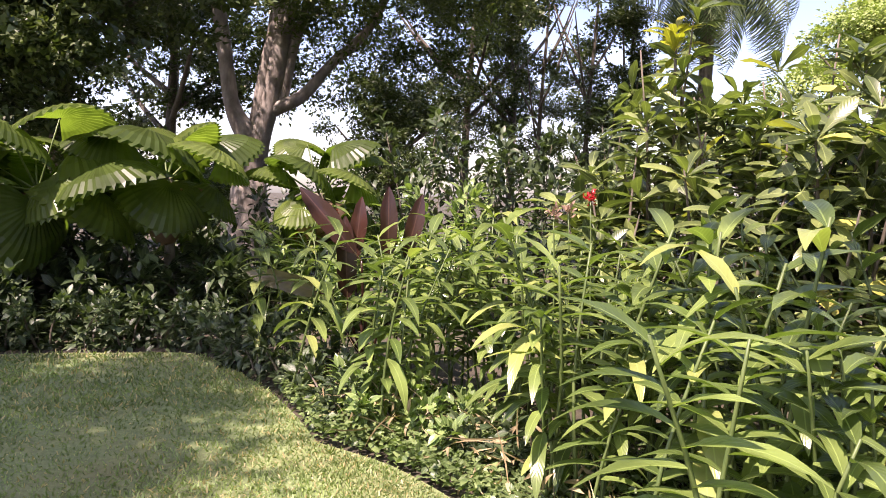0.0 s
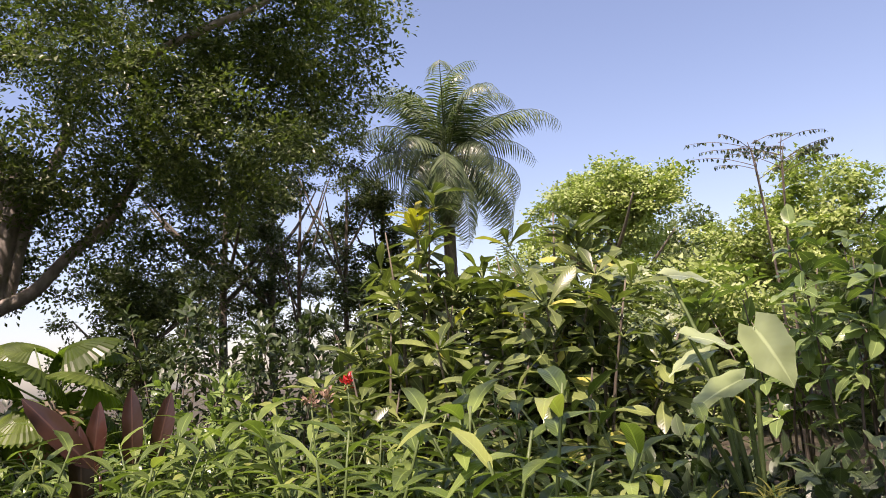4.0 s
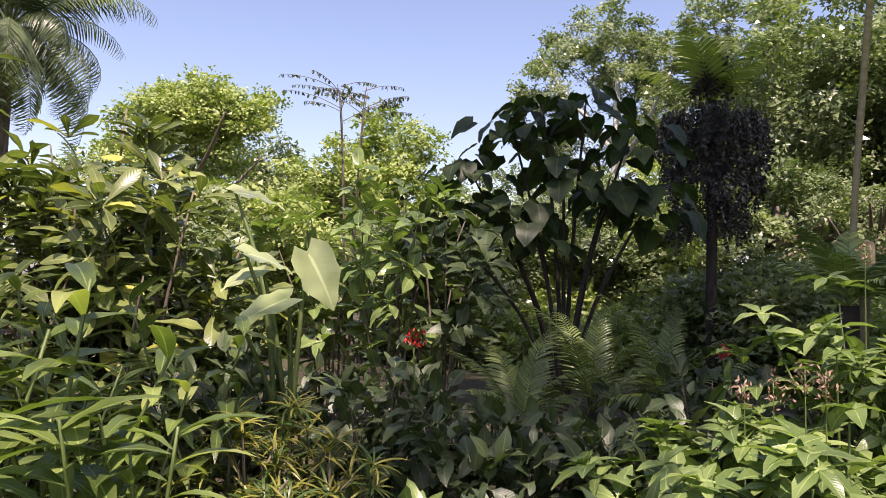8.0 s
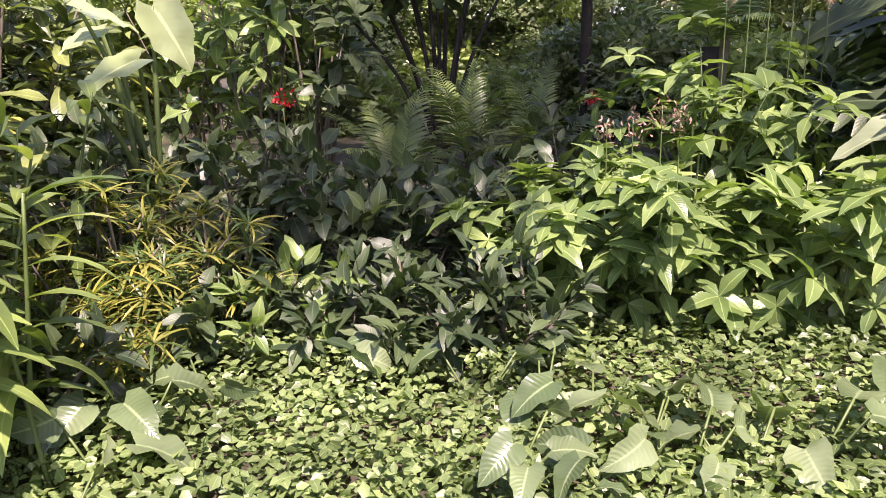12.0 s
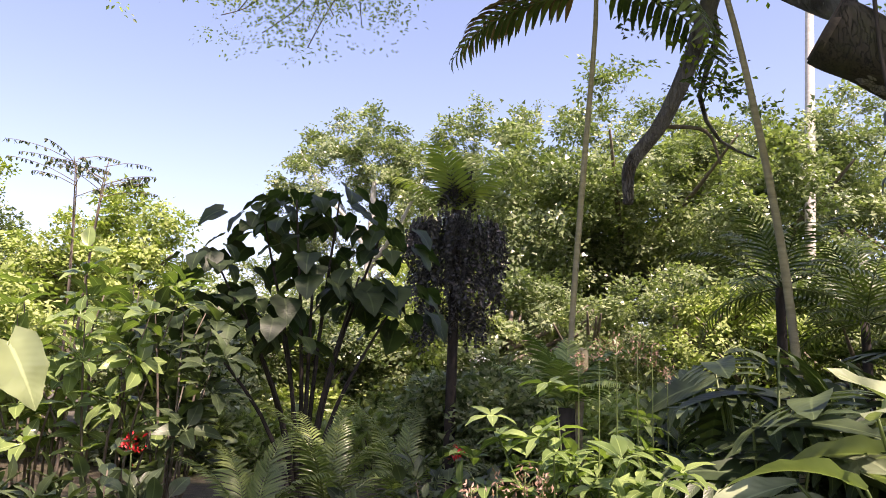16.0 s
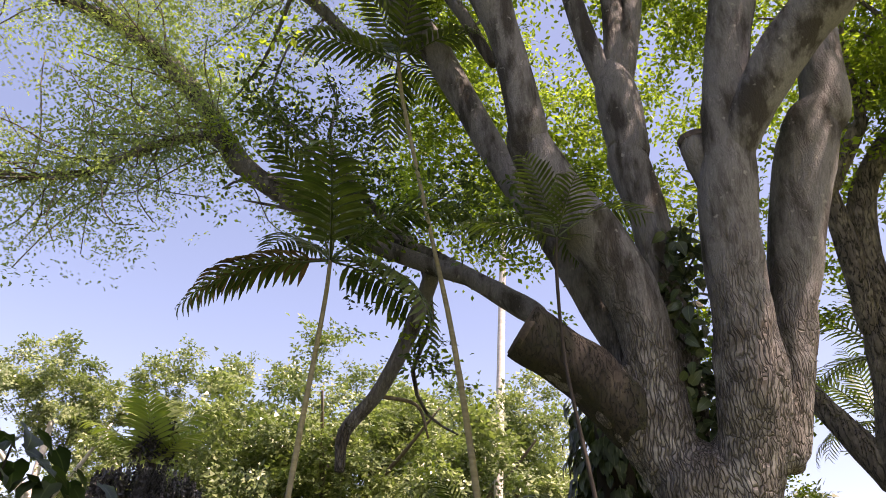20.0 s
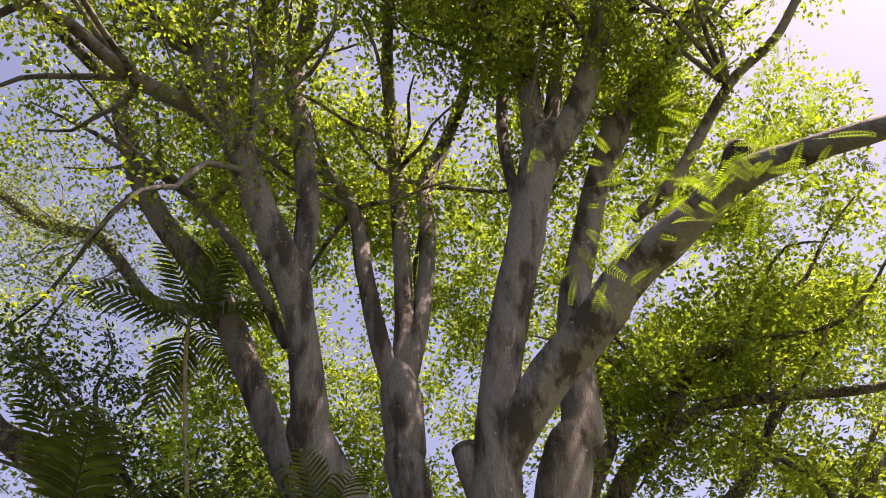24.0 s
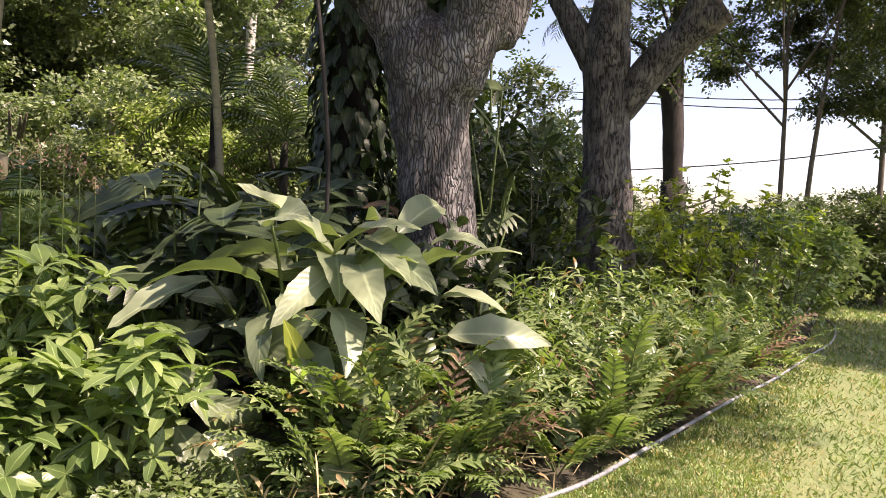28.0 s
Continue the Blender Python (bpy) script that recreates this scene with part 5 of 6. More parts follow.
feather_palm("slender_palm", ((5.82, -1.12, 1.73, 0.027), (5.82, -1.11, 2.13, 0.027), (5.85, -1.04, 2.89, 0.028), (6.06, -0.93, 4.01, 0.024), (6.07, -0.91, 4.88, 0.026), (6.06, -0.93, 5.23, 0.021)), "thin dark young palm before the great trunk", 7, 1.0, 16, 0.35, 0.035, M_PALM, M_DARKBARK, 73, 0.9, (), 1.0, 0.0, girth=0.62)
feather_palm("pale_trunk_palm", ((26.2, -1.7, 0.0, 0.17), (26.2, -1.8, 4.0, 0.165), (26.20, -1.87, 7.05, 0.160), (26.19, -2.01, 10.53, 0.155), (26.15, -2.2, 15.5, 0.13), (26.1, -2.3, 17.5, 0.12)), "tall palm with a pale straight trunk", 9, 2.8, 20, 0.7, 0.06, M_PALM, M_PALE, 74, 1.0)
q = spot(18.7, 20)
feather_palm("queen_palm", ((q.x, q.y, 0, 0.2), (q.x, q.y, 4, 0.17), (q.x + 0.1, q.y, 7.3, 0.15)), "queen palm with a shaggy drooping silver-green head", 42, 3.5, 40, 0.85, 0.045, M_QUEEN, M_TWIG, 76, 2.2, (), 1.45, -0.9, hang=-0.7)
q = spot(69, 13)
black_palm = feather_palm("fruiting_palm", ((q.x, q.y, 0, 0.1), (q.x, q.y, 2, 0.09), (q.x, q.y, 4.6, 0.08)), "palm hung with black strings of fruit under yellow-green leaves", 9, 1.35, 16, 0.5, 0.07, M_FAR_LT, M_DARKBARK, 77, 0.8, (), 1.35, 0.3)
kr = np.random.default_rng(78)
for z, rad, drop, n in ((5.35, 0.26, 0.75, 60), (4.5, 0.85, 0.85, 120), (3.85, 0.8, 0.9, 80), (3.1, 0.65, 0.9, 55)):
    n = n * 9 // 4
    a, q = kr.uniform(0, 6.28, n), kr.random(n) ** 0.5 * rad
    pos = np.stack([np.cos(a) * q, np.sin(a) * q, z - drop * 0.3 * (q / rad) ** 2 + kr.uniform(-0.1, 0.1, n)], -1)
    strand = merged([moved(leaf(0.085, 0.07, "ovate", 2, 0.6, 0.5), (kr.uniform(-0.03, 0.03), 0.05 * k, 0), (kr.uniform(-1, 1), 0.6, kr.uniform(-1, 1))) for k in range(14)])
    part("fruit_strand_mass", build("fruit_strand_mass", *strewn([strand], pos, np.stack([np.cos(a) * 0.15, np.sin(a) * 0.15, np.full(n, -1.0)], -1), random_dirs(n, kr), kr.uniform(0.6, 1.2, n) * drop)), M_BLACKFRUIT, black_palm, "hanging strings of black fruit", kind="stuff")
for k in range(4):
    q = spot((92, 97, 121.8, 120.4)[k], (13, 14.5, 14, 16.5)[k])
    feather_palm("dark_palm", ((q.x, q.y, 0, 0.1), (q.x, q.y, 1.6, 0.08), (q.x, q.y, (3.3, 2.9, 6.6, 6.2)[k], 0.07)), "dark drooping palm under the trees", 12, 1.9, 20, 0.5, 0.045, M_PALM, M_DARKBARK, 80 + k, 1.3, (), 1.2, -0.3)

# ---- planting ----


def clump_of(prototypes, places, seed, lean=0.15, lo=0.85, hi=1.15):
    r = np.random.default_rng(seed)
    for k, p in enumerate(places):
        src = prototypes[k % len(prototypes)]
        m = Matrix.Translation(p) @ Euler((r.uniform(-lean, lean), r.uniform(-lean, lean), r.uniform(0, 6.28))).to_matrix().to_4x4() @ Matrix.Scale(r.uniform(lo, hi), 4)
        ob = copy_thing(src, Matrix.Identity(4))
        ob.matrix_basis = m
    for src in prototypes:
        for o in [*src.children_recursive, src]:
            bpy.data.objects.remove(o)


def ginger(seed, height, leaves=13):
    r = np.random.default_rng(seed)
    plant = thing("ginger_shoot", (0, 0, 0), "leafy ginger shoot with long narrow arching bright green leaves", "plant", "ginger bed")
    lean = r.uniform(0.15, 0.35)
    pts = [(0, 0, -0.02, 0.011), (lean * 0.25, 0, height * 0.5, 0.009), (lean * height * 0.7, 0, height * 0.93, 0.006)]
    part("cane", build("cane", *tube(pts, 5, 0, steps=3)), M_STEM, plant)
    kinds = [build("leaf", *leaf(0.3 + 0.05 * k, 0.078, "lance", 7, 0.3, 0.7 + 0.3 * k, wave=0.05, seed=seed + k)) for k in range(3)]
    turn = r.uniform(0, 6.28)
    for k in range(leaves):
        t = 0.32 + 0.68 * (k + 0.5) / leaves
        a = turn + (k % 2) * math.pi + r.uniform(-0.35, 0.35)
        e = 0.05 + 0.7 * t ** 4 + r.uniform(-0.2, 0.2)
        c = (lean * 0.7 * height * t ** 1.8, 0, height * 0.93 * t)
        way = (math.cos(a) * math.cos(e), math.sin(a) * math.cos(e), math.sin(e))
        part("leaf", kinds[k % 3], M_GINGER, plant, m=matrix_at(c, way, scale=r.uniform(0.8, 1.15)))
    return plant


r = np.random.default_rng(5)
places = []
for b, d0, d1, n in ((-11, 5.6, 7.2, 7), (-6, 4.7, 7.0, 9), (-1, 4.5, 6.8, 13), (4, 3.9, 6.3, 13), (9, 3.3, 6.0, 14), (14, 2.7, 5.6, 14), (19, 2.3, 5.2, 14), (24, 2.2, 5.0, 12), (28, 2.2, 4.8, 10), (32, 2.4, 4.4, 6)):
    for _ in range(n):
        places.append(spot(b + r.uniform(-3, 3), d0 + (d1 - d0) * r.random() ** 0.8))
clump_of([ginger(s, h) for s, h in ((1, 1.3), (2, 1.5), (3, 1.15), (4, 1.4), (5, 1.25))], places, 6)


def bush(name, place, label, category, radius, height, shape, material, singles, joined, seed, size=(0.8, 1.2), group="", stems=9, stem_material=M_TWIG, down=0.0, whorl=0, low=0.2, blobs=None, joined_material=None, stem_radius=0.014, rest_shape=None, clear=0.06):
    """A shrub: stems from the ground, leaves picked out one by one on its outside, the rest of the foliage as one mass."""
    r = np.random.default_rng(seed)
    plant = thing(name, place, label, category, group)
    paths, shapes = [], []
    for k in range(stems):
        a, q = k * 2.39996 + r.uniform(-0.5, 0.5), 0.95 * math.sqrt((k + 0.5) / stems)
        h = height * (1.02 - 0.42 * q * q) * r.uniform(0.72, 1.0)
        path = np.array([(0.12 * radius * math.cos(a), 0.12 * radius * math.sin(a), -0.02), (0.5 * q * radius * math.cos(a), 0.5 * q * radius * math.sin(a), h * 0.5), (q * radius * math.cos(a + 0.25), q * radius * math.sin(a + 0.25), h)])
        paths.append(path)
        shapes.append(tube([(*p, stem_radius * w) for p, w in zip(path, (1, 0.8, 0.35))], 5, 0, steps=3))
    for s in shapes[:9]:
        part("stem", build("stem", *s), stem_material, plant)
    if len(shapes) > 9:
        part("stem_bundle", build("stem_bundle", *merged(shapes[9:])), stem_material, plant, kind="stuff")
    paths = np.array(paths)
    n = singles + joined
    if whorl:
        n = (n + whorl - 1) // whorl
    pick = r.integers(0, stems, n)
    t = clear + (1.03 - clear) * (1 - r.random(n) ** (1.0 + low))
    t = t[:, None]
    A, B, C = paths[pick, 0], paths[pick, 1], paths[pick, 2]
    core = A * (1 - t) * (1 - 2 * t) + B * 4 * t * (1 - t) + C * t * (2 * t - 1)
    d = unit(core * [1, 1, 0] / max(radius, 0.1) + r.normal(size=(n, 3)) * 0.6 + UP * (t * 1.3 - 0.35))
    pos = core + d * r.uniform(0.05, 0.34, n)[:, None] * min(radius, 0.9) * (1.15 - 0.5 * t)
    pos[:, 2] = np.maximum(pos[:, 2], 0.05)
    way = d + r.normal(size=(n, 3)) * 0.5
    if whorl:
        pos = np.repeat(pos, whorl, 0)
        a = np.tile(np.arange(whorl) * 6.283 / whorl, n) + np.repeat(r.uniform(0, 6.28, n), whorl)
        ax = np.repeat(unit(d + UP * 0.8), whorl, 0)
        e1 = unit(np.cross(ax, (0.31, 0.2, 0.93)))
        e2 = np.cross(ax, e1)
        way = e1 * np.cos(a)[:, None] + e2 * np.sin(a)[:, None] + ax * r.uniform(0.1, 0.9, len(a))[:, None]
        d = np.repeat(d, whorl, 0)
    way = unit(way - UP * down)
    up = unit(UP + d * 0.5 + r.normal(size=d.shape) * 0.3)
    scale = r.uniform(size[0], size[1], len(pos))
    order = np.argsort(-np.linalg.norm((pos - [0, 0, height * 0.4]) / [radius, radius, height], axis=1) + r.normal(size=len(pos)) * 0.1)
    meshes = [build("leaf", *s) for s in shape]
    for i in order[:singles]:
        part("leaf", meshes[i % len(meshes)], material, plant, m=matrix_at(pos[i], way[i], up[i], scale[i]))
    rest = order[singles:]
    if len(rest):
        part("foliage", build("foliage", *strewn(rest_shape or shape, pos[rest], way[rest], up[rest], scale[rest])), joined_material or material, plant, kind="stuff")
    return plant


CROTON = [leaf(0.3, 0.105, "spoon", 5, 0.25, 0.5, 0.03, 0.06, seed=k) for k in range(3)]
OVATE = [leaf(0.17, 0.075, "ovate", 5, 0.25, 0.7, 0.02, 0.05, seed=k) for k in range(3)]
OVATE_LOW = [leaf(0.17, 0.075, "ovate", 3, 0.25, 0.7) for k in range(2)]
SMALL = [leaf(0.1, 0.05, "ovate", 3, 0.25, 0.6, seed=k) for k in range(3)]
BROAD = [leaf(0.26, 0.13, "ovate", 6, 0.22, 0.7, 0.04, 0.06, seed=k) for k in range(3)]
STRIP = [leaf(0.2, 0.016, "strap", 4, 0.2, 0.9, seed=k) for k in range(3)]

# croton shrubs and the mixed shrubs behind the ginger
for b, d, rad, h, n, s in ((16.5, 7.2, 0.75, 3.5, 110, 1), (25.5, 7.0, 0.95, 3.4, 120, 2), (21, 6.6, 1.0, 2.7, 120, 3), (29, 6.4, 0.95, 2.6, 110, 4), (13, 6.6, 0.8, 2.1, 80, 5), (33, 6.8, 0.8, 2.2, 80, 6)):
    bush("croton_shrub", spot(b, d), "tall croton shrub with whorls of green and yellow leaves", "shrub", rad, h, CROTON, M_CROTON, n // 2, 420, 100 + s, group="croton shrubs", whorl=6, stem_radius=0.02, clear=0.15)
for b, d, rad, h, s, mat in ((-2, 11, 1.3, 3.0, 1, M_DEEP), (3, 11.5, 1.4, 3.2, 2, M_DEEP), (7.5, 11, 1.3, 2.7, 3, M_DEEP), (0.5, 9.5, 1.1, 1.7, 4, M_BRIGHT), (12, 12, 1.5, 3.4, 5, M_DEEP), (-13, 11.5, 1.2, 1.5, 6, M_DEEP), (-24, 10.5, 1.2, 1.5, 7, M_DEEP), (-29, 10.5, 1.2, 1.4, 8, M_DEEP), (-19, 11.5, 1.2, 1.6, 9, M_DARK), (-8, 9, 1.0, 1.3, 10, M_BRIGHT), (-33, 9.8, 1.0, 1.3, 11, M_DARK)):
    bush("leafy_shrub", spot(b, d), "dense leafy green shrub", "shrub", rad, h, OVATE, mat, 16, 1000, 120 + s, group="shrubs behind the lawn", rest_shape=OVATE_LOW)
for k, lb in enumerate((-34, -30, -26.5, -23, -17, -14)):
    bush("shade_plant", spot(lb, 9.0), "dark leafy plant in the shade below the fan palms", "shrub", 0.7, 1.0, OVATE, M_DEEP, 12, 420, 350 + k, (0.8, 1.4), "plants below the fan palms", rest_shape=OVATE_LOW, stems=5)
for b in np.arange(-36, -13, 2.6):
    bush("low_hedge", spot(b, float(bed_edge(b)) + 0.4), "low dark clipped ground shrub at the lawn's edge", "hedge", 0.55, 0.55, SMALL, M_DEEP, 0, 440, int(b) + 300, group="hedge by the lawn", stems=4)

for k, (lb, ld, lr, lh) in enumerate(((-11.5, 6.0, 0.5, 0.6), (-8.6, 5.2, 0.45, 0.5), (-5.8, 4.9, 0.4, 0.45), (-3.0, 4.75, 0.4, 0.42), (0.5, 4.5, 0.4, 0.38), (4, 4.1, 0.35, 0.35), (-13.5, 6.6, 0.5, 0.6))):
    bush("low_edging_shrub", spot(lb, ld), "low mounded edging shrub with small leaves", "shrub", lr, lh, SMALL, M_BRIGHT if k in (2, 3, 4) else M_DEEP, 30, 330, 330 + k, (0.7, 1.1), "edging shrubs", 4)

# All but one take the dark leaf, which paints in the deep shade here.
for k, (lb, ld, lr, lh) in enumerate(((44, 3.8, 0.4, 0.5), (48, 3.75, 0.4, 0.5), (52.5, 3.7, 0.45, 0.5), (57, 3.65, 0.45, 0.5), (61.5, 3.65, 0.45, 0.5), (66, 3.65, 0.4, 0.55), (31, 3.3, 0.4, 0.5))):
    bush("low_shade_plant", spot(lb, ld), "low plant at the back of the ground cover, most darkened for shade", "shrub", lr, lh, OVATE, M_BRIGHT if k == 1 else M_DARK, 20, 200, 360 + k, (0.5, 1.0), "low shade plants", rest_shape=OVATE_LOW, stems=5)

tops = thing("croton_shoot", spot(16.6, 6.9), "croton shoot with a yellow leaf rosette at its tip", "shrub", "croton shrubs")
part("stem", build("stem", *tube([(0, 0, 0, 0.02), (0.03, 0, 1.6, 0.016), (0, 0, 3.05, 0.012)], 6)), M_TWIG, tops)
CK = [build("leaf", *shape) for shape in CROTON]
cr = np.random.default_rng(83)
for k in range(22):
    a, e = k * 2.4, cr.uniform(-0.2, 1.2)
    part("leaf", CK[k % 3], M_YELLOW, tops, "yellow leaf" if k == 0 else "", m=matrix_at((0, 0, 3.08 - 0.012 * k), (math.cos(a) * math.cos(e), math.sin(a) * math.cos(e), math.sin(e)), scale=cr.uniform(0.6, 0.95)))

# elephant ears
ear = [leaf(0.62, 0.46, "heart", 8, 0.12, 0.4, 0.0, 0.05, 2, k, 0.16) for k in range(2)]
ears = thing("elephant_ear", spot(39.5, 5.2), "elephant ear plant with huge glossy arrow leaves", "plant")
for k, (b, z, d, tilt, turn, s) in enumerate(((36.0, 1.72, 4.9, -0.2, 105, 0.8), (40.3, 1.75, 5.1, -1.05, 130, 1.0), (39.2, 1.45, 4.8, -0.35, 290, 0.9), (37.2, 1.62, 5.1, -0.3, 285, 0.7), (35.0, 2.15, 5.4, -0.1, 110, 0.85), (36.2, 1.25, 4.7, -0.3, 100, 0.8))):
    p = np.array(spot(b, d, z)) - np.array(ears.location)
    way = (math.sin(radians(turn)) * math.cos(tilt), math.cos(radians(turn)) * math.cos(tilt), math.sin(tilt))
    stalk = part("leaf_stalk", build("leaf_stalk", *tube([(0.05 * k - 0.1, 0, 0, 0.022), (p[0] * 0.5, p[1] * 0.5, p[2] * 0.7, 0.017), (p[0], p[1], p[2], 0.01)], 6)), M_STEM, ears)
    facing = unit(np.array((-0.62, -0.75, 1.0) if k == 1 else (-0.25, -0.3, 1.0)) + 0.15 * np.array((k % 3 - 1, k % 2, 0)))
    part("leaf", build("leaf", *ear[k % 2]), M_EAR, stalk, m=matrix_at(p, way, facing, s * 0.7))

# slim-stemmed trees with big leaves
big = thing("big_leaf_tree", spot(58.8, 9.5), "slim-stemmed small tree with large hanging leaves, shade put into their colour", "tree")
bl = np.random.default_rng(141)
WIDE = [build("leaf", *leaf(0.34, 0.31, "heart", 6, 0.12, 0.8, 0.0, 0.05, 2, k, 0.12)) for k in range(3)]
for b, d, z in ((51.6, 9.3, 2.95), (54.6, 9.5, 3.6), (57, 9.3, 3.75), (60.2, 9.4, 3.85), (63.6, 9.6, 3.55), (58.6, 9.2, 3.1), (62, 9.3, 2.85), (65.0, 9.5, 2.65), (53.6, 9.1, 2.45), (49.6, 9.2, 2.35), (56.4, 9.0, 2.35)):
    tip = np.array(spot(b, d, z)) - np.array(big.location)
    stem = part("stem", build("stem", *tube([(0, 0, -0.05, 0.035), (0.35 * tip[0], 0.35 * tip[1], z * 0.5, 0.025), (*tip, 0.012)], 6)), M_DARKBARK, big)
    for k in range(20):
        a = k * 2.4 + bl.uniform(-0.4, 0.4)
        out = np.array((math.cos(a), math.sin(a), 0.0))
        q = tip + out * bl.uniform(0.12, 0.5) + UP * bl.uniform(-0.42, 0.16)
        part("leaf", WIDE[k % 3], M_BIG, stem, m=matrix_at(q, unit(out * 0.9 + UP * bl.uniform(-0.9, -0.1)), unit(out + UP * 0.8 + bl.normal(size=3) * 0.3), bl.uniform(0.7, 1.15)))
for b, d, rad, h, n, s in ((46, 8.2, 1.1, 3.0, 150, 1), (42, 8.8, 0.9, 2.8, 120, 2), (50, 7.8, 0.7, 2.5, 90, 3)):
    bush("green_shrub_tree", spot(b, d), "open shrub with broad mid-green leaves", "shrub", rad, h, BROAD, M_BRIGHT if s != 3 else M_DEEP, n // 2, 130, 150 + s, group="open shrubs", whorl=5, stem_radius=0.016, clear=0.35)

# a bare-twigged plant standing over the shrubs
twiggy = thing("bare_twigged_plant", spot(42.5, 12), "thin bare-twigged plant with a few hanging leaflets", "plant")
tr = np.random.default_rng(91)
for k in range(4):
    a = k * 1.57
    x, y = 0.25 * math.cos(a), 0.25 * math.sin(a)
    stem = part("stem", build("stem", *tube([(0.2 * x, 0.2 * y, 0, 0.022), (0.5 * x, 0.5 * y, 2.5, 0.014), (x, y, 4.2, 0.009), (1.3 * x, 1.3 * y, 4.6, 0.006)], 5)), M_TWIG, twiggy)
    for _ in range(6):
        q, L = tr.uniform(0, 6.28), tr.uniform(0.45, 0.95)
        z = tr.uniform(4.1, 4.6)
        way = np.array((math.cos(q), math.sin(q), 0))
        arc = [np.array((x, y, z)) + way * L * u + UP * (0.55 * u - 0.3 * u * u) * L for u in (0, 0.4, 0.75, 1.0)]
        part("twig", build("twig", *tube([(*p, 0.006 - 0.001 * i) for i, p in enumerate(arc)], 4, steps=2)), M_TWIG, stem)
        tip = np.array([arc[i] + (arc[i + 1] - arc[i]) * u for i in (1, 2) for u in (0.2, 0.5, 0.8, 1.0)])
        tip = np.repeat(tip, 2, 0)
        n = len(tip)
        part("leaf_tuft", build("leaf_tuft", *strewn(SMALL, tip, tr.normal(size=(n, 3)) * [0.5, 0.5, 0.1] - UP, random_dirs(n, tr), tr.uniform(0.5, 0.85, n))), M_DEEP, stem, kind="stuff")

# red ginger and the dark shrubs in the middle
for b, d, rad, h, s, mat in ((46, 5.2, 0.7, 1.1, 1, M_DEEP), (52, 5.0, 0.8, 0.8, 2, M_DEEP), (58, 4.9, 0.8, 0.65, 3, M_DEEP), (64, 5.0, 0.8, 0.75, 4, M_DEEP), (69, 6.6, 0.9, 0.9, 5, M_DEEP), (40, 5.6, 0.8, 1.0, 6, M_DEEP), (35, 5.4, 0.7, 1.1, 7, M_DEEP)):
    bush("glossy_shrub", spot(b, d), "shaded shrub with glossy dark green leaves", "shrub", rad, h, BROAD, mat, 40, 260, 160 + s, (0.4, 0.85), "glossy shrubs", clear=0.25)
for b, d, rad, h, s in ((50, 13.6, 1.0, 1.0, 1), (53.5, 14.6, 1.0, 1.1, 2), (57, 13.8, 1.0, 0.9, 3), (60.5, 14.8, 1.0, 1.1, 4), (64, 14.0, 1.0, 1.0, 5), (67.5, 15, 1.0, 1.2, 6), (55.5, 16.4, 1.1, 1.4, 7), (62.5, 16.6, 1.1, 1.4, 8)):
    bush("sunlit_undershrub", spot(b, d), "sunlit yellow-green shrub beyond the shaded bed", "shrub", rad, h, BROAD, M_UNDER, 0, 420, 400 + s, (0.6, 1.1), "shrubs beyond the bed", stems=5)
for b, d, rad, h, s in ((70, 4.4, 0.75, 0.85, 1), (77, 4.2, 0.85, 0.95, 2), (84, 4.5, 0.8, 0.9, 3), (78, 5.7, 0.9, 1.55, 4), (83, 6.0, 0.8, 1.5, 5), (87, 5.3, 0.55, 0.7, 6)):
    bush("sunlit_shrub", spot(b, d), "bright green leafy shrub in full sun", "shrub", rad, h, OVATE, M_BRIGHT, 90, 520, 170 + s, (0.75, 1.45), "sunlit shrubs", rest_shape=OVATE_LOW, whorl=5, stem_material=M_STEM, down=0.25)
for b, d, rad, h, s in ((35, 4.1, 0.55, 0.9, 1), (38.5, 4.2, 0.6, 1.0, 2), (42.5, 4.0, 0.45, 0.7, 3), (37.5, 3.6, 0.4, 0.5, 4)):
    bush("narrow_croton", spot(b, d), "narrow-leaved croton with yellow thread-like leaf tufts", "shrub", rad, h, STRIP, M_NARROW, 42, 820, 180 + s, (0.6, 1.0), "narrow crotons", whorl=14)

# flowers
for b, d, z, s in ((11, 4.65, 1.6, 0.6), (8.3, 4.7, 1.5, 0.6), (9.4, 4.8, 1.52, 0.5), (48.2, 5.3, 1.15, 1.1), (70, 6.6, 1.05, 0.8)):
    p = spot(b, d)
    fl = thing("red_flower_spike", p, "red flower spike above dark leaves", "flower", "red flowers")
    part("flower_stem", build("flower_stem", *tube([(0, 0, 0, 0.008), (0.02, 0, z * 0.6, 0.006), (0, 0, z, 0.005)], 5)), M_STEM, fl)
    fr = np.random.default_rng(int(b * 10))
    n = 40
    pos = fr.normal(size=(n, 3)) * [0.035, 0.035, 0.035] * s + [0, 0, z]
    petal = leaf(0.04, 0.018, "ovate", 2, 0.3, 0.4)
    part("blossom", build("blossom", *strewn([petal], pos, unit(fr.normal(size=(n, 3)) + UP), random_dirs(n, fr), fr.uniform(0.7, 1.2, n))), M_RED if b > 10 else M_PINK, fl)

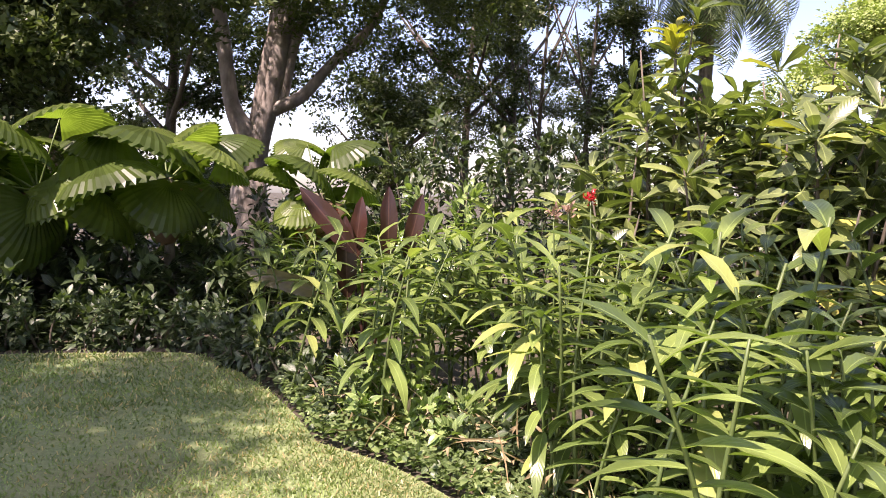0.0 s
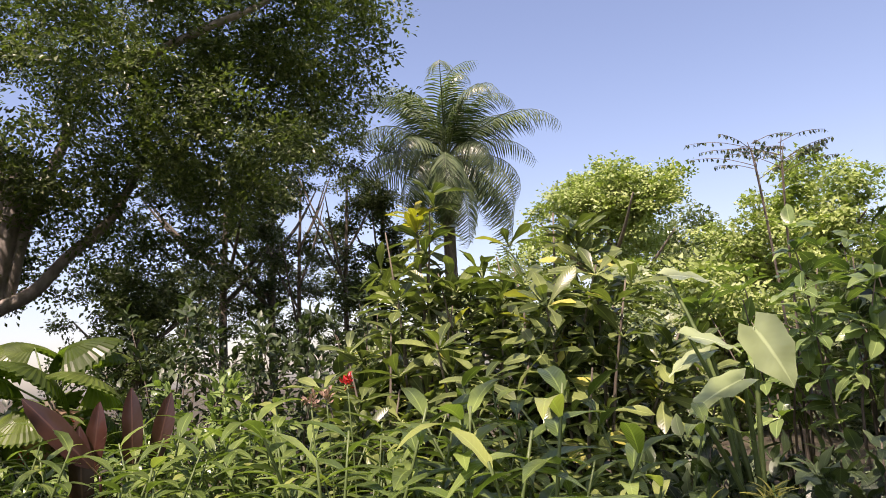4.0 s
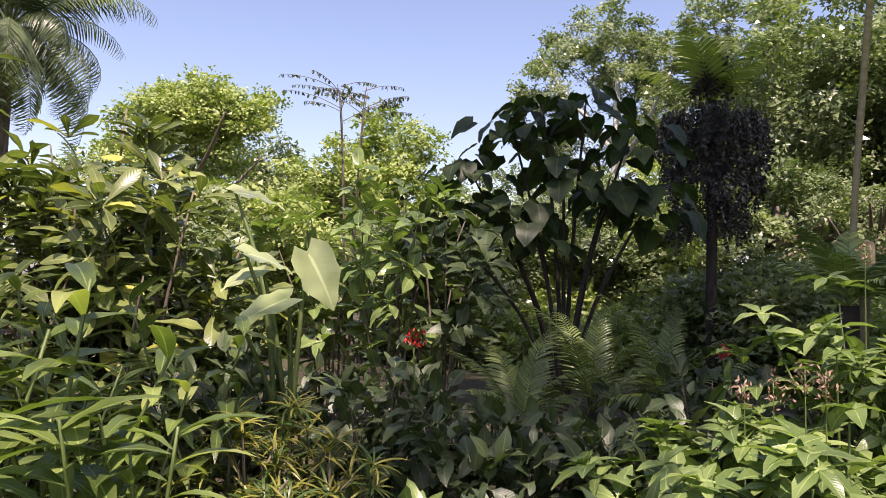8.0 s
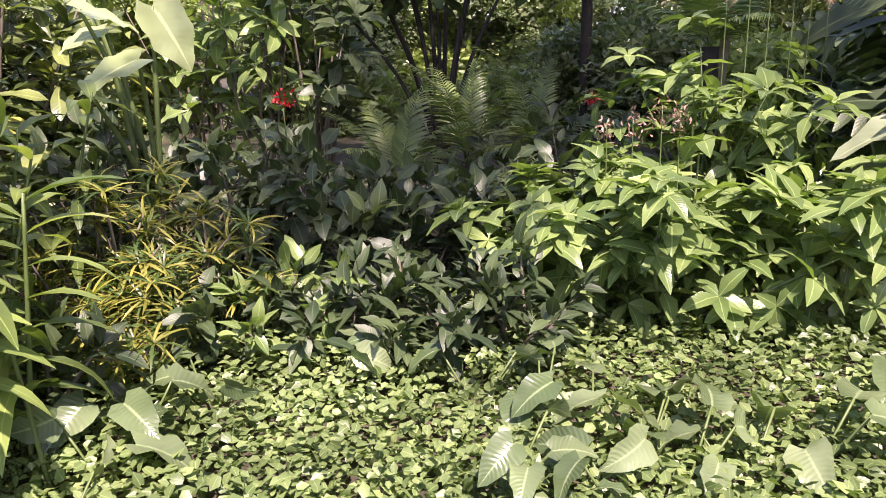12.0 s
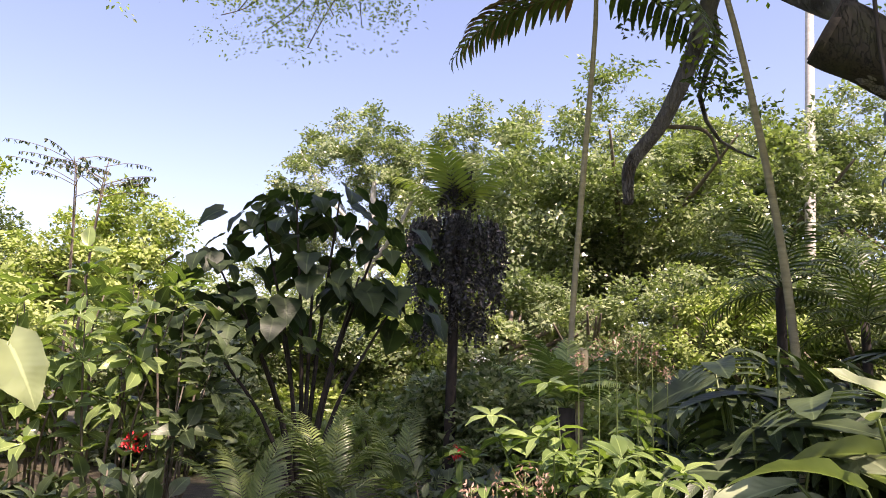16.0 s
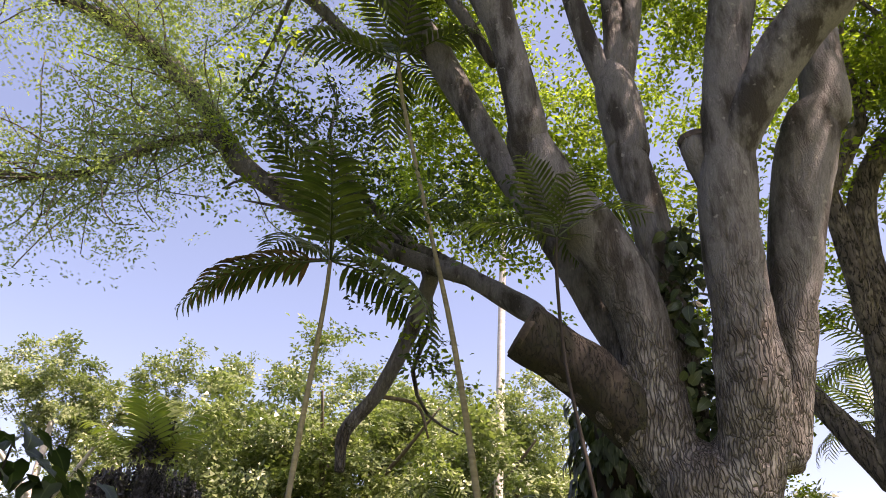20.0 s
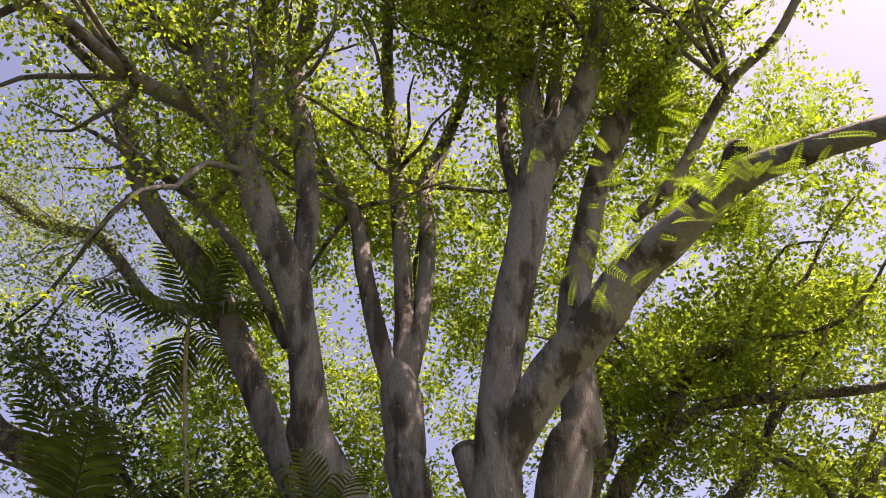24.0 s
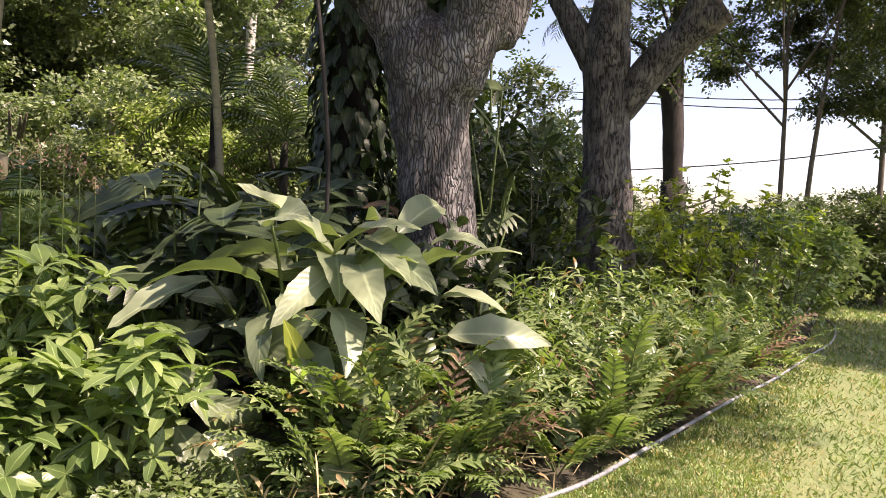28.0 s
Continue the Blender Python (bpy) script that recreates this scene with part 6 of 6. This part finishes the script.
# cycads
for b, d, n, L, z, s in ((61, 7.0, 8, 1.15, 0.45, 1), (66, 7.4, 7, 1.2, 0.45, 2), (56, 6.4, 7, 0.9, 0.35, 3), (77.6, 6.9, 9, 0.7, 1.45, 4)):
    p = spot(b, d)
    feather_palm("cycad", ((p.x, p.y, -0.02, 0.1), (p.x, p.y, z * 0.6, 0.09), (p.x, p.y, z, 0.08)), "arching palm-like cycad with comb-like fronds", n, L, 30, 0.24, 0.025, M_BRIGHT if s == 4 else M_CYCAD, M_DARKBARK, 190 + s, 1.0, (), 1.25, 0.35)

# ground cover and creeping big leaves


def cover():
    r = np.random.default_rng(17)
    n = 38000
    b = r.uniform(-12, 110, n)
    lo = np.array([bed_edge(x) for x in b])
    d = lo + (np.maximum(4.7, lo + 1.8) - lo) * r.random(n) ** 1.1
    keep = (d > lo) & (d > 1.7)
    b, d = np.radians(b[keep]), d[keep]
    n = len(d)
    pos = np.stack([d * np.sin(b), d * np.cos(b), 0.05 + 0.13 * r.random(n)], -1)
    shape = [leaf(0.04, 0.036, "heart", 2, 0.25, 0.5, 0.0, seed=k) for k in range(3)]
    way = unit(r.normal(size=(n, 3)) * [1, 1, 0.35])
    ob = new("ground_cover", build("ground_cover", *strewn(shape, pos, way, unit(UP + r.normal(size=(n, 3)) * 0.45), r.uniform(0.7, 1.4, n))))
    ob.data.materials.append(M_COVER)
    tagged(ob, "carpet of small rounded bright green creeper leaves", "ground cover", kind="stuff")


cover()
pothos = [leaf(0.3, 0.2, "heart", 7, 0.3, 0.9, 0.0, 0.1, 2, k, 0.12) for k in range(3)]
pm = [build("leaf", *s) for s in pothos]
pr = np.random.default_rng(23)
for k, (b, d, s) in enumerate(((43, 3.1, 0.8), (37.5, 3.0, 0.9), (35.5, 2.75, 1.0), (51.6, 3.3, 0.8), (58, 3.3, 0.7), (63, 3.1, 0.9), (68, 3.0, 0.9), (72, 2.9, 1.0), (76, 2.8, 1.1), (79, 2.6, 1.0), (75, 2.4, 1.0), (83, 2.7, 1.0), (87, 2.9, 0.9), (70, 2.4, 0.7), (66, 2.5, 0.7), (32, 2.4, 0.9), (92, 3.6, 1.0), (100, 3.9, 0.9), (97, 4.2, 0.9))):
    p = spot(b, d)
    cl = thing("creeper_leaf_cluster", p, "large heart-shaped creeper leaves above the ground cover", "plant", "creeping leaves")
    for j in range(3):
        a = pr.uniform(0, 6.28)
        q = np.array((0.16 * math.cos(a), 0.16 * math.sin(a), pr.uniform(0.16, 0.3)))
        e = pr.uniform(-0.4, 0.3)
        stalk = part("leaf_stalk", build("leaf_stalk", *tube([(0, 0, 0, 0.006), (*q, 0.005)], 4, steps=2)), M_STEM, cl)
        part("leaf", pm[(k + j) % 3], M_CREEPER, stalk, m=matrix_at(q, (math.cos(a + 0.5) * math.cos(e), math.sin(a + 0.5) * math.cos(e), math.sin(e)), unit(UP + pr.normal(size=3) * 0.5), s * pr.uniform(0.5, 0.95)))

# fan palms


def fan(radius, segments, seed):
    """A round pleated fan leaf along +y, with a notched rim."""
    r = np.random.default_rng(seed)
    V, U = [], []
    rings = (0.03, 0.35, 0.7, 0.93, 1.0)
    m = segments * 2
    for q in rings:
        for k in range(m + 1):
            a = -2.15 + 4.3 * k / m
            rr = q * radius * (1 - (0.09 if (k % 2 and q == 1.0) else 0)) * (1 + 0.07 * math.sin(a * 3 + seed))
            z = (0.009 if k % 2 else -0.009) * q * radius * 1.4 - 0.34 * radius * q ** 2 * (abs(a) / 2.15) ** 1.5 - 0.3 * radius * q ** 3
            V.append((math.sin(a) * rr, math.cos(a) * rr, z))
            U.append((0.5, q, 0))
    n = m + 1
    F = [(i * n + k, i * n + k + 1, (i + 1) * n + k + 1, (i + 1) * n + k) for i in range(len(rings) - 1) for k in range(m)]
    return np.array(V), np.array(F), np.array(U)


fans = [build("leaf", *fan(0.6, 26, k), smooth=False) for k in range(3)]
dv, df, du = fan(0.42, 16, 5)
dead_fan = build("dead_leaf", dv * [0.42, 1, 2.2], df, du)
for k, (b, d, h, n, s) in enumerate(((-20.2, 9.2, 1.75, 12, 1.0), (-9.4, 9.4, 1.6, 10, 0.9), (-28.4, 9.2, 1.6, 11, 1.0), (-34, 9.6, 1.6, 9, 1.0))):
    fr = np.random.default_rng(200 + k)
    palm = thing("fan_palm", spot(b, d), "fan palm with round pleated sunlit leaves and red fruit strings", "palm", "fan palms")
    part("trunk", build("trunk", *tube([(0, 0, -0.05, 0.075), (0.02, 0, h * 0.5, 0.06), (0, 0, h, 0.055)], 10, 0.1)), M_TWIG, palm)
    for j in range(n):
        a = j * 2.39996 + fr.uniform(-0.3, 0.3)
        e = 1.25 - 1.9 * j / n + fr.uniform(-0.2, 0.2)
        L = fr.uniform(0.4, 0.85)
        q = np.array((math.cos(a) * math.cos(e) * L, math.sin(a) * math.cos(e) * L, h + math.sin(e) * L))
        st = part("leaf_stalk", build("leaf_stalk", *tube([(0, 0, h - 0.05, 0.014), (*q, 0.008)], 5, steps=2)), M_STEM, palm)
        e2 = e * 0.5 - 0.05 - 0.9 * (j / n) ** 2 - fr.uniform(-0.15, 0.45)
        part("leaf", fans[j % 3], M_FAN, st, m=matrix_at(q, (math.cos(a) * math.cos(e2), math.sin(a) * math.cos(e2), math.sin(e2)), unit(UP + fr.normal(size=3) * 0.35), s * fr.uniform(0.7, 1.15)))
    for j in range(5):
        a = fr.uniform(0, 6.28)
        q = np.array((math.cos(a) * 0.16, math.sin(a) * 0.16, h - fr.uniform(0.05, 0.45)))
        part("dead_leaf", dead_fan, M_DRY, palm, "hanging dry brown leaf", m=matrix_at(q, (math.cos(a) * 0.35, math.sin(a) * 0.35, -1), (math.cos(a), math.sin(a), 0.3), fr.uniform(0.6, 1)))
    if k in (0, 1):
        for j in range(4):
            a = fr.uniform(0, 6.28)
            pos = np.array([(math.cos(a) * (0.18 + 0.1 * u), math.sin(a) * (0.18 + 0.1 * u), h - 0.15 - 0.45 * u) for u in fr.random(70)]) + fr.normal(size=(70, 3)) * 0.025
            part("fruit_string", build("fruit_string", *strewn([leaf(0.03, 0.028, "ovate", 2, 0.6, 0.8)], pos, random_dirs(70, fr), random_dirs(70, fr), np.ones(70))), M_RED, palm, "string of red berries")

# maroon leaves among the ginger
mar = thing("maroon_leaf_plant", spot(-5.5, 6.9), "plant with upright dark maroon paddle leaves", "plant")
mk = [build("leaf", *leaf(0.75, 0.19, "paddle", 8, 0.35, 0.35, 0.1, 0.04, 2, k)) for k in range(2)]
for k, (b, d, z, dx, e, s) in enumerate(((-4.2, 6.8, 0.95, 0.1, 1.45, 0.85), (-3.0, 6.9, 0.95, 0.5, 1.1, 0.8), (-7.2, 6.9, 0.55, -0.1, 1.35, 1.0), (-6.2, 6.7, 1.0, -0.9, 0.85, 1.0), (-8.5, 6.6, 0.7, -1.0, 0.3, 0.9), (-6.8, 7.1, 0.9, 0.3, 1.2, 0.8))):
    p = np.array(spot(b, d, z)) - np.array(mar.location)
    stalk = part("leaf_stalk", build("leaf_stalk", *tube([(0, 0, 0, 0.02), (p[0] * 0.7, p[1] * 0.7, z * 0.6, 0.016), (*p, 0.012)], 6)), M_MAROON, mar)
    part("leaf", mk[k % 2], M_MAROON, stalk, m=matrix_at(p, (dx * math.cos(e), -0.15, math.sin(e)), (0.1, -1, 0.3), s))

# banana-like clump with grey-green paddles
ban = thing("paddle_leaf_clump", spot(99.5, 5.6), "clump of big grey-green paddle leaves with dry ones at the foot", "plant")
bk = [build("leaf", *leaf(0.8, 0.27, "lance", 10, 0.4, 0.5 + 0.3 * k, 0.0, 0.07, 2, k)) for k in range(4)]
br = np.random.default_rng(29)
for k in range(50):
    b = br.uniform(91.5, 111)
    d = br.uniform(4.7, 5.9)
    z = br.uniform(0.6, 1.6)
    p = np.array(spot(b, d, z)) - np.array(ban.location)
    a = br.uniform(-2.6, 2.6)
    e = br.uniform(-0.4, 0.8)
    out = unit(np.array((p[0], p[1], 0)) + br.normal(size=3) * [0.9, 0.9, 0])
    stalk = part("leaf_stalk", build("leaf_stalk", *tube([(p[0] * 0.15, p[1] * 0.15, 0, 0.02), (p[0] * 0.7, p[1] * 0.7, p[2] * 0.75, 0.014), (*p, 0.009)], 5)), M_STEM, ban)
    part("leaf", bk[k % 4], M_GREY, stalk, m=matrix_at(p, (out[0] * math.cos(e), out[1] * math.cos(e), math.sin(e)), unit(UP + np.array((-0.5, 0.1, 0)) + br.normal(size=3) * 0.6), br.uniform(0.6, 1.1)))
for b, d, z, turn in ((90.2, 4.75, 0.62, 150), (91.2, 4.7, 0.5, 200), (92.2, 4.65, 0.42, 120), (93.4, 4.6, 0.45, 170), (90.8, 4.6, 0.3, 240), (92.8, 4.5, 0.28, 210), (94.6, 4.7, 0.35, 60), (91.6, 4.55, 0.2, 330)):
    p = np.array(spot(b, d, z)) - np.array(ban.location)
    part("dead_leaf", bk[1 + turn % 3], M_HUSK, ban, "curled dry brown leaf", m=matrix_at(p, (math.sin(radians(turn)), math.cos(radians(turn)), -0.55), unit(UP * 0.5 + np.array((-0.9, 0, 0)) + br.normal(size=3) * 0.4), 0.75))


# split-leaf vines


def split_leaf(length, width, seed):
    """A broad leaf cut into ribs along its sides."""
    n = 7
    base = leaf(length * 0.98, width * 0.36, "paddle", 8, 0.2, 0.6, 0, 0, 1, seed)
    shapes = [base]
    finger = leaf(1, 0.26, "strap", 3, 0.2, 0.5)
    for k in range(n):
        t = 0.04 + 0.82 * k / (n - 1)
        y, z = length * t * (1 - 0.06 * t), -0.3 * length * t * t
        L = width * 0.52 * (1 - 0.55 * abs(t - 0.35) ** 1.2)
        for s in (-1, 1):
            shapes.append(moved(finger, (0, y, z), (s, 0.25 + 0.5 * t - (0.6 if k == 0 else 0), -0.05), (0, 0.3 * t, 1), L))
    return merged(shapes)


mon = [build("leaf", *split_leaf(0.62, 0.56, k)) for k in range(2)]
mr = np.random.default_rng(31)
for bc, dc, n, z0, z1, sp, lab in ((91.0, 6.0, 18, 0.9, 1.95, 3.5, "split-leaf creeper with big glossy leaves"), (98, 6.2, 16, 1.0, 2.0, 5, "split-leaf creeper with big glossy leaves"), (113, 7.3, 8, 1.0, 4.5, 2, "split-leaf creeper climbing behind the trunk")):
    vine = thing("split_leaf_plant", spot(bc, dc), lab, "plant", "split-leaf plants")
    for k in range(n):
        p = np.array(spot(bc + mr.uniform(-sp, sp), dc + mr.uniform(-0.5, 0.3), mr.uniform(z0, z1))) - np.array(vine.location)
        a, e = mr.uniform(0, 6.28), mr.uniform(-0.7, 0.5)
        stalk = part("leaf_stalk", build("leaf_stalk", *tube([(p[0] * 0.2, p[1] * 0.2, 0 if z1 < 3 else p[2] * 0.6, 0.014), (*p, 0.009)], 5, steps=2)), M_STEM, vine)
        part("leaf", mon[k % 2], M_DEEP if k % 3 else M_DARK, stalk, m=matrix_at(p, (math.cos(a) * math.cos(e), math.sin(a) * math.cos(e), math.sin(e)), unit(UP + np.array((-0.5, 0.1, 0)) + mr.normal(size=3) * 0.4), mr.uniform(0.8, 1.3)))
col = thing("vine_covered_trunk", spot(102.3, 9.2), "dead trunk wrapped in dark climbing leaves", "tree")
part("trunk", build("trunk", *tube([(0, 0, -0.1, 0.3), (0, 0, 2.5, 0.26), (0.1, 0, 4.6, 0.2)], 10, 0.1)), M_DARKBARK, col)
n = 1300
a, h = mr.uniform(0, 6.28, n), mr.uniform(0.2, 4.8, n)
rad = 0.36 + mr.random(n) * 0.16
part("climbing_leaves", build("climbing_leaves", *strewn(BROAD, np.stack([np.cos(a) * rad, np.sin(a) * rad, h], -1), np.stack([np.cos(a) * 0.6, np.sin(a) * 0.6, np.full(n, -0.8)], -1), np.stack([np.cos(a), np.sin(a), np.full(n, 0.4)], -1), mr.uniform(0.6, 1.1, n))), M_DARK, col, kind="stuff")

# ferns
fk = [build("frond", *frond(0.62 + 0.08 * k, 15, 0.11, 0.04, 0.8 + 0.3 * k, 0.1, 400 + k, 0.8, 0.15)) for k in range(3)]

fk_dry = build("dead_frond", *frond(0.6, 13, 0.1, 0.024, 1.2, 0.1, 409, 1.0, 0.15))


def fern(seed, n=8):
    fr = np.random.default_rng(seed)
    plant = thing("sword_fern", (0, 0, 0), "upright sword fern with toothed green fronds", "fern", "fern bed")
    for k in range(n):
        a = k * 2.4 + fr.uniform(-0.3, 0.3)
        e = fr.uniform(0.45, 1.45)
        part("frond" if k < n - 1 else "dead_frond", fk[k % 3] if k < n - 1 else fk_dry, M_FERN if k < n - 1 else M_DRY, plant, "" if k < n - 1 else "dry brown frond", m=matrix_at((0.05 * math.cos(a), 0.05 * math.sin(a), 0.0), (math.cos(a) * math.cos(e), math.sin(a) * math.cos(e), math.sin(e)), scale=fr.uniform(0.75, 1.35)))
    return plant


fr = np.random.default_rng(37)
places = []
for _ in range(118):
    b = fr.uniform(102, 134.5)
    lo = bed_edge(b) + 0.45
    hi = min(lo + 3.2, 10.5)
    d = lo + (hi - lo) * fr.random()
    if b < 109 and d > 5.0:
        d = fr.uniform(4.0, 5.0)
    places.append(spot(b, d))
clump_of([fern(s) for s in (1, 2, 3, 4)], places, 38, 0.15, 0.75, 1.3)

SHOOT = [leaf(0.15, 0.032, "lance", 3, 0.3, 0.9, seed=k) for k in range(3)]
for b, d, rad, h, s in ((111, 5.9, 0.5, 0.95, 1), (116, 6.3, 0.6, 1.2, 2), (120, 6.9, 0.65, 1.3, 3), (124.5, 7.4, 0.6, 1.25, 4), (128, 8.4, 0.6, 1.25, 5), (131, 9.4, 0.6, 1.1, 6), (114, 5.0, 0.45, 0.8, 7), (122, 6.0, 0.5, 0.9, 8), (118, 5.5, 0.5, 0.85, 9), (127, 7.2, 0.5, 0.95, 10), (108, 4.8, 0.4, 0.7, 11), (132.5, 10.4, 0.5, 0.9, 12)):
    bush("leafy_stem_clump", spot(b, d), "clump of upright leafy stems among the ferns", "shrub", rad, h, SHOOT, M_FERN, 20, 900, 230 + s, (0.55, 1.1), "leafy stems in the fern bed", stems=22, stem_material=M_STEM, stem_radius=0.006, whorl=4, low=0.35)

# yellow-green bushes, the far right end
for b, d, rad, h, s in ((127.5, 11.2, 1.1, 2.7, 1), (123.5, 10.4, 0.9, 2.2, 2), (131, 11.8, 1.1, 2.5, 3), (134, 12.8, 1.1, 2.1, 4), (121, 8.8, 0.7, 1.4, 5)):
    bush("yellow_green_shrub", spot(b, d), "airy yellow-green shrub in sun beside the lawn", "shrub", rad, h, SMALL, M_LIME if s in (1, 2, 3) else M_BRIGHT, 40, 1300, 210 + s, (0.8, 1.4), "yellow-green shrubs", whorl=5)
for b, d, rad, h, s in ((108, 7.9, 0.8, 3.2, 1), (116.5, 8.6, 0.8, 2.7, 2), (112, 8.9, 0.9, 3.6, 3), (95, 8.5, 1.1, 1.6, 4), (88, 8.5, 1.1, 1.4, 5), (104, 9.0, 1.0, 1.8, 6), (104.5, 5.75, 0.5, 1.4, 7), (108, 5.7, 0.55, 1.45, 8), (111.5, 6.0, 0.5, 1.5, 9), (98, 5.9, 0.6, 1.2, 10)):
    bush("shade_shrub", spot(b, d), "dark shrub in the shade of the great tree", "shrub", rad, h, OVATE, M_DARK, 30, 720, 220 + s, (0.9, 1.5), "shade shrubs", rest_shape=OVATE_LOW)

# dry litter at the feet of the plants


def litter():
    r = np.random.default_rng(41)
    b = np.concatenate([r.uniform(-10, 14, 420), r.uniform(96, 130, 520)])
    d = np.array([bed_edge(x) for x in b]) + r.uniform(0.15, 1.3, len(b))
    a = np.radians(b)
    n = len(b)
    pos = np.stack([d * np.sin(a), d * np.cos(a), r.uniform(0.03, 0.3, n)], -1)
    way = unit(r.normal(size=(n, 3)) * [1, 1, 0.6])
    ob = new("dry_litter", build("dry_litter", *strewn([leaf(0.3, 0.01, "strap", 3, 0.3, 0.7), leaf(0.1, 0.022, "lance", 3, 0.5, 1.4)], pos, way, random_dirs(n, r), r.uniform(0.6, 1.3, n))))
    ob.data.materials.append(M_STRAW)
    tagged(ob, "dry straw-coloured stalks and fallen leaves", "litter", kind="stuff")


tat = thing("withered_leaf_stalk", spot(105.8, 5.75), "tattered dying yellow and brown leaf on an upright stalk", "plant")
part("stalk", build("stalk", *tube([(0, 0, 0, 0.02), (0.02, 0, 0.9, 0.016), (0, 0.03, 1.75, 0.01)], 6)), M_STEM, tat)
wr = np.random.default_rng(47)
for k in range(26):
    z, sgn = 1.02 + 0.72 * k / 26, (-1) ** k
    part("leaf_strip", build("leaf_strip", *leaf(wr.uniform(0.16, 0.26), 0.045, "strap", 4, 0.3, 1.3, seed=k)), M_YELLOW if k < 17 else M_DRY, tat, "withered brown strip" if k > 16 else "", m=matrix_at((0, 0.02, z), (0.45 * sgn, -0.9 * sgn + 0.1, wr.uniform(-0.5, 0.3)), unit(np.array((-0.8, 0.3, 0.6)) + wr.normal(size=3) * 0.3)))
upl = thing("young_paddle_leaf", spot(101.2, 4.6), "upright lime-green young paddle leaf", "plant")
part("leaf_stalk", build("leaf_stalk", *tube([(0, 0, 0, 0.018), (0, 0, 0.4, 0.012)], 5)), M_STEM, upl)
part("leaf", build("leaf", *leaf(0.62, 0.2, "lance", 8, 0.35, 0.25, 0, 0.05, 2, 5)), M_LIME, upl, m=matrix_at((0, 0, 0.38), (0.0, 0.35, 0.95), (-0.9, -0.2, 0.2)))

litter()
sr = np.random.default_rng(43)
for b, d, z, s in ((73.3, 4.3, 1.02, 1), (75.2, 4.3, 1.08, 1), (76.4, 4.35, 1.06, 1), (71.5, 4.4, 0.98, 0.8), (80, 5.7, 1.85, 1), (81.2, 5.8, 1.9, 1), (82.6, 5.9, 1.88, 1), (83.6, 5.9, 1.82, 1), (78.6, 5.7, 1.75, 0.9), (84.6, 6.0, 1.7, 0.9)):
    sd = thing("seed_head", spot(b, d), "dry pinkish seed head on a thin stalk above the shrub", "flower", "seed heads")
    part("stalk", build("stalk", *tube([(0, 0, 0, 0.006), (0.02, 0, z * 0.6, 0.005), (0, 0, z + 0.1, 0.003)], 4)), M_STEM, sd)
    pos = sr.normal(size=(50, 3)) * [0.03, 0.03, 0.05] * s + [0, 0, z + 0.04]
    part("seed_tuft", build("seed_tuft", *strewn([leaf(0.03, 0.012, "ovate", 2, 0.4, 0.4)], pos, unit(sr.normal(size=(50, 3)) + UP), random_dirs(50, sr), np.ones(50))), M_PINK, sd, kind="stuff")

# garden hose
hose = new("garden_hose", build("garden_hose", *tube([(*spot(b, d, 0.055), 0.016) for b, d in ((112, 3.6), (118, 4.1), (122.4, 4.6), (126, 5.4), (128.9, 6.3), (131.5, 7.4), (134.2, 8.9), (136, 10.8), (137.2, 12.6), (137.0, 15), (135.3, 16.5))], 8)))
hose.data.materials.append(M_HOSE)
tagged(hose, "grey rubber garden hose along the edge of the lawn", "hose")

# overhead cables beyond the lawn
for z0, z1 in ((3.6, 5.1), (7.2, 6.4), (6.9, 6.0)):
    p, q = spot(118, 34, z0 + 0.2), spot(146, 34, z1 + 0.6)
    mid = (p + q) / 2 - Vector((0, 0, 0.3))
    cable = new("overhead_cable", build("overhead_cable", *tube([(*p, 0.025), (*mid, 0.025), (*q, 0.025)], 6)))
    cable.data.materials.append(M_CABLE)
    tagged(cable, "thin black overhead cable against the sky", "cable", "overhead cables")
